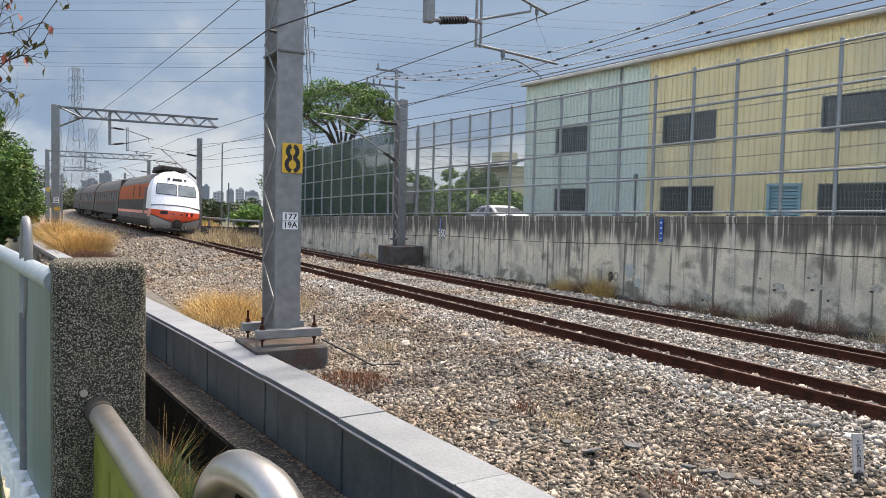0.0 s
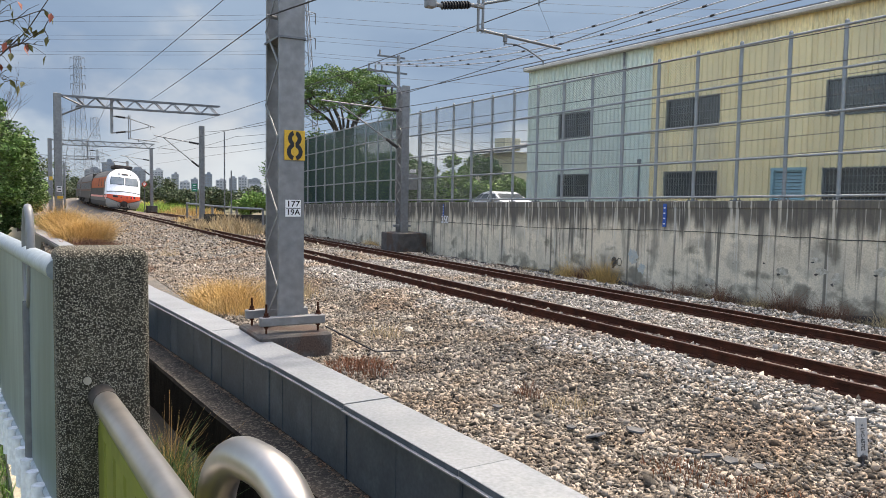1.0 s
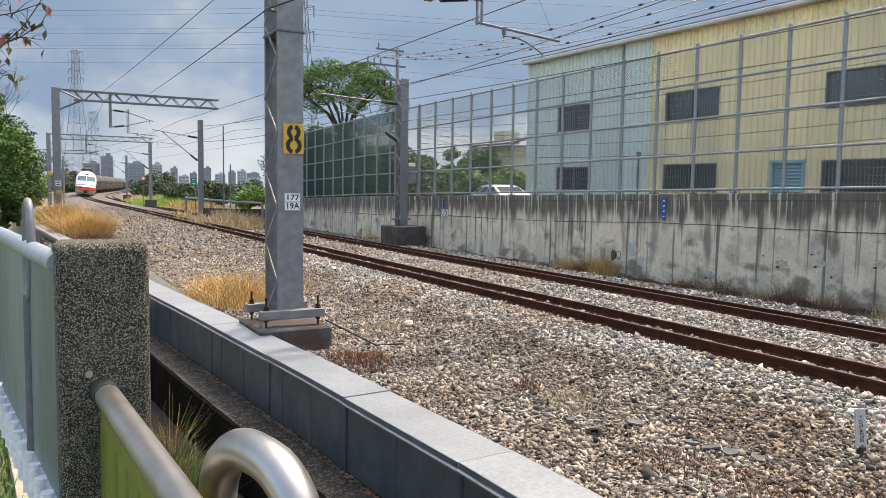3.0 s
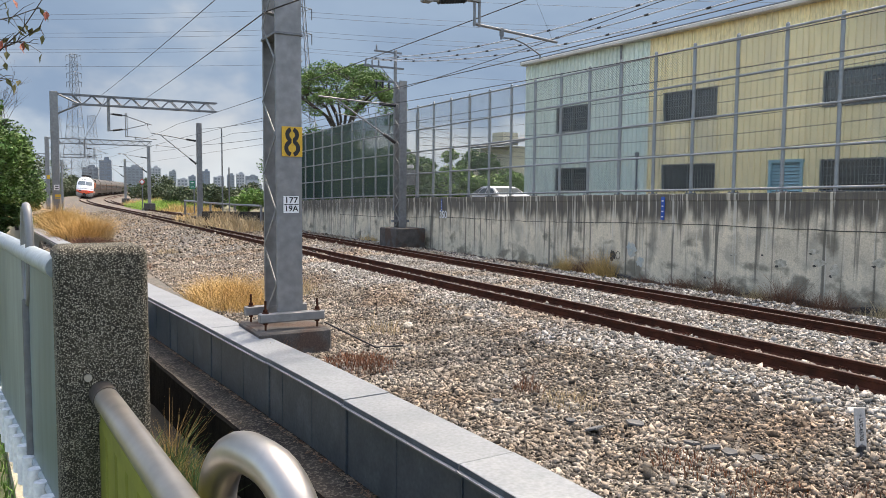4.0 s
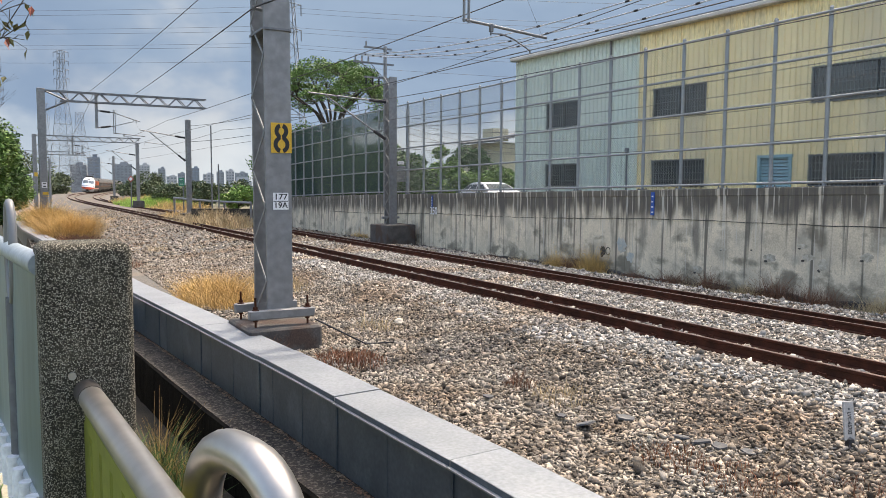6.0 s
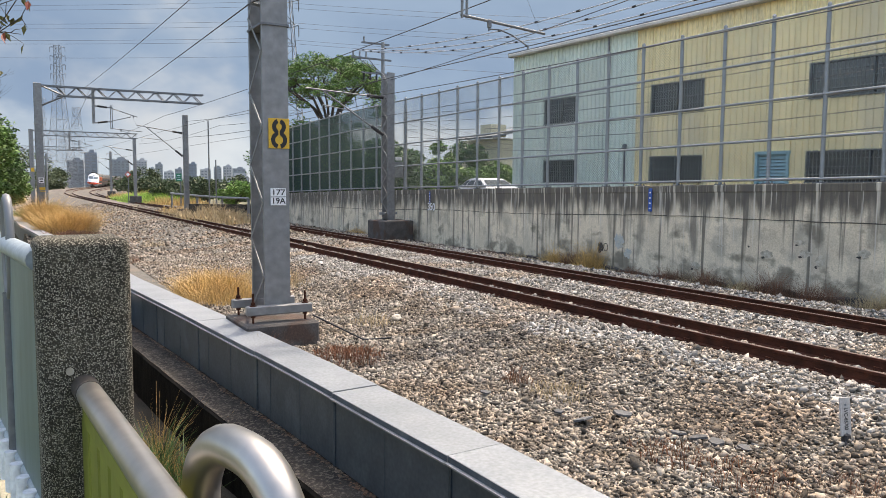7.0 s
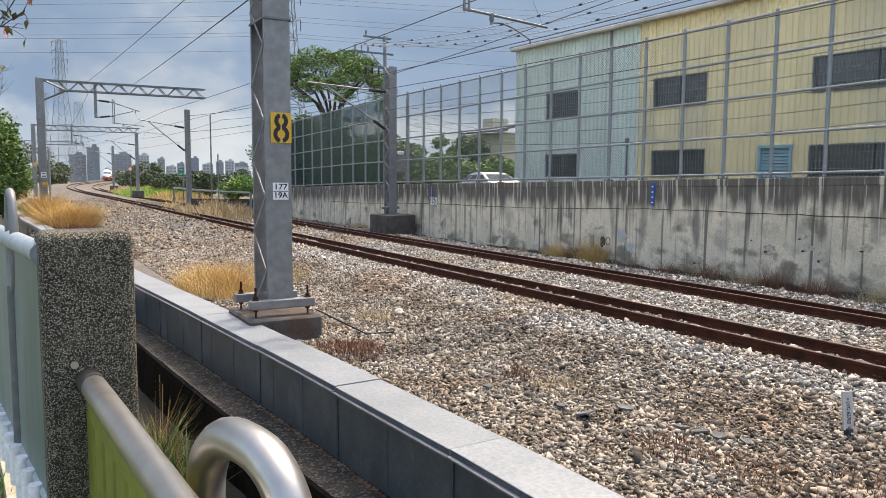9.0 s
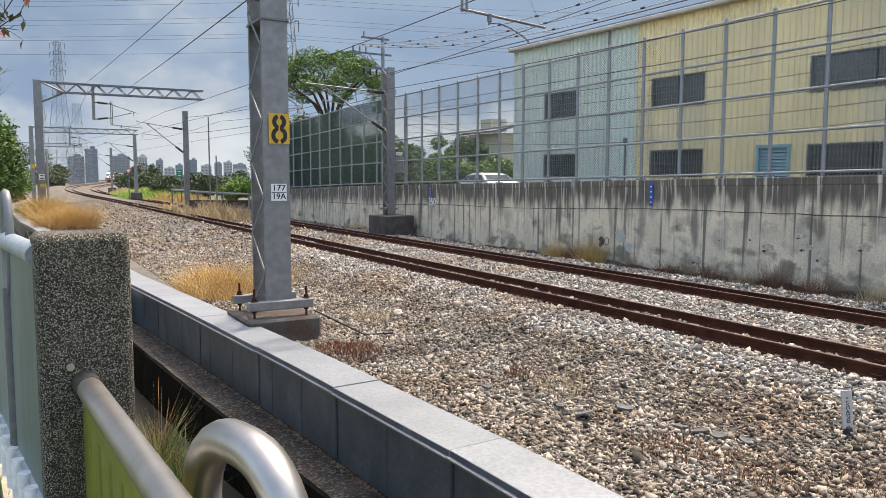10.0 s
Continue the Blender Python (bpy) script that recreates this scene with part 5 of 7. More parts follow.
def build_power_car():
    car = base("power_car", Matrix(), "push-pull power car, white and orange nose, orange and grey sides", "train car", "cars of the train")
    sh = Shape()
    zs = [0.3, 0.45, 0.6, 0.78, 0.95, 1.12, 1.31, 1.442, 1.585, 1.805, 2.025, 2.245, 2.52, 2.795, 3.07, 3.235, 3.4, 3.543, 3.675, 3.774, 3.862, 3.928, 3.972]
    us = [-1, -0.94, -0.85, -0.7, -0.5, -0.25, 0, 0.25, 0.5, 0.7, 0.85, 0.94, 1]
    back = [17.0, 12.0, 8.0, 4.0, 2.9, 1.9, 1.3]
    n = 2 * len(back) + len(us)
    for z in zs:
        w = half_width(z)
        yf = skin(1, z).y
        row = [(-w, max(y, yf + 0.02 * (len(back) - i)), z) for i, y in enumerate(back)]
        row += [tuple(skin(u, z)) for u in us]
        row += [(w, y, zz) for _, y, zz in reversed(row[:len(back)])]
        sh.v += row
    nb = len(back)
    for i in range(len(zs) - 1):
        zc = (zs[i] + zs[i + 1]) / 2
        for j in range(n - 1):
            k = j if j < nb else (n - 2 - j if j >= n - 1 - nb else 99)
            if k == 99:
                slot = 2 if zc < 1.5 else 1
            elif k >= nb - 3 + (1 if zc < 1.5 else 0):
                slot = 4 if zc < 0.9 else (2 if zc < 1.5 else 1)
            else:
                slot = 6 if zc < 0.8 else 4 if zc < 1.12 else 2 if zc < 1.22 else 0 if zc < 2.0 else 3 if zc < 3.05 else 4 if zc < 3.4 else 5
            if zc > 3.5 and k < nb - 2:
                slot = 5
            sh.f.append((i * n + j, i * n + j + 1, i * n + n + j + 1, i * n + n + j))
            sh.s.append(slot)
    sh.add([(sx * 1.4, 17.0, z) for z in (0.3, 3.6) for sx in (-1, 1)], [(0, 1, 3, 2)], 0)
    sh.part("body", [CAR_GREY, NOSE_WHITE, NOSE_RED, SHADED_ORANGE, SILVER, CAR_ROOF, UNDER], car, smooth=False)
    for sgn in (-1, 1):
        for name, mat, ua, ub, za, zb, out, lab in (("windscreen_frame", BLACK, 0.035, 0.84, 2.38, 3.08, 0.012, ""), ("windscreen", SKY_SCREEN, 0.06, 0.81, 2.42, 3.04, 0.022, "windscreen pane, greyed as if reflecting the sky"),
                                               ("tail_lamp_housing", BLACK, 0.38, 0.66, 1.20, 1.38, 0.015, ""), ("marker_lamp", GLASS_DARK, 0.13, 0.20, 1.2, 1.29, 0.015, "")):
            p = Shape()
            nu, nz = 6, 4
            for i in range(nu + 1):
                for j in range(nz + 1):
                    p.v.append(tuple(skin(sgn * (ua + (ub - ua) * i / nu), za + (zb - za) * j / nz, out)))
            for i in range(nu):
                for j in range(nz):
                    a = i * (nz + 1) + j
                    p.f.append((a, a + 1, a + nz + 2, a + nz + 1) if sgn < 0 else (a + nz + 1, a + nz + 2, a + 1, a))
                    p.s.append(0)
            p.part(name, mat, car, lab)
        lamp = Shape()
        c = skin(sgn * 0.50, 1.27, 0.02)
        lamp.tube([c + Vector((0, 0.02, 0)), c - Vector((0, 0.02, 0))], 0.065, 10)
        lamp.part("tail_lamp", LAMP_RED if sgn > 0 else GLASS_DARK, car, "lit red tail lamp" if sgn > 0 else "unlit tail lamp")
        horn = Shape()
        c = skin(sgn * 0.42, 3.40, 0.05)
        horn.box(tuple(c), (0.14, 0.2, 0.1), bevel=0.02)
        horn.part("horn", BLACK, car)
        door = Shape()
        door.box((sgn * 1.432, 3.6, 1.9), (0.02, 0.7, 1.9), bevel=0.008)
        door.part("cab_door", SILVER, car)
        dw = Shape()
        dw.box((sgn * 1.442, 3.6, 2.3), (0.012, 0.46, 0.55))
        dw.part("door_window", CAR_GLASS, car)
        for y in (6.2, 9.0):
            g_ = Shape()
            g_.box((sgn * 1.435, y, 2.55), (0.02, 0.28, 0.75))
            g_.part("louvre", UNDER, car)
    def apron_top(u):
        return 0.70 + 0.42 * abs(u) ** 1.25

    apron = Shape()
    for i in range(21):
        u = -1 + i * 0.1
        for j in range(5):
            apron.v.append(tuple(skin(u, 0.30 + (apron_top(u) - 0.30) * j / 4, 0.035)))
    apron.f = [(5 * i + j, 5 * i + j + 1, 5 * i + j + 6, 5 * i + j + 5) for i in range(20) for j in range(4)]
    apron.s = [0] * len(apron.f)
    apron.part("nose_apron", APRON, car, "light grey apron under the orange band")
    lower = Shape()
    for i in range(21):
        u = -1 + i * 0.1
        for dz in (-0.025, 0.025):
            lower.v.append(tuple(skin(u, apron_top(u) + dz, 0.042)))
    lower.f = [(2 * i, 2 * i + 1, 2 * i + 3, 2 * i + 2) for i in range(20)]
    lower.s = [0] * 20
    lower.part("nose_line", UNDER, car, "thin dark curved line under the orange band")
    stripe = Shape()
    for i in range(21):
        u = -1 + i * 0.1
        zc = 1.66 + 0.12 * (1 - u * u)
        for dz in (-0.03, 0.03):
            stripe.v.append(tuple(skin(u, zc + dz, 0.012)))
    stripe.f = [(2 * i, 2 * i + 1, 2 * i + 3, 2 * i + 2) for i in range(20)]
    stripe.s = [0] * 20
    stripe.part("nose_line", CAR_GREY, car, "thin grey curved line on the nose")
    top_lamp = Shape()
    c = skin(0, 3.38, 0.03)
    top_lamp.box(tuple(c), (0.56, 0.10, 0.17), bevel=0.03)
    top_lamp.part("headlamp_case", SILVER, car)
    coup = Shape()
    coup.box((0, -0.06, 0.62), (0.55, 0.35, 0.34), bevel=0.05)
    coup.tube([(0, 0.1, 0.66), (0, -0.30, 0.66)], 0.27, 14)
    coup.box((0, -0.42, 0.62), (0.26, 0.16, 0.30), bevel=0.03)
    coup.part("coupler", UNDER, car, "black coupler")
    for sx in (-0.5, 0.5):
        h = Shape()
        h.tube([(sx, -0.05, 0.55), (sx * 0.95, -0.30, 0.38), (sx * 0.7, -0.26, 0.30), (sx * 0.45, -0.2, 0.45)], 0.045, 7)
        h.part("air_hose", BLACK, car)
    st = Shape()
    st.box((0, 0.55, 0.22), (2.3, 0.5, 0.14), bevel=0.02)
    st.part("pilot", UNDER, car)
    eq = Shape()
    eq.box((0, 4.3, 4.12), (1.6, 3.2, 0.30), bevel=0.06)
    eq.box((0, 6.8, 4.05), (1.2, 1.4, 0.2), bevel=0.04)
    eq.part("roof_equipment", UNDER, car, "black roof equipment box")
    pan = Shape()
    for sx in (-0.55, 0.55):
        pan.tube([(sx, 6.6, 4.1), (sx, 5.0, 4.42), (sx * 1.1, 6.2, 4.72)], 0.025, 5)
    pan.tube([(-0.8, 6.2, 4.72), (0.8, 6.2, 4.72)], 0.03, 6)
    pan.part("pantograph", UNDER, car)
    for y in (3.4, 13.6):
        bogie = Shape()
        bogie.box((0, y, 0.42), (2.0, 3.0, 0.3), bevel=0.05)
        bogie = bogie.part("bogie", UNDER, car)
        for dy in (-1.05, 1.05):
            for sx in (-0.565, 0.565):
                w = Shape()
                w.tube([(sx - 0.06, y + dy, 0.43), (sx + 0.06, y + dy, 0.43)], 0.43, 18)
                w.part("wheel", RUST, bogie)
    return car


def build_coach():
    car = base("coach", Matrix(), "orange and grey passenger coach with dark windows", "train car", "cars of the train")
    L = 19.6
    zs = [0.82, 0.9, 1.0, 1.475, 1.662, 2.74, 3.07, 3.4, 3.675, 3.862, 3.972]
    sh = Shape()
    for y in (0.25, L):
        for z in zs:
            sh.v.append((-half_width(z), y, z))
        for z in reversed(zs):
            sh.v.append((half_width(z), y, z))
    n = 2 * len(zs)
    for j in range(n - 1):
        zc = (sh.v[j][2] + sh.v[j + 1][2]) / 2
        sh.f.append((j, j + 1, n + j + 1, n + j))
        sh.s.append(0 if zc < 1.0 else 2 if zc < 1.45 else 2 if zc < 1.66 else 3 if zc < 2.75 else 1 if zc < 3.05 else 4)
    sh.f += [tuple(range(n - 1, -1, -1)), tuple(range(n, 2 * n))]
    sh.s += [0, 0]
    sh.part("body", [CAR_GREY, SILVER, CAR_GREY, SHADED_COACH_BAND, CAR_ROOF], car)
    for sgn in (-1, 1):
        for i in range(9):
            w = Shape()
            w.box((sgn * 1.432, 2.6 + i * 1.8, 2.22), (0.02, 1.3, 0.8), bevel=0.008)
            w.part("window", CAR_GLASS, car)
        for y in (1.1, L - 0.9):
            d = Shape()
            d.box((sgn * 1.432, y, 1.95), (0.02, 0.75, 1.9), bevel=0.008)
            d.part("door", SILVER, car)
    for y in (3.2, L - 3.0):
        b = Shape()
        b.box((0, y, 0.42), (2.0, 2.8, 0.36), bevel=0.05)
        for dy in (-1.05, 1.05):
            for sx in (-0.565, 0.565):
                b.tube([(sx - 0.06, y + dy, 0.43), (sx + 0.06, y + dy, 0.43)], 0.43, 14)
        b.part("bogie", UNDER, car)
    u = Shape()
    u.box((0, L / 2, 0.58), (2.3, 7.5, 0.5), bevel=0.05)
    u.part("underfloor_box", UNDER, car)
    g_ = Shape()
    g_.box((0, 0.1, 2.0), (1.1, 0.5, 2.4), bevel=0.05)
    g_.part("gangway", UNDER, car)
    return car


power_car = build_power_car()
first_coach = build_coach()
coaches = [first_coach] + [copy_thing(first_coach, Matrix()) for _ in range(7)]


def car_pose(s, length):
    """Stands the car on the rails by its two bogies."""
    mid = RAIL_APART / 2
    p, q = on_line(s + 3.3, mid, -CANT * mid), on_line(s + length - 3.3, mid, -CANT * mid)
    d = (q - p).normalized()
    h = math.atan2(-d.x, d.y)
    o = p - d * 3.3
    return Matrix.Translation(o) @ Matrix.Rotation(h, 4, "Z") @ Matrix.Rotation(CANT * 0.95, 4, "Y")


TRAIN_T = [0, 0.5, 1, 1.5, 2, 2.5, 3.1, 3.8, 4.5, 5.0, 5.5, 6.2, 7, 7.5, 8, 8.5, 9, 9.5, 10]


def train_s(t):
    return 48.0 + 26.9 * t


def motions():
    walk(power_car, [(t, car_pose(train_s(t), 17.0)) for t in TRAIN_T])
    for i, c in enumerate(coaches):
        walk(c, [(t, car_pose(train_s(t) + 17.0 + 19.8 * i, 19.6)) for t in TRAIN_T])

# ---- plants ----
LEAF = leafy("tree_leaf", (0.085, 0.165, 0.04), (0.13, 0.20, 0.05), 0.5)
LEAF_DARK = leafy("dark_leaf", (0.05, 0.105, 0.03), (0.08, 0.14, 0.04), 0.5)
LEAF_LIGHT = leafy("light_leaf", (0.15, 0.25, 0.05), (0.11, 0.19, 0.045), 0.45)
BARK = material("bark", (0.075, 0.06, 0.046), 0.9, second=(0.04, 0.033, 0.026), scale=6, grain=40, bump=0.5, stretch=(1, 1, 0.3))
DRY = leafy("dry_grass", (0.62, 0.42, 0.16), (0.44, 0.28, 0.10), 0.5)
STRAW = leafy("straw", (0.50, 0.39, 0.22), (0.40, 0.30, 0.17), 0.35)
RED_WEED = leafy("red_brown_weed", (0.20, 0.085, 0.045), (0.15, 0.095, 0.06), 0.5)
RUSSET = leafy("russet_weed", (0.25, 0.10, 0.045), (0.19, 0.09, 0.05), 0.5)
# Far foliage: a dull olive with distance haze put into the colour.
FAR_LEAF = leafy("far_leaf", (0.060, 0.085, 0.038), (0.085, 0.105, 0.05), 0.4)
FIELD = leafy("field_grass", (0.24, 0.40, 0.06), (0.34, 0.44, 0.09), 0.3)


def leaf_cloud(centres, radii, per, size, seed, flat=0.75):
    """Leaves strewn through clumps, denser towards each clump's skin: numpy verts and quads."""
    rng = np.random.default_rng(seed)
    c = np.repeat(np.array(centres), per, 0)
    r = np.repeat(np.array(radii), per)
    n = len(c)
    d = rng.normal(size=(n, 3))
    d /= np.linalg.norm(d, axis=1, keepdims=True)
    p = c + d * (r * rng.uniform(0.35, 1.0, n) ** 0.6)[:, None] * [1, 1, flat]
    a, b = rng.normal(size=(n, 3)), rng.normal(size=(n, 3))
    a[:, 2] *= 0.5
    a /= np.linalg.norm(a, axis=1, keepdims=True)
    b -= a * (a * b).sum(1, keepdims=True)
    b /= np.linalg.norm(b, axis=1, keepdims=True)
    s = size * rng.uniform(0.6, 1.4, n)[:, None]
    v = np.stack([p - a * s, p - b * s * 0.45, p + a * s, p + b * s * 0.45], 1).reshape(-1, 3)
    f = np.arange(4 * n).reshape(-1, 4)
    return v, f


def quad_mesh(name, v, f, mat):
    me = bpy.data.meshes.new(name)
    me.vertices.add(len(v))
    me.vertices.foreach_set("co", np.asarray(v, float).ravel())
    me.loops.add(f.size)
    me.loops.foreach_set("vertex_index", f.ravel())
    me.polygons.add(len(f))
    me.polygons.foreach_set("loop_start", np.arange(len(f)) * f.shape[1])
    me.polygons.foreach_set("loop_total", np.full(len(f), f.shape[1]))
    me.update(calc_edges=True)
    me.materials.append(mat)
    return me


def tree(at_, height, crown_w, crown_h, clumps, per, leaf, mat, seed, label, trunk_r=0.2, spread=1.0, clump_r=0.2):
    rng = random.Random(seed)
    root = base("tree", Matrix.Translation(at_), label, "tree", "trees")
    mid = height - crown_h / 2
    sh = Shape()
    fork = height - crown_h * 0.95
    bend = (rng.uniform(-0.2, 0.2), rng.uniform(-0.2, 0.2))
    sh.tube([(0, 0, -0.4), (bend[0] * 0.5, bend[1] * 0.5, fork * 0.5), (bend[0], bend[1], fork)], trunk_r, 9, r_end=trunk_r * 0.7)
    centres, radii = [], []
    for i in range(clumps):
        a = rng.uniform(0, 6.283)
        u = rng.uniform(-1, 1)
        k = (1 - u * u) ** 0.5 * rng.uniform(0.45, 1.0) ** 0.5
        c = (crown_w / 2 * k * math.cos(a), crown_w / 2 * k * math.sin(a), mid + crown_h / 2 * u * rng.uniform(0.6, 1))
        centres.append(c)
        radii.append(crown_w * clump_r * rng.uniform(0.55, 1.15))
        if i % 3 == 0:
            q = Vector(c)
            s = Vector((bend[0], bend[1], fork))
            m1 = s.lerp(q, 0.5) + Vector((rng.uniform(-.2, .2), rng.uniform(-.2, .2), rng.uniform(0.0, 0.35)))
            sh.tube([s, m1, q], trunk_r * 0.42, 6, r_end=trunk_r * 0.08)
            for _ in range(2):
                e = q + Vector((rng.uniform(-1, 1), rng.uniform(-1, 1), rng.uniform(-0.3, 0.8))) * crown_w * 0.12
                sh.tube([m1, q.lerp(e, 0.4), e], trunk_r * 0.18, 5, r_end=trunk_r * 0.04)
    sh.part("trunk", BARK, root)
    v, f = leaf_cloud(centres, radii, per, leaf, seed)
    ob = new("crown", quad_mesh("crown", v, f, mat))
    ob.parent = root
    return root




def umbrella_tree(at_, fork, top, half_w, clumps, per, leaf, mat, seed, label):
    """A broad flat-topped tree: limbs fan out from a low fork to many small flat clumps that leave gaps of sky."""
    ur = random.Random(seed)
    root = base("tree", Matrix.Translation(at_), label, "tree", "trees")
    wood = Shape()
    wood.tube([(0, 0, -0.4), (0.12, 0.05, fork * 0.5), (0, 0, fork)], 0.26, 10, r_end=0.2)
    limbs = []
    for i in range(11):
        a = 2 * math.pi * i / 11 + ur.uniform(-0.25, 0.25)
        reach = half_w * ur.uniform(0.45, 0.8)
        q = Vector((reach * math.cos(a), reach * math.sin(a), fork + (top - fork) * ur.uniform(0.45, 0.7)))
        mid_ = Vector((q.x * 0.42, q.y * 0.42, fork + (q.z - fork) * 0.62))
        wood.tube([(0, 0, fork - 0.1), mid_, q], 0.11, 7, r_end=0.045)
        limbs += [mid_, q]
    centres, radii = [], []
    for i in range(clumps):
        a, k = ur.uniform(0, 6.283), ur.uniform(0.02, 1.0) ** 0.55
        dome = (1 - k ** 2.2) ** 0.5
        z = fork + (top - fork) * (0.42 + 0.58 * dome * ur.uniform(0.62, 1.0)) - 0.3
        if i % 5 == 0:
            z -= ur.uniform(0.4, 2.0)
        c = Vector((half_w * k * math.cos(a), half_w * k * math.sin(a), z))
        s_ = min(limbs, key=lambda p: (p - c).length)
        wood.tube([s_, s_.lerp(c, 0.5) + Vector((ur.uniform(-.15, .15), ur.uniform(-.15, .15), ur.uniform(0, .2))), c], 0.03, 5, r_end=0.008)
        centres.append(tuple(c))
        radii.append(ur.uniform(0.32, 0.78))
    wood.part("trunk", BARK, root)
    v, f = leaf_cloud(centres, radii, per, leaf, seed, 0.5)
    ob = new("crown", quad_mesh("crown", v, f, mat))
    ob.parent = root
    return root


umbrella_tree((-6.3, 48, 0.4), 4.4, 9.6, 3.75, 135, 260, 0.062, LEAF, 11, "broad green tree with open lower limbs behind the fence")
tree((-8.6, 52, 0.4), 5.6, 4.6, 3.9, 36, 260, 0.11, LEAF_DARK, 12, "dense dark green tree behind the fence", 0.2)
for i, (x, y, h, w, m) in enumerate(((-8.0, 57, 6.4, 6.0, LEAF_DARK), (-12.0, 66, 6.2, 6.5, LEAF_DARK), (-2.6, 50, 4.4, 3.2, LEAF_DARK), (0.2, 49, 4.0, 3.4, LEAF), (2.6, 51, 4.1, 3.2, LEAF_DARK), (4.4, 52, 3.0, 3.0, LEAF), (5.0, 46, 2.5, 2.8, LEAF_LIGHT),
                                     (0.9, 44, 2.9, 3.0, LEAF_LIGHT), (3.2, 44, 2.9, 3.0, LEAF_LIGHT), (-11.5, 60, 4.6, 4.6, LEAF_DARK), (-3.6, 62, 4.4, 5, LEAF_DARK))):
    tree((x, y, 0.3), h, w, h * 0.92, 30, 240, 0.10, m, 30 + i, "leafy green shrub behind the fence", 0.09, clump_r=0.2)
for i, (dy, h) in enumerate(((0.5, 3.0), (3.0, 3.6), (5.5, 3.2), (8.0, 3.8), (10.5, 3.4))):
    tree(tuple(far_wall @ Vector((2.6, dy, 0.4))), h, 3.4, h * 0.95, 30, 260, 0.09, LEAF_DARK, 140 + i, "dense dark green shrub behind the green fence", 0.08, clump_r=0.2)
# left bank
for i, (x, y, z, h, w, m) in enumerate(((-22.0, 36, -1, 7.0, 4.0, LEAF), (-25.2, 42, -1, 7.0, 4.8, LEAF_DARK), (-28.4, 47, -1, 6.4, 5.0, LEAF), (-20.6, 30, -1, 3.9, 3.4, LEAF_LIGHT), (-22.6, 38.5, -1, 3.2, 2.2, LEAF_DARK), (-20.3, 33.0, -1, 2.4, 1.7, LEAF_DARK),
                                        (-32.0, 57, -1, 4.6, 4.0, LEAF), (-27.0, 36, -1, 7.5, 5.0, LEAF_DARK))):
    tree((x, y, z), h, w, h * 0.85, 44, 300, 0.10, m, 60 + i, "leafy green tree on the bank beside the line", 0.14, clump_r=0.18)
tree((-17.6, 24.5, -0.6), 3.6, 2.0, 3.0, 20, 150, 0.09, LEAF_LIGHT, 75, "yellow-green shrub by the railing", 0.05)
# distant greenery beyond the tracks
for i, (x, y, h, w, m) in enumerate(((-29.5, 86, 2.4, 4, LEAF), (-27.0, 90, 2.9, 4, LEAF_DARK), (-24.5, 84, 2.5, 4, LEAF), (-22.5, 88, 2.9, 4, LEAF_DARK), (-20.4, 80, 2.2, 4, LEAF_LIGHT),
                                     (-32, 92, 2.0, 3, LEAF), (-52, 150, 2.8, 8, LEAF_DARK), (-66, 170, 3.4, 9, LEAF_DARK), (-77, 205, 6, 9, LEAF_DARK), (-99, 190, 10, 12, LEAF_DARK),
                                     (-106, 185, 11, 13, LEAF_DARK), (-100, 202, 6, 9, LEAF), (-34, 130, 2.5, 7, LEAF), (-26, 125, 2.6, 7, LEAF_DARK), (-45, 160, 2.6, 8, LEAF))):
    tree((x, y, -0.6), h, w, h * 0.9, 26, 130, 0.16 if y < 100 else 0.3, LEAF_LIGHT if m is LEAF_LIGHT else FAR_LEAF, 90 + i, "distant green trees beyond the line", 0.12, clump_r=0.2)


def bare_tree(at_, height, seed, label, r=0.1):
    rng = random.Random(seed)
    root = base("tree", Matrix.Translation(at_), label, "tree", "trees")
    sh = Shape()

    def grow(p, d, length, rad, depth):
        q = p + d * length
        sh.tube([p, p.lerp(q, 0.5) + Vector((rng.uniform(-1, 1), rng.uniform(-1, 1), 0)) * length * 0.06, q], rad, 5 if depth > 1 else 4, r_end=rad * 0.6)
        if depth == 0:
            return
        for _ in range(3 if depth > 1 else 4):
            e = (d + Vector((rng.uniform(-0.8, 0.8), rng.uniform(-0.8, 0.8), rng.uniform(-0.15, 0.6)))).normalized()
            grow(p.lerp(q, rng.uniform(0.55, 1.0)), e, length * rng.uniform(0.55, 0.8), rad * 0.55, depth - 1)

    grow(Vector((0, 0, 0)), Vector((0.02, 0, 1)), height * 0.36, r, 5)
    sh.part("crown", BARK, root)
    return root


bare_tree((-24.3, 40, -0.6), 9.6, 4, "bare grey twiggy tree on the bank", 0.10)


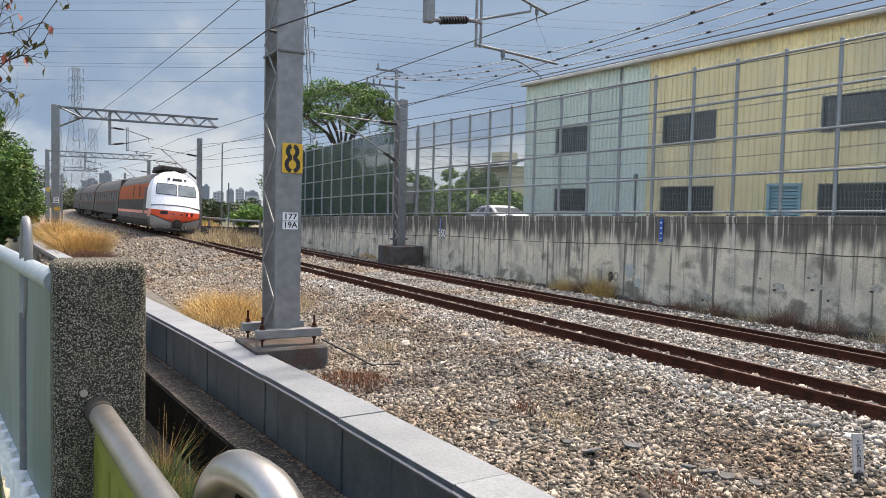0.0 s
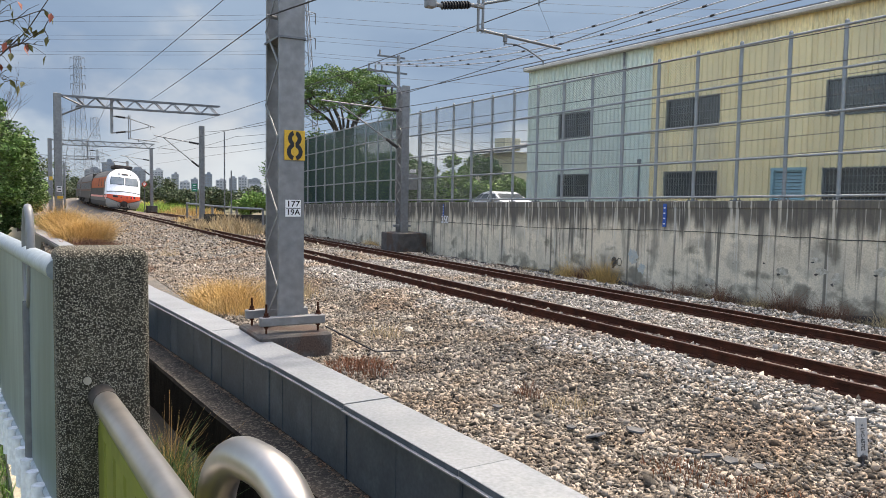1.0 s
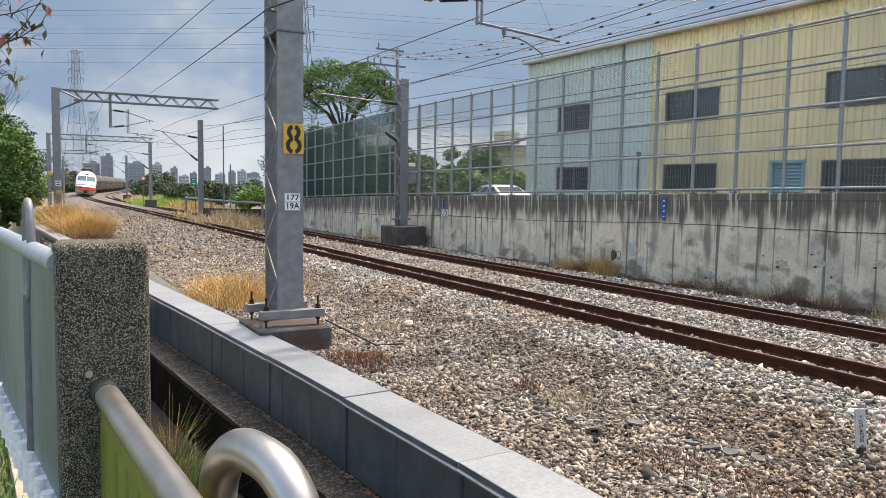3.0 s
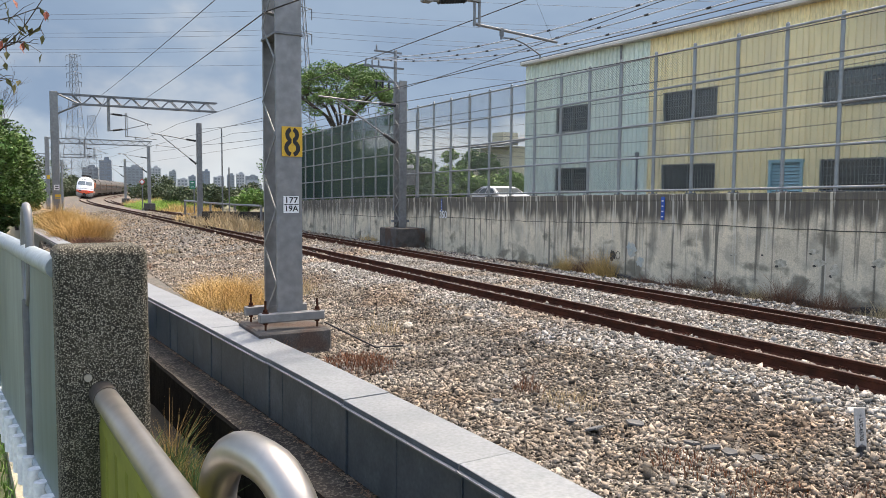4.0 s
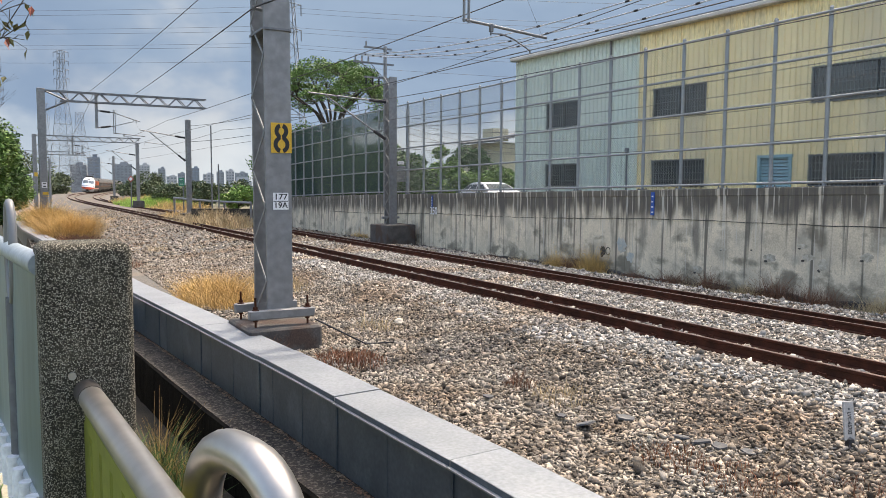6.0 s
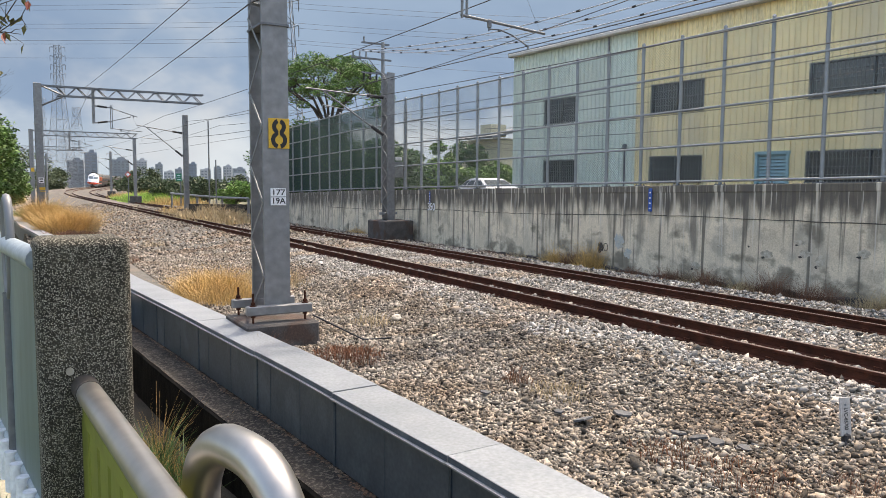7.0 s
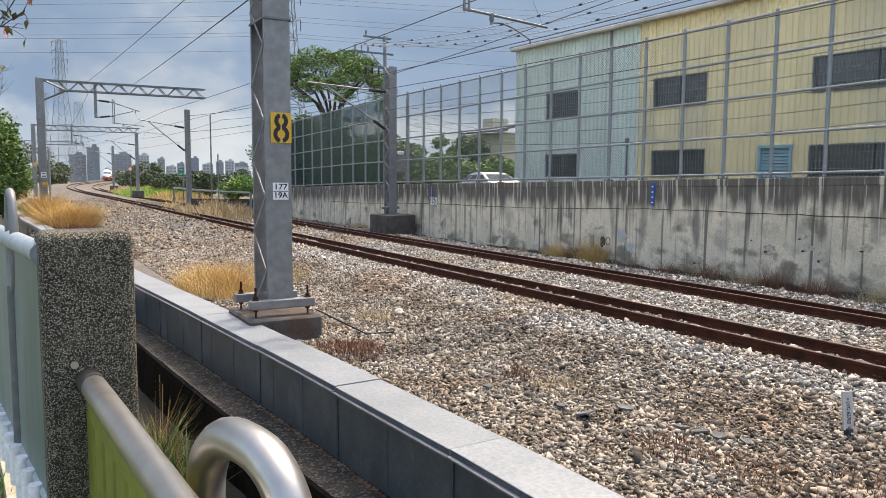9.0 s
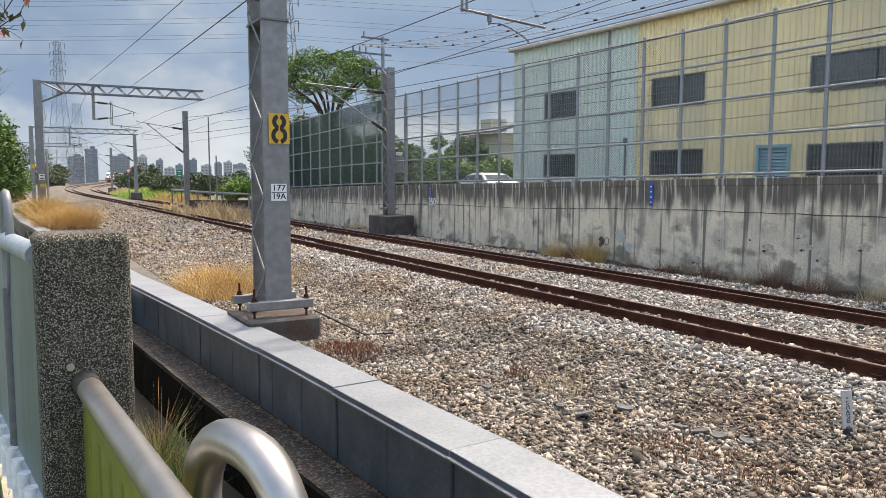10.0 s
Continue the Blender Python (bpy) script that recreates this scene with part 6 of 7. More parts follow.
# overhanging branch with a few turning leaves
def build_branch():
    root = base("tree", Matrix.Translation((-3.68, 6.0, 2.50)), "nearly bare tree over the verge with green and red leaves", "tree")
    stem = Shape()
    stem.tube([(-2.1, 0, -2.15), (-1.9, 0.05, -1.0), (-1.6, 0, -0.2), (-0.9, 0.02, -0.12), (-0.27, 0, -0.07)], 0.09, 8, r_end=0.012)
    stem.tube([(-1.6, 0, -0.2), (-1.0, 0.1, 0.15), (-0.27, 0.08, 0.25)], 0.04, 7, r_end=0.012)
    stem.part("trunk", BARK, root)
    rng = random.Random(8)
    twigs = Shape()
    tips = []

    def twig(pts, r):
        twigs.tube([Vector(p) * 0.78 for p in pts], r, 5, r_end=r * 0.35)

    main = [((-0.35, 0, -0.1), (0.15, 0.02, 0.24), (0.52, 0, 0.56), (0.9, 0, 1.1)), ((-0.35, 0.1, 0.30), (0.12, 0.1, 0.34), (0.42, 0.1, 0.46), (0.66, 0.1, 0.62)),
            ((-0.35, 0.1, 0.42), (0.1, 0, 0.62), (0.42, 0, 0.68), (0.70, 0, 0.78)), ((0.0, 0, 0.1), (0.18, -0.1, 0.48), (0.30, -0.1, 0.72), (0.36, -0.1, 1.0)),
            ((-0.1, 0, 0.3), (0.2, 0, 0.42), (0.5, 0.05, 0.45), (0.66, 0.05, 0.43)), ((0.02, 0.02, 0.2), (0.06, 0, 0.5), (0.14, 0, 0.75), (0.3, 0, 0.98)),
            ((-0.2, 0, 0.1), (0.1, 0.05, 0.16), (0.22, 0.05, 0.12), (0.26, 0.05, 0.06))]
    for k, pts in enumerate(main):
        twig(pts, 0.008 if k < 3 else 0.006)
        for _ in range(10):
            i = rng.randrange(len(pts) - 1)
            p = Vector(pts[i]).lerp(Vector(pts[i + 1]), rng.random())
            q = p + Vector((rng.uniform(0.02, 0.2), rng.uniform(-0.1, 0.1), rng.uniform(-0.12, 0.16)))
            twig((p, p.lerp(q, 0.5) + Vector((0, 0, 0.02)), q), 0.0035)
            tips.append(q)
        tips.append(Vector(pts[-1]))
        tips.append(Vector(pts[-2]))
    twigs.part("crown", BARK, root)
    red = leafy("red_leaf", (0.26, 0.055, 0.04), (0.22, 0.09, 0.045), 0.3)
    OLIVE = leafy("olive_leaf", (0.10, 0.11, 0.04), (0.14, 0.10, 0.04), 0.4)
    for i, p in enumerate(tips):
        if i % 5 in (1, 3):
            continue
        leaf = Shape()
        L, w = rng.uniform(0.06, 0.10), rng.uniform(0.014, 0.024)
        leaf.add([(0, 0, 0), (w, L * 0.4, 0.006), (0, L, -0.012), (-w, L * 0.4, 0.006), (0, L * 0.45, -0.004)], [(0, 1, 4), (1, 2, 4), (2, 3, 4), (3, 0, 4)])
        leaf.part("leaf", red if i % 4 == 0 else OLIVE, root, "red leaf" if i % 4 == 0 else "green leaf",
                  at=Matrix.Translation(p * 0.78) @ Euler((rng.uniform(-2.2, -0.6), rng.uniform(-0.6, 0.6), rng.uniform(0, 6.28))).to_matrix().to_4x4())


build_branch()


def grass(name, centre, rx, ry, h, count, mat, seed, label, lean=0.35, width=0.008, turn=LINE_TURN, flat=0.0):
    """A tuft: thin bent blades from an uneven patch of ground."""
    rng = np.random.default_rng(seed)
    a, k = rng.uniform(0, 6.283, count), rng.uniform(0, 1, count) ** 0.6
    lx, ly = rx * k * np.cos(a), ry * k * np.sin(a)
    x = lx * math.cos(turn) + ly * math.sin(turn)
    y = -lx * math.sin(turn) + ly * math.cos(turn)
    hh = h * rng.uniform(0.45, 1.0, count) * (1 - 0.45 * k ** 2)
    cell = np.sin(np.floor(lx / (rx * 0.3)) * 12.9898 + np.floor(ly / (ry * 0.3)) * 78.233 + seed) * 43758.5453
    hh = hh * (0.6 + 0.65 * (cell - np.floor(cell)))
    dx, dy = rng.normal(0, lean, count) * hh + 0.3 * lx / rx * hh, rng.normal(0, lean, count) * hh
    t = rng.uniform(0, 6.283, count)
    wx, wy = np.cos(t) * width, np.sin(t) * width
    z = np.zeros(count)
    rows = [np.stack([x - wx, y - wy, z - 0.05], -1), np.stack([x + wx, y + wy, z - 0.05], -1),
            np.stack([x + dx * 0.4 + wx * 0.8, y + dy * 0.4 + wy * 0.8, hh * 0.6], -1), np.stack([x + dx * 0.4 - wx * 0.8, y + dy * 0.4 - wy * 0.8, hh * 0.6], -1),
            np.stack([x + dx + wx * 0.2, y + dy + wy * 0.2, hh], -1), np.stack([x + dx - wx * 0.2, y + dy - wy * 0.2, hh], -1)]
    v = np.stack(rows, 1).reshape(-1, 3)
    i = 6 * np.arange(count)[:, None]
    f = np.concatenate([i + [0, 1, 2, 3], i + [3, 2, 4, 5]], 0)
    ob = new(name, quad_mesh(name, v, f, mat))
    ob.location = centre
    return tagged(ob, label, "grass", kind="stuff")


grass("dry_grass", (-15.9, 33.3, -0.72), 0.98, 1.5, 1.6, 11000, DRY, 1, "tall golden dry grass beside the duct", 0.55, 0.0045)
grass("dry_grass", (-20.2, 40.0, -0.72), 0.85, 1.8, 1.7, 7000, DRY, 2, "tall golden dry grass beside the duct", 0.55, 0.005)
grass("dry_grass", (-15.1, 33.2, -0.7), 0.45, 0.6, 1.2, 1800, STRAW, 3, "grey straw-coloured tuft of dry grass", 0.35, 0.005)
grass("red_grass", (-14.4, 30.6, -0.68), 1.2, 0.9, 0.55, 1700, RED_WEED, 4, "low red-brown dry weeds in the ballast", 0.5, 0.012)
grass("dry_grass", (-4.35, 15.4, -0.66), 0.75, 1.6, 0.66, 5200, DRY, 5, "golden dry grass at the foot of the mast", 0.6, 0.003)
grass("dry_grass", (-3.6, 17.4, -0.62), 0.7, 1.5, 0.45, 1300, STRAW, 6, "pale dry grass behind the mast", 0.35, 0.006)
for i, (x, y, rx, h, n, m) in enumerate(((-1.06, 9.9, 0.45, 0.14, 650, RUSSET), (0.99, 8.6, 0.16, 0.2, 110, RED_WEED), (1.45, 8.1, 0.32, 0.16, 160, STRAW), (2.05, 6.3, 0.30, 0.11, 190, RUSSET),
                                         (-0.9, 12.2, 0.35, 0.26, 130, STRAW), (2.5, 5.7, 0.34, 0.10, 170, RUSSET), (-2.3, 10.3, 0.3, 0.25, 220, RED_WEED), (-8.6, 21.5, 0.35, 0.3, 160, RED_WEED), (-9.8, 27, 0.4, 0.3, 160, STRAW),
                                         (3.3, 5.4, 0.4, 0.12, 220, RED_WEED))):
    grass("weeds", (x, y, -0.60), rx, rx * 1.3, h * 1.35, n, m, 20 + i, "low withered weeds among the ballast stones", 0.5, 0.004)
for i, (s, h, n, m) in enumerate(((16.5, 0.9, 520, DRY), (18.0, 0.75, 380, DRY), (17.2, 0.6, 260, RED_WEED), (13.4, 0.55, 260, RED_WEED), (12.2, 0.6, 220, RED_WEED), (10.4, 0.75, 220, RED_WEED),
                                  (9.3, 0.6, 200, RED_WEED), (14.8, 0.35, 260, RED_WEED), (19.8, 0.4, 260, STRAW), (11.2, 0.4, 240, STRAW), (32.0, 0.6, 500, DRY), (30.2, 0.5, 420, DRY), (8.0, 0.5, 240, STRAW), (21.5, 0.35, 240, RED_WEED))):
    c = at(s, WALL_L - 0.35, -0.86, WALL_TURN)
    grass("weeds", tuple(c), 0.3, 0.55, h * 1.1, n * 2, m, 50 + i, "withered brown weeds at the foot of the wall", 0.42, 0.0035, WALL_TURN)
wr = random.Random(71)
for i in range(26):
    c = at(6.5 + i * 0.95 + wr.uniform(-0.3, 0.3), WALL_L - wr.uniform(0.2, 0.5), -0.84, WALL_TURN)
    grass("weeds", tuple(c), 0.25, 0.6, wr.uniform(0.2, 0.42), 170, wr.choice((RED_WEED, RED_WEED, STRAW)), 300 + i, "withered brown weeds at the foot of the wall", 0.6, 0.0035, WALL_TURN)
for i, (x, y, rx, ry, h, n, m) in enumerate(((-12.5, 43.5, 2.0, 3.0, 1.0, 1500, STRAW), (-15.2, 48, 1.6, 3.0, 0.8, 1000, STRAW), (-16.5, 52, 2.0, 4, 0.7, 1000, DRY), (-11.2, 41, 1.4, 2, 0.8, 800, STRAW),
                                             (-33.0, 92, 5.0, 10, 1.3, 5000, FIELD), (-30.0, 84, 4.0, 8, 1.1, 3500, FIELD), (-38.0, 100, 4.0, 8, 1.2, 2500, DRY), (-26.0, 78, 3.0, 6, 0.9, 2000, DRY), (-44, 125, 4, 10, 1.2, 1800, DRY),
                                             (-58, 100, 2.5, 7, 1.5, 2000, DRY), (-24.0, 47, 1.5, 3, 1.0, 900, LEAF))):
    grass("grass", (x, y, -0.45), rx, ry, h, n, m, 80 + i, "rough grass beyond the tracks", 0.3, 0.02)
grass("ditch_weeds", tuple(at(9.4, 1.52, -1.85)), 0.20, 1.0, 0.95, 240, DRY, 95, "straw and green weeds in the ditch", 0.50, 0.003)
grass("ditch_weeds", tuple(at(9.0, 1.48, -1.85)), 0.22, 1.1, 0.75, 520, LEAF_DARK, 96, "green weeds in the ditch", 0.65, 0.005)
grass("ditch_weeds", tuple(at(3.0, 0.33, 0.42)), 0.07, 0.30, 0.30, 130, DRY, 97, "green and straw weeds growing over the kerb", 0.45, 0.003)
grass("ditch_weeds", tuple(at(3.2, 0.34, 0.42)), 0.08, 0.40, 0.26, 200, LEAF, 98, "green weeds growing over the kerb", 0.5, 0.004)
grass("verge_grass", (-2.15, 3.1, PATH_Z), 0.5, 2.2, 0.09, 4200, LEAF_LIGHT, 99, "short green grass behind the kerb", 0.5, 0.004)


# ---- wires ----
def wire_thing(name, pts, r, label, mat=WIRE, sides=4):
    return Shape().tube(pts, r, sides).thing(name, mat, label, "wire", "overhead wires")


def sag(a, b, depth, n=14):
    a, b = Vector(a), Vector(b)
    return [a.lerp(b, i / n) - Vector((0, 0, depth * 4 * (i / n) * (1 - i / n))) for i in range(n + 1)]


mid = RAIL_APART / 2
contact = [on_line(s, mid + 0.1, float(np.interp(s, [-12, 11, 20, 30, 47, 90, 140], [4.30, 4.40, 4.53, 4.68, 4.85, 5.0, 5.0]))) for s in (-12, 0, 11, 20, 30, 38, 47, 60, 75, 90, 115, 140)]
wire_thing("contact_wire", contact, 0.009, "dark contact wire over the near track")
messenger = sag(on_line(-36, mid, 5.6), on_line(11, mid, 5.45), 0.05) + sag(on_line(11, mid, 5.45), on_line(47, mid, 5.68), 0.12)[1:] + sag(on_line(47, mid, 5.68), on_line(90, mid, 6.0), 0.3)[1:]
wire_thing("messenger_wire", messenger, 0.011, "dark messenger wire over the near track")
far_mid = TRACK_GAP + mid
contact2 = [on_line(s, far_mid, float(np.interp(s, [-12, 28, 50, 82, 120], [4.3, 4.35, 4.5, 4.6, 4.6]))) for s in (-12, 8, 28, 40, 50, 66, 82, 100, 120)]
wire_thing("contact_wire", contact2, 0.009, "dark contact wire over the far track")
wire_thing("messenger_wire", sag(on_line(-20, far_mid, 5.3), on_line(28, far_mid, 5.2), 0.4) + sag(on_line(28, far_mid, 5.2), on_line(50, far_mid, 5.5), 0.2)[1:] + sag(on_line(50, far_mid, 5.5), on_line(82, far_mid, 5.6), 0.25)[1:],
           0.011, "dark messenger wire over the far track")
# feeder along the near masts
FEEDER_END = Vector((3.9, 4.4, 4.54))
f0, f1 = near_m @ Vector((-0.25, 0.0, 4.38)), Vector((-16.3, 42, 6.7))
wire_thing("feeder_wire", sag(f1, f0, 0.03) + sag(f0, FEEDER_END, 0.02)[1:], 0.012, "dark feeder wire clamped to the mast")
wire_thing("feeder_wire", sag((-18.8, 42, 6.8), (1.1, 5, 5.15), 0.1), 0.011, "dark feeder wire from the portal arm")
wire_thing("feeder_wire", sag(at(47.1, 4.2, 7.0), at(90.3, 5.6, 7.0), 0.3), 0.011, "dark feeder wire between the portal arms")
wire_thing("feeder_wire", sag(at(50.4, 9.9, 5.6), mast_2_m @ Vector((0, 0, 6.0)), 0.3), 0.012, "dark wire between the far masts")
wire_thing("feeder_wire", sag(at(50.4, 9.9, 4.6), mast_2_m @ Vector((0, 0, 5.2)), 0.3), 0.012, "dark wire between the far masts")
wire_thing("feeder_wire", sag(mast_2_m @ Vector((0, 0, 5.9)), at(-6, 13.2, 7.6), 0.35), 0.012, "dark wire from the mast along the wall")
clamp = Shape()
clamp.tube([(-0.02, 0.0, 4.34), (-0.28, 0.0, 4.38)], 0.03, 6)
clamp.tube([(-0.2, 0.26, 4.10), (0.2, -0.27, 4.04)], 0.012, 5)
clamp.box((0, 0.085, 4.06), (0.40, 0.72, 0.03))
clamp.part("clamp", STEEL_DARK, mast_1)

# utility pole with cross-arms behind the second mast, and its bundle of covered cables
pole_m = frame_at(29.2, 15.55, 0.9, WALL_TURN)
pole = base("utility_pole", pole_m, "grey steel utility pole with cross-arms and cut-outs", "utility pole")
Shape().tube([(0, 0, 0), (0, 0, 6.85)], 0.09, 10, r_end=0.07).part("shaft", STEEL, pole, smooth=True)
for z, w, x in ((6.75, 1.3, -0.35), (6.1, 1.9, -0.55), (5.5, 1.2, -0.4)):
    Shape().box((x, 0, z), (w, 0.07, 0.07)).part("cross_arm", STEEL_DARK, pole)
for i, (x, z) in enumerate(((-1.4, 6.15), (-1.1, 6.15), (-0.8, 6.15), (-0.9, 6.78), (-0.9, 5.55), (-0.6, 5.55), (-0.3, 5.55))):
    s = Shape()
    insulator(s, (x, 0, z), (x, 0, z + 0.22 if i < 4 else z - 0.35), 0.045, 4)
    s.part("insulator", BLACK if i > 3 else STEEL, pole)
Shape().box((0, -0.10, 1.40), (0.20, 0.01, 0.60), bevel=0.003).part("plate", WHITE_PLATE, pole, "white notice plate")
for k in range(4):
    Shape().box((0, -0.108, 1.20 + 0.13 * k), (0.12, 0.004, 0.05)).part("notice_bar", INK, pole)
Shape().box((0, -0.10, 0.88), (0.20, 0.01, 0.34), bevel=0.003).part("plate", YELLOW, pole, "yellow warning plate")
for k in range(2):
    Shape().box((0, -0.108, 0.80 + 0.15 * k), (0.15, 0.004, 0.05)).part("notice_bar", INK, pole)
for x in (-1.2, -0.7):
    Shape().tube([(x, 0, 6.1), (x * 0.5, 0, 5.75), (0, 0, 5.45)], 0.018, 5).part("brace", STEEL_DARK, pole)
SLEEVE = material("cable_sleeve", (0.55, 0.57, 0.60), 0.4, 0.2, second=(0.42, 0.44, 0.47), scale=3, bump=0)
for i, (x, end) in enumerate(((-1.4, (9.6, 14.2, 7.4)), (-1.05, (9.9, 14.5, 7.2)), (-0.7, (10.2, 14.8, 7.05)))):
    pts = sag(pole_m @ Vector((x, 0, 6.38)), end, 0.75 + 0.06 * i, 26)
    cable = Shape().tube(pts, 0.020, 6).thing("covered_cable", SLEEVE, "pale sleeved overhead cable with dark clips", "cable", "covered cables")
    for j in range(1, 26, 2):
        c = Shape()
        p, q = Vector(pts[j]), Vector(pts[j + 1])
        d = (q - p).normalized() * 0.13
        c.tube([p - d * 0.5, p + d * 0.5], 0.032, 6)
        c.part("clip", BLACK, cable)


# ---- pylons and their lines ----
PYLON_STEEL = material("pylon_steel", (0.15, 0.16, 0.175), 0.7, 0.0, second=(0.12, 0.13, 0.14), scale=1, bump=0)


def pylon(x, y, z, height, foot, label, arms):
    root = base("pylon", Matrix.Translation((x, y, z)), label, "pylon", "pylons")
    tower, n = Shape(), 14
    r = height * 0.0015

    def half(t):
        return foot / 2 * (1 - t) ** 1.7 + foot * 0.11

    for i in range(n):
        t0, t1 = i / n, (i + 1) / n
        a, b = half(t0), half(t1)
        za, zb = height * t0, height * t1
        cs = ((-1, -1), (1, -1), (1, 1), (-1, 1))
        for k in range(4):
            (p, q), (u, v) = cs[k], cs[(k + 1) % 4]
            tower.tube([(p * a, q * a, za), (p * b, q * b, zb)], r, 4)
            tower.tube([(p * a, q * a, za), (u * b, v * b, zb)], r * 0.6, 3)
            tower.tube([(u * a, v * a, za), (p * b, q * b, zb)], r * 0.6, 3)
            tower.tube([(p * b, q * b, zb), (u * b, v * b, zb)], r * 0.6, 3)
    tower.part("tower", PYLON_STEEL, root, "grey lattice tower")
    for t in arms:
        arm = Shape()
        w = height * 0.052
        zz = height * t
        for sx in (-1, 1):
            arm.tube([(0, 0, zz + height * 0.012), (sx * w, 0, zz)], r * 0.8, 3)
            arm.tube([(0, 0, zz - height * 0.012), (sx * w, 0, zz)], r * 0.8, 3)
            arm.tube([(sx * w, 0, zz), (sx * w, 0, zz - height * 0.035)], r * 1.1, 4)
        arm.part("cross_arm", PYLON_STEEL, root)
    return root


pylon(-149, 310, -2, 58, 9.0, "tall grey lattice power pylon", (0.99, 0.93, 0.87, 0.81))
pylon(-252, 500, -2, 58, 9.5, "distant grey lattice power pylon", (0.99, 0.92, 0.85, 0.78))
pylon(-24.9, 130, -1, 52, 7.0, "tall grey lattice power pylon behind the trees", (0.98, 0.88, 0.80, 0.72, 0.64, 0.56))
pylon(-101, 220, -1, 24, 7, "small grey lattice power pylon beside the line", (0.98, 0.9, 0.8))
pylon(-107, 225, -1, 17, 7, "small grey lattice power pylon beside the line", (0.98, 0.85))
for i, (z0, z1) in enumerate(((36.5, 33.0), (35.2, 31.8), (32.0, 28.5), (31.2, 27.6), (28.8, 25.0), (28.0, 24.2), (26.0, 22.0), (25.4, 21.4), (23.0, 19.0), (39.5, 36.0))):
    wire_thing("power_line", sag((-160, 150, z0 + 4), (-27, 130, z0), 1.0) + sag((-27, 130, z0), (150, 112, z1), 3.0)[1:], 0.02, "thin grey high-voltage line across the sky")

# ---- distant town ----
# Distance haze is mixed into these colours: windows stay close to the walls.
TOWN_A = material("town_grey", (0.25, 0.27, 0.29), 0.8, second=(0.21, 0.23, 0.25), scale=0.05, grain=0.5, bump=0)
TOWN_B = material("town_pale", (0.40, 0.41, 0.42), 0.8, second=(0.34, 0.35, 0.36), scale=0.05, grain=0.5, bump=0)
TOWN_C = material("town_dark_glass", (0.19, 0.22, 0.26), 0.4, second=(0.16, 0.19, 0.23), scale=0.05, grain=0.5, bump=0)
TOWN_WIN = material("town_window", (0.20, 0.22, 0.24), 0.4, bump=0)


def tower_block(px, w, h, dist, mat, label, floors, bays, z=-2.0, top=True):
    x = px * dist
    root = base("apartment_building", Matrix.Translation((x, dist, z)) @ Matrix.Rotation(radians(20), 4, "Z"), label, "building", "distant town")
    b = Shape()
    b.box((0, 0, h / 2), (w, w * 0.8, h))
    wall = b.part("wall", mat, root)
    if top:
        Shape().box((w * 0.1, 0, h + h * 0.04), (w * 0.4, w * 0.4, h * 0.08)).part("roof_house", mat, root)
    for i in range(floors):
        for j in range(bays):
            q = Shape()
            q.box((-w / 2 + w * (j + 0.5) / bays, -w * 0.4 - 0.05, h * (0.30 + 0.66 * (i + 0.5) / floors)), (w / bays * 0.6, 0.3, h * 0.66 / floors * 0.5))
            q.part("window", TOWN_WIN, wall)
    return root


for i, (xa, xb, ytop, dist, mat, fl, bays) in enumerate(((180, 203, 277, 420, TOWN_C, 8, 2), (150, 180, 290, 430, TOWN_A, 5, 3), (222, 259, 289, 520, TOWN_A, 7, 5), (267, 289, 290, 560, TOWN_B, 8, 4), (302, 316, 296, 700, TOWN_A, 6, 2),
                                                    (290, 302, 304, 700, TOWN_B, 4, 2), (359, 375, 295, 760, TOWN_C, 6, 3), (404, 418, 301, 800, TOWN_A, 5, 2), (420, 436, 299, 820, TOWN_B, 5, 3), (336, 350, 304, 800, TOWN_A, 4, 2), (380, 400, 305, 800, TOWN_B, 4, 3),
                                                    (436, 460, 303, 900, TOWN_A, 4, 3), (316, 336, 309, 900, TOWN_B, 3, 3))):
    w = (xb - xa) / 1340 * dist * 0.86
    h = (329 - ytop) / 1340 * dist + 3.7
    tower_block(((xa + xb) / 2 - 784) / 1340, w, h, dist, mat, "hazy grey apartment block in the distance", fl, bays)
# white house by the pylon
house = base("house", Matrix.Translation((-31.5, 125, -0.5)) @ Matrix.Rotation(radians(12), 4, "Z"), "small white house with a flat roof", "house")
hw = Shape().box((0, 0, 1.6), (3.6, 3.4, 3.2)).part("wall", TOWN_B, house)
Shape().box((0.4, 0, 3.5), (2.0, 2.4, 0.8)).part("roof_house", TOWN_B, house)
for x in (-1.0, 0.1, 1.1):
    Shape().box((x, -1.72, 1.9), (0.55, 0.08, 0.8)).part("window", TOWN_WIN, house)
# cream house behind the fence with a lean-to roof
CREAM = material("cream_render", (0.60, 0.54, 0.36), 0.8, second=(0.52, 0.47, 0.32), scale=1, grain=10)
ch = base("house", Matrix.Translation((5.3, 60.0, 0.4)) @ Matrix.Rotation(radians(30), 4, "Z"), "cream rendered house with a lean-to roof", "house")
Shape().box((1.2, 0, 2.4), (6.0, 5.0, 4.8)).part("wall", CREAM, ch)
Shape().box((0.2, -1.0, 5.3), (4.2, 5.0, 0.14), Matrix.Rotation(radians(-12), 4, "Y")).part("roof", STEEL_DARK, ch)
Shape().box((-1.3, -1.2, 5.4), (1.4, 1.4, 0.9)).part("parapet", CREAM, ch)
Shape().box((0.2, -2.53, 3.2), (0.5, 0.08, 1.2)).part("window", TOWN_WIN, ch)


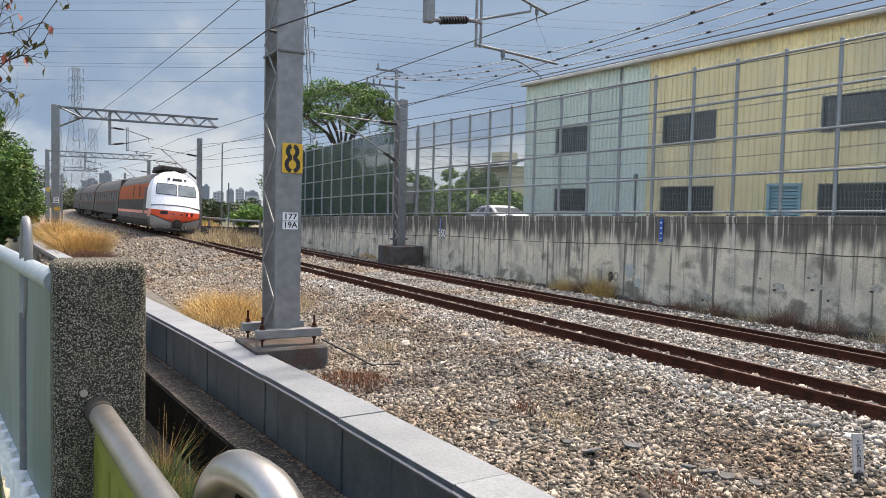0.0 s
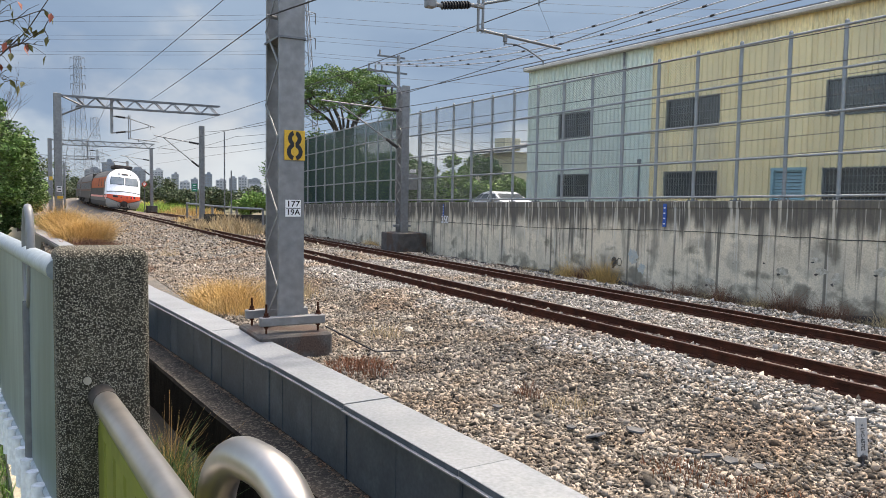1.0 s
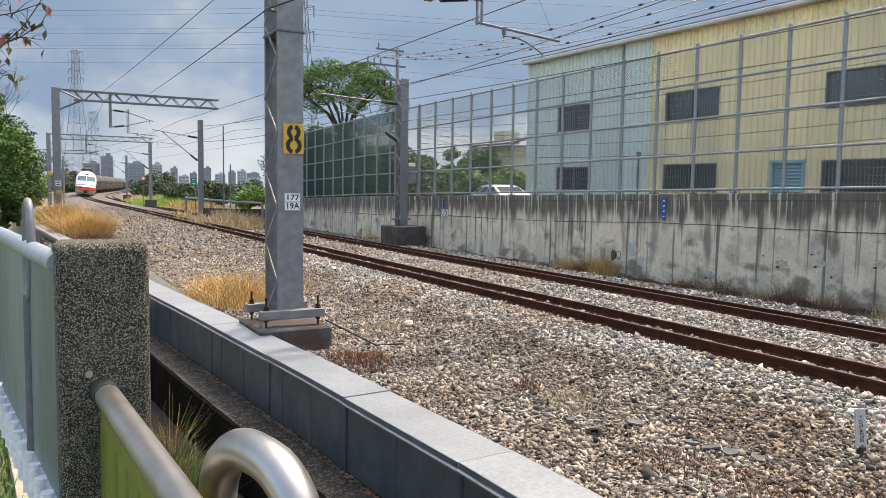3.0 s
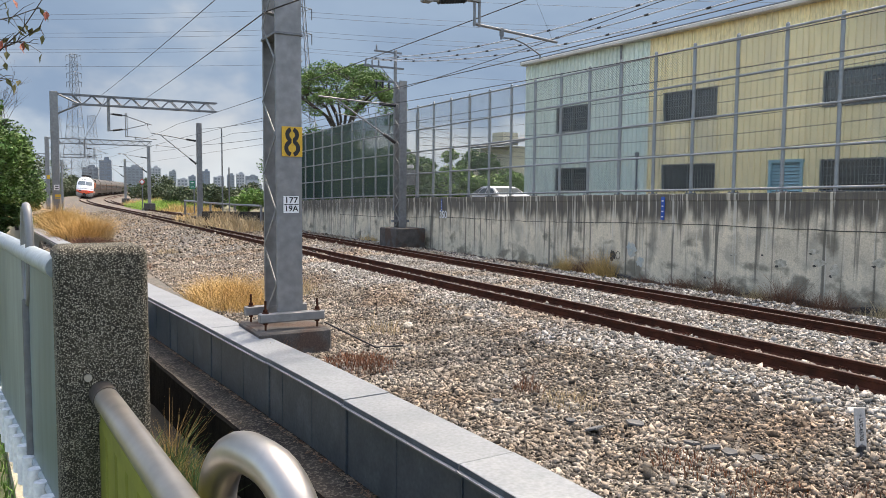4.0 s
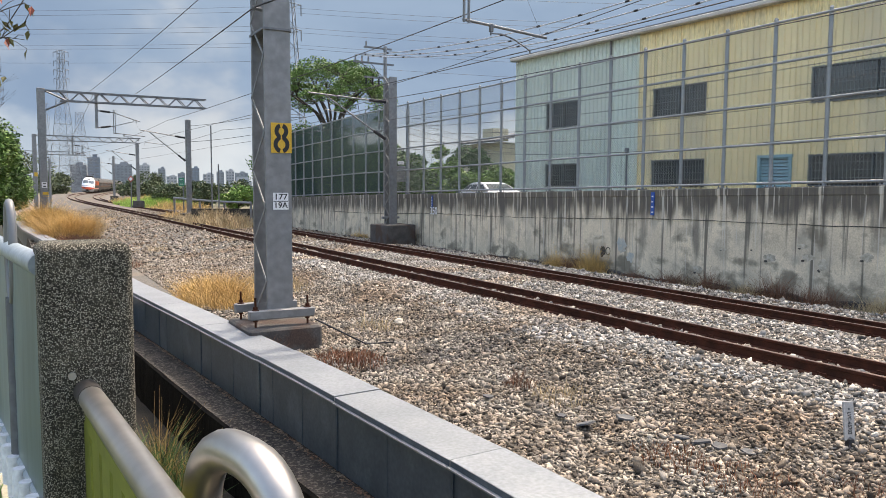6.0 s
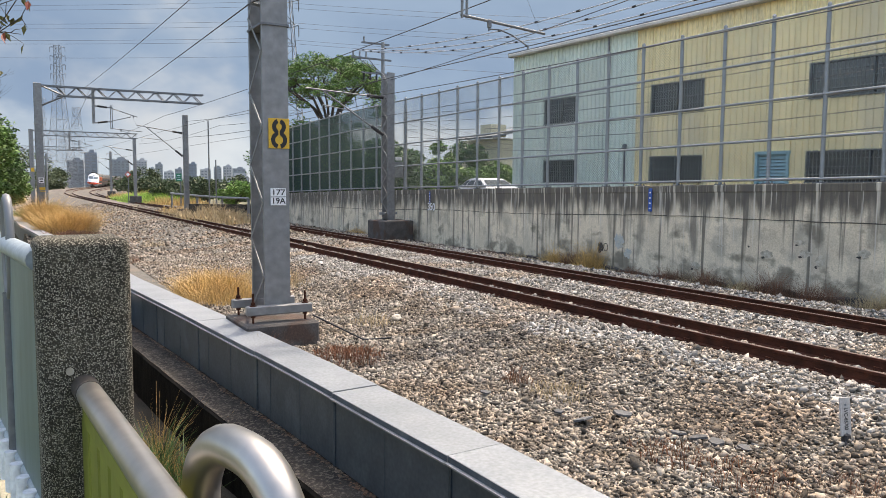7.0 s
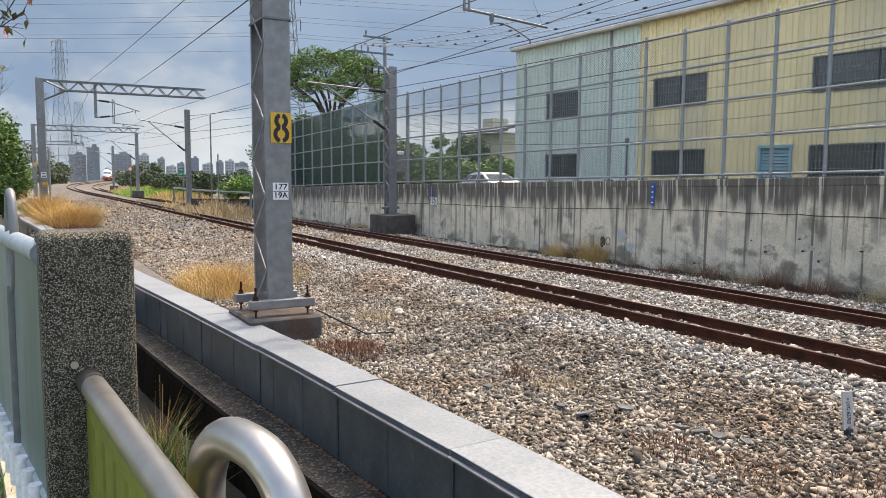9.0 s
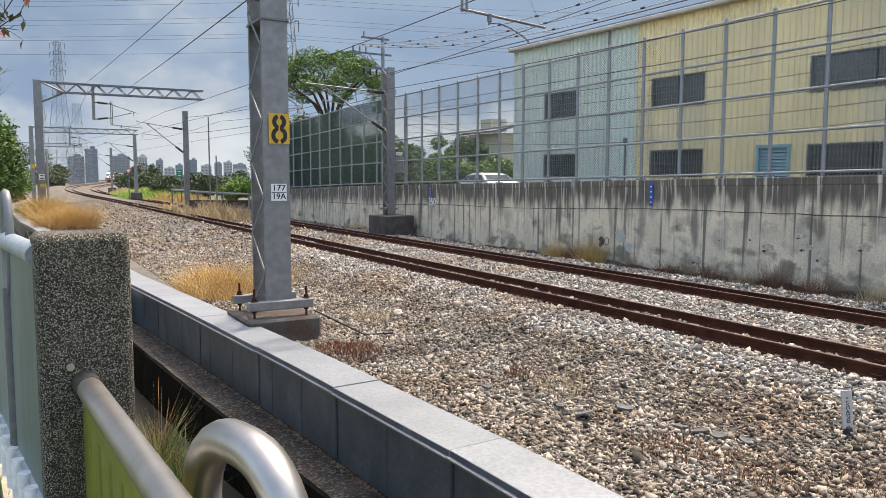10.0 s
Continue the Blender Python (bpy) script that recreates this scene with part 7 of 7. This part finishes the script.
# ---- parked car on the lane ----
def build_car():
    car = base("car", Matrix.Translation((2.40, 33.0, 0.56)) @ Matrix.Rotation(-WALL_TURN + math.pi, 4, "Z") @ Matrix.Diagonal((0.92, 0.76, 1.0, 1.0)), "silver-white saloon car parked on the lane", "car")
    paint = material("car_paint", (0.80, 0.81, 0.82), 0.3, 0.0, second=(0.76, 0.77, 0.78), bump=0)
    prof = [(-2.2, 0.35), (-2.27, 0.62), (-2.2, 0.80), (-1.9, 0.90), (-1.3, 0.98), (-0.95, 1.17), (-0.6, 1.34), (-0.3, 1.41), (0.1, 1.435), (0.45, 1.41), (0.75, 1.35), (1.15, 1.18), (1.5, 1.04), (1.9, 1.0), (2.15, 0.94), (2.25, 0.7), (2.2, 0.35)]
    b = Shape()
    for sx in (-1, 1):
        b.v += [(sx * (0.86 if z < 1.03 else 0.86 - (z - 1.03) * 0.55), y, z) for y, z in prof]
    n = len(prof)
    b.f = [(j, j + 1, n + j + 1, n + j) for j in range(n - 1)] + [tuple(range(n - 1, -1, -1)), tuple(range(n, 2 * n))]
    b.s = [0] * len(b.f)
    b.part("body", paint, car)
    for sx in (-1, 1):
        for y0, y1, t0, t1 in ((-1.15, -0.62, -0.55, -0.3), (-0.52, 0.2, -0.24, 0.2), (0.28, 1.25, 0.28, 0.72)):
            w = Shape()
            w.add([(sx * 0.868, y0, 1.05), (sx * 0.868, y1, 1.05), (sx * 0.70, t1, 1.33), (sx * 0.70, t0, 1.33)], [(0, 1, 2, 3)])
            w.part("side_window", CAR_PANE, car)
        for y in (-1.35, 1.35):
            w = Shape()
            w.tube([(sx * 0.72, y, 0.31), (sx * 0.89, y, 0.31)], 0.31, 16)
            w.part("wheel", BLACK, car)
        l_ = Shape()
        l_.box((sx * 0.7, 2.2, 0.85), (0.3, 0.12, 0.18), bevel=0.03)
        l_.part("tail_light", LAMP_GLASS, car, "red tail light")
    for pts in ([(-0.74, -1.25, 1.02), (0.74, -1.25, 1.02), (0.62, -0.66, 1.33), (-0.62, -0.66, 1.33)], [(-0.72, 1.42, 1.08), (0.72, 1.42, 1.08), (0.62, 0.84, 1.335), (-0.62, 0.84, 1.335)]):
        Shape().add([(x, y, z + 0.012) for x, y, z in pts], [(0, 1, 2, 3)]).part("windscreen", CAR_PANE, car)


CAR_PANE = material("car_pane", (0.045, 0.055, 0.06), 0.15, second=(0.07, 0.08, 0.085), scale=2, bump=0, spec=0.6)
LAMP_GLASS = material("red_lens", (0.30, 0.02, 0.02), 0.2, bump=0)
build_car()

# ---- small things along the line ----
tag_m = Matrix.Translation((3.57, 6.25, -0.51)) @ Matrix.Rotation(radians(20), 4, "Z") @ Matrix.Rotation(radians(-10), 4, "X") @ Matrix.Rotation(radians(4), 4, "Y") @ Matrix.Scale(0.95, 4)
PLATE_GREY = material("marker_plate", (0.40, 0.385, 0.36), 0.6, second=(0.33, 0.315, 0.29), scale=9, bump=0.05)
marker = base("cable_marker", tag_m, "small white cable marker plate on a black foot", "marker")
Shape().box((0, 0, 0.265), (0.13, 0.016, 0.35), bevel=0.006).part("plate", PLATE_GREY, marker)
Shape().box((0, 0, 0.05), (0.07, 0.06, 0.12), bevel=0.01).part("foot", BLACK, marker)
for sx in (-0.06, 0.05):
    Shape().tube([(0, 0, 0.09), (sx, -0.05, -0.02)], 0.012, 5).part("prong", BLACK, marker)
for z in (0.37, 0.115):
    Shape().tube([(0, -0.006, z), (0, -0.013, z)], 0.010, 8).part("screw", STEEL_DARK, marker)
flat_text("LVC-65702", "lettering", 0.060, INK, marker, Matrix.Translation((0, -0.0095, 0.245)) @ FACING @ Matrix.Rotation(radians(-90), 4, "Z"), squash=0.72)
SLATE = material("slate", (0.07, 0.072, 0.075), 0.8, second=(0.11, 0.108, 0.10), scale=6, grain=60, random_by=0.25)
rng = random.Random(3)
for i, (x, y, w) in enumerate(((2.44, 6.63, 0.2), (2.55, 6.5, 0.17), (2.3, 6.75, 0.15), (1.48, 7.14, 0.2), (1.94, 7.34, 0.19), (2.63, 8.33, 0.2), (3.61, 7.71, 0.17), (2.75, 6.35, 0.16), (0.62, 8.1, 0.14), (3.5, 5.6, 0.22), (2.9, 6.4, 0.16), (1.3, 7.4, 0.12))):
    s = Shape()
    k = [(w * rng.uniform(0.35, 0.6) * math.cos(a), w * rng.uniform(0.35, 0.6) * math.sin(a)) for a in (0.3, 1.4, 2.6, 3.7, 4.7, 5.6)]
    s.add([(px, py, -0.008) for px, py in k] + [(px * 0.95, py * 0.95, 0.008) for px, py in k], [tuple(range(5, -1, -1)), tuple(range(6, 12))] + [(j, (j + 1) % 6, 6 + (j + 1) % 6, 6 + j) for j in range(6)])
    ob = s.thing("slate_piece", SLATE, "flat dark broken slate lying on the ballast", "slate", "slate pieces")
    ob.matrix_basis = Matrix.Translation((x, y, -0.555)) @ Euler((rng.uniform(-0.2, 0.3), rng.uniform(-0.2, 0.2), rng.uniform(0, 6))).to_matrix().to_4x4()
bm = bmesh.new()
bmesh.ops.create_icosphere(bm, subdivisions=2, radius=0.09)
for v in bm.verts:
    v.co *= 1 + 0.35 * noise.noise(v.co * 14)
    v.co.z *= 0.75
me = bpy.data.meshes.new("pale_rock")
bm.to_mesh(me)
bm.free()
me.materials.append(material("pale_limestone", (0.62, 0.55, 0.42), 0.9, second=(0.5, 0.45, 0.36), scale=12, grain=60))
ob = tagged(new("pale_rock", me), "pale cream lump of rock on the ballast", "rock")
ob.location = (-0.54, 12.5, -0.52)
Shape().tube([near_m @ Vector((0.5, -0.3, -0.05)), (-0.95, 10.9, -0.56), (-0.3, 11.2, -0.57), (0.3, 11.9, -0.56), (0.75, 12.9, -0.55), (0.9, 14.0, -0.5)], 0.012, 6).thing("ground_cable", BLACK, "thin black cable lying on the ballast", "cable")
# blue gauges on the wall
for s, z0, z1 in ((14.46, 1.0, 1.63), (26.0, 0.95, 1.42)):
    m = frame_at(s, WALL_L - 0.03, 0, WALL_TURN)
    b = base("wall_gauge", m, "narrow blue plate with pale marks on the wall", "plate", "blue plates")
    Shape().box((0, 0, (z0 + z1) / 2), (0.02, 0.125 if s < 20 else 0.07, z1 - z0), bevel=0.003).part("plate", BLUE, b)
    for k in range(4):
        Shape().box((-0.012, 0, z0 + (z1 - z0) * (k + 0.6) / 4.4), (0.006, 0.06, 0.035)).part("mark", WHITE_PLATE, b)
# chalk scrawl on the wall beside the second mast
m = frame_at(25.9, WALL_L - 0.018, 0.80, WALL_TURN)
scrawl = base("wall_scrawl", m, "pale painted scrawl of strokes on the wall", "graffiti")
flat_text("350", "scrawl", 0.42, WHITE_PLATE, scrawl, Matrix.Rotation(radians(-90), 4, "Z") @ FACING, squash=0.9)


# signs beyond the tracks
def sign(x, y, z, h, kind):
    root = base("line_sign", Matrix.Translation((x, y, z)), "white diamond sign with a red border on a thin post" if kind else "green road sign on a post", "sign")
    Shape().tube([(0, 0, 0), (0, 0, h)], 0.05, 6).part("post", STEEL_DARK, root)
    if kind:
        RED = material("sign_red", (0.6, 0.08, 0.05), 0.5, bump=0)
        d = 0.31
        Shape().add([(0, -0.06, h - d), (d, -0.06, h), (0, -0.06, h + d), (-d, -0.06, h), (0, -0.03, h - d), (d, -0.03, h), (0, -0.03, h + d), (-d, -0.03, h)],
                    [(0, 1, 2, 3), (7, 6, 5, 4), (0, 4, 5, 1), (1, 5, 6, 2), (2, 6, 7, 3), (3, 7, 4, 0)]).part("border", RED, root)
        d = 0.20
        Shape().add([(0, -0.07, h - d), (d, -0.07, h), (0, -0.07, h + d), (-d, -0.07, h)], [(0, 1, 2, 3)]).part("plate", WHITE_PLATE, root)
    else:
        GS = material("sign_green", (0.02, 0.22, 0.12), 0.5, bump=0)
        for k in range(2):
            p = Shape().box((-0.1, -0.08, h - 0.2 - 0.33 * k), (0.42, 0.05, 0.28), bevel=0.01).part("plate", GS, root)
            Shape().box((-0.1, -0.11, h - 0.2 - 0.33 * k), (0.26, 0.01, 0.05)).part("bar", WHITE_PLATE, p)


sign(-29.6, 75.0, -0.5, 3.0, True)
sign(-19.6, 60.0, -0.5, 3.0, False)
pl = base("guard_rail", Matrix(), "low pale metal guard rail beyond the tracks", "guard rail")
gp = [(-19.0, 56, 0.95), (-15.0, 49, 0.9), (-12.6, 46, 0.85), (-10.4, 43.5, 0.85)]
Shape().tube(gp, 0.07, 6).part("beam", FENCE_STEEL, pl)
for p in gp:
    Shape().box((p[0], p[1] + 0.1, p[2] / 2 - 0.35), (0.12, 0.12, p[2] + 0.7)).part("post", STEEL, pl)
low = Shape().box((-11.9, 45.6, -0.15), (5.0, 0.3, 1.2), None).thing("low_wall", OLD_CONCRETE, "low grey concrete wall beyond the tracks", "low wall")
for x, y, h in ((-13.6, 47.0, 6.3), (-12.9, 46.0, 3.9), (-40.6, 80.0, 5.6), (-45.0, 90.0, 5.8)):
    Shape().tube([(x, y, -0.8), (x, y, h - 0.8)], 0.05 if y < 60 else 0.14, 8, r_end=0.04 if y < 60 else 0.12).thing("thin_pole", STEEL, "thin grey pole beyond the tracks", "pole", "thin poles")

# service wires and a slim pole with a box on the lane behind the fence
for i in range(5):
    wire_thing("service_wire", sag((-1.2, 36.5, 5.0 - 0.35 * i), (17.0, 12.5, 5.9 - 0.45 * i), 0.45 + 0.1 * i), 0.010, "thin dark service wire behind the fence")
for i in range(3):
    wire_thing("service_wire", sag((-1.2, 36.5, 4.9 - 0.3 * i), (9.0, 62, 5.2 - 0.3 * i), 0.3), 0.012, "thin dark service wire behind the fence")
slim = base("utility_pole", Matrix.Translation((-1.2, 36.5, 0.5)), "slim grey service pole with a meter box", "utility pole")
Shape().tube([(0, 0, 0), (0, 0, 4.95)], 0.10, 10, r_end=0.085).part("shaft", STEEL, slim, smooth=True)
Shape().box((-0.32, -0.05, 1.9), (0.42, 0.3, 0.75), bevel=0.02).part("meter_box", STEEL, slim)
Shape().box((-0.32, -0.05, 2.42), (0.30, 0.34, 0.16), bevel=0.02).part("lamp_head", WHITE_PLATE, slim)
mast_rod = Shape().tube([(9.9, 22.0, 8.2), (9.9, 22.0, 9.6)], 0.018, 6).thing("lightning_rod", STEEL_DARK, "thin dark lightning rod on the roof edge", "rod")

motions()
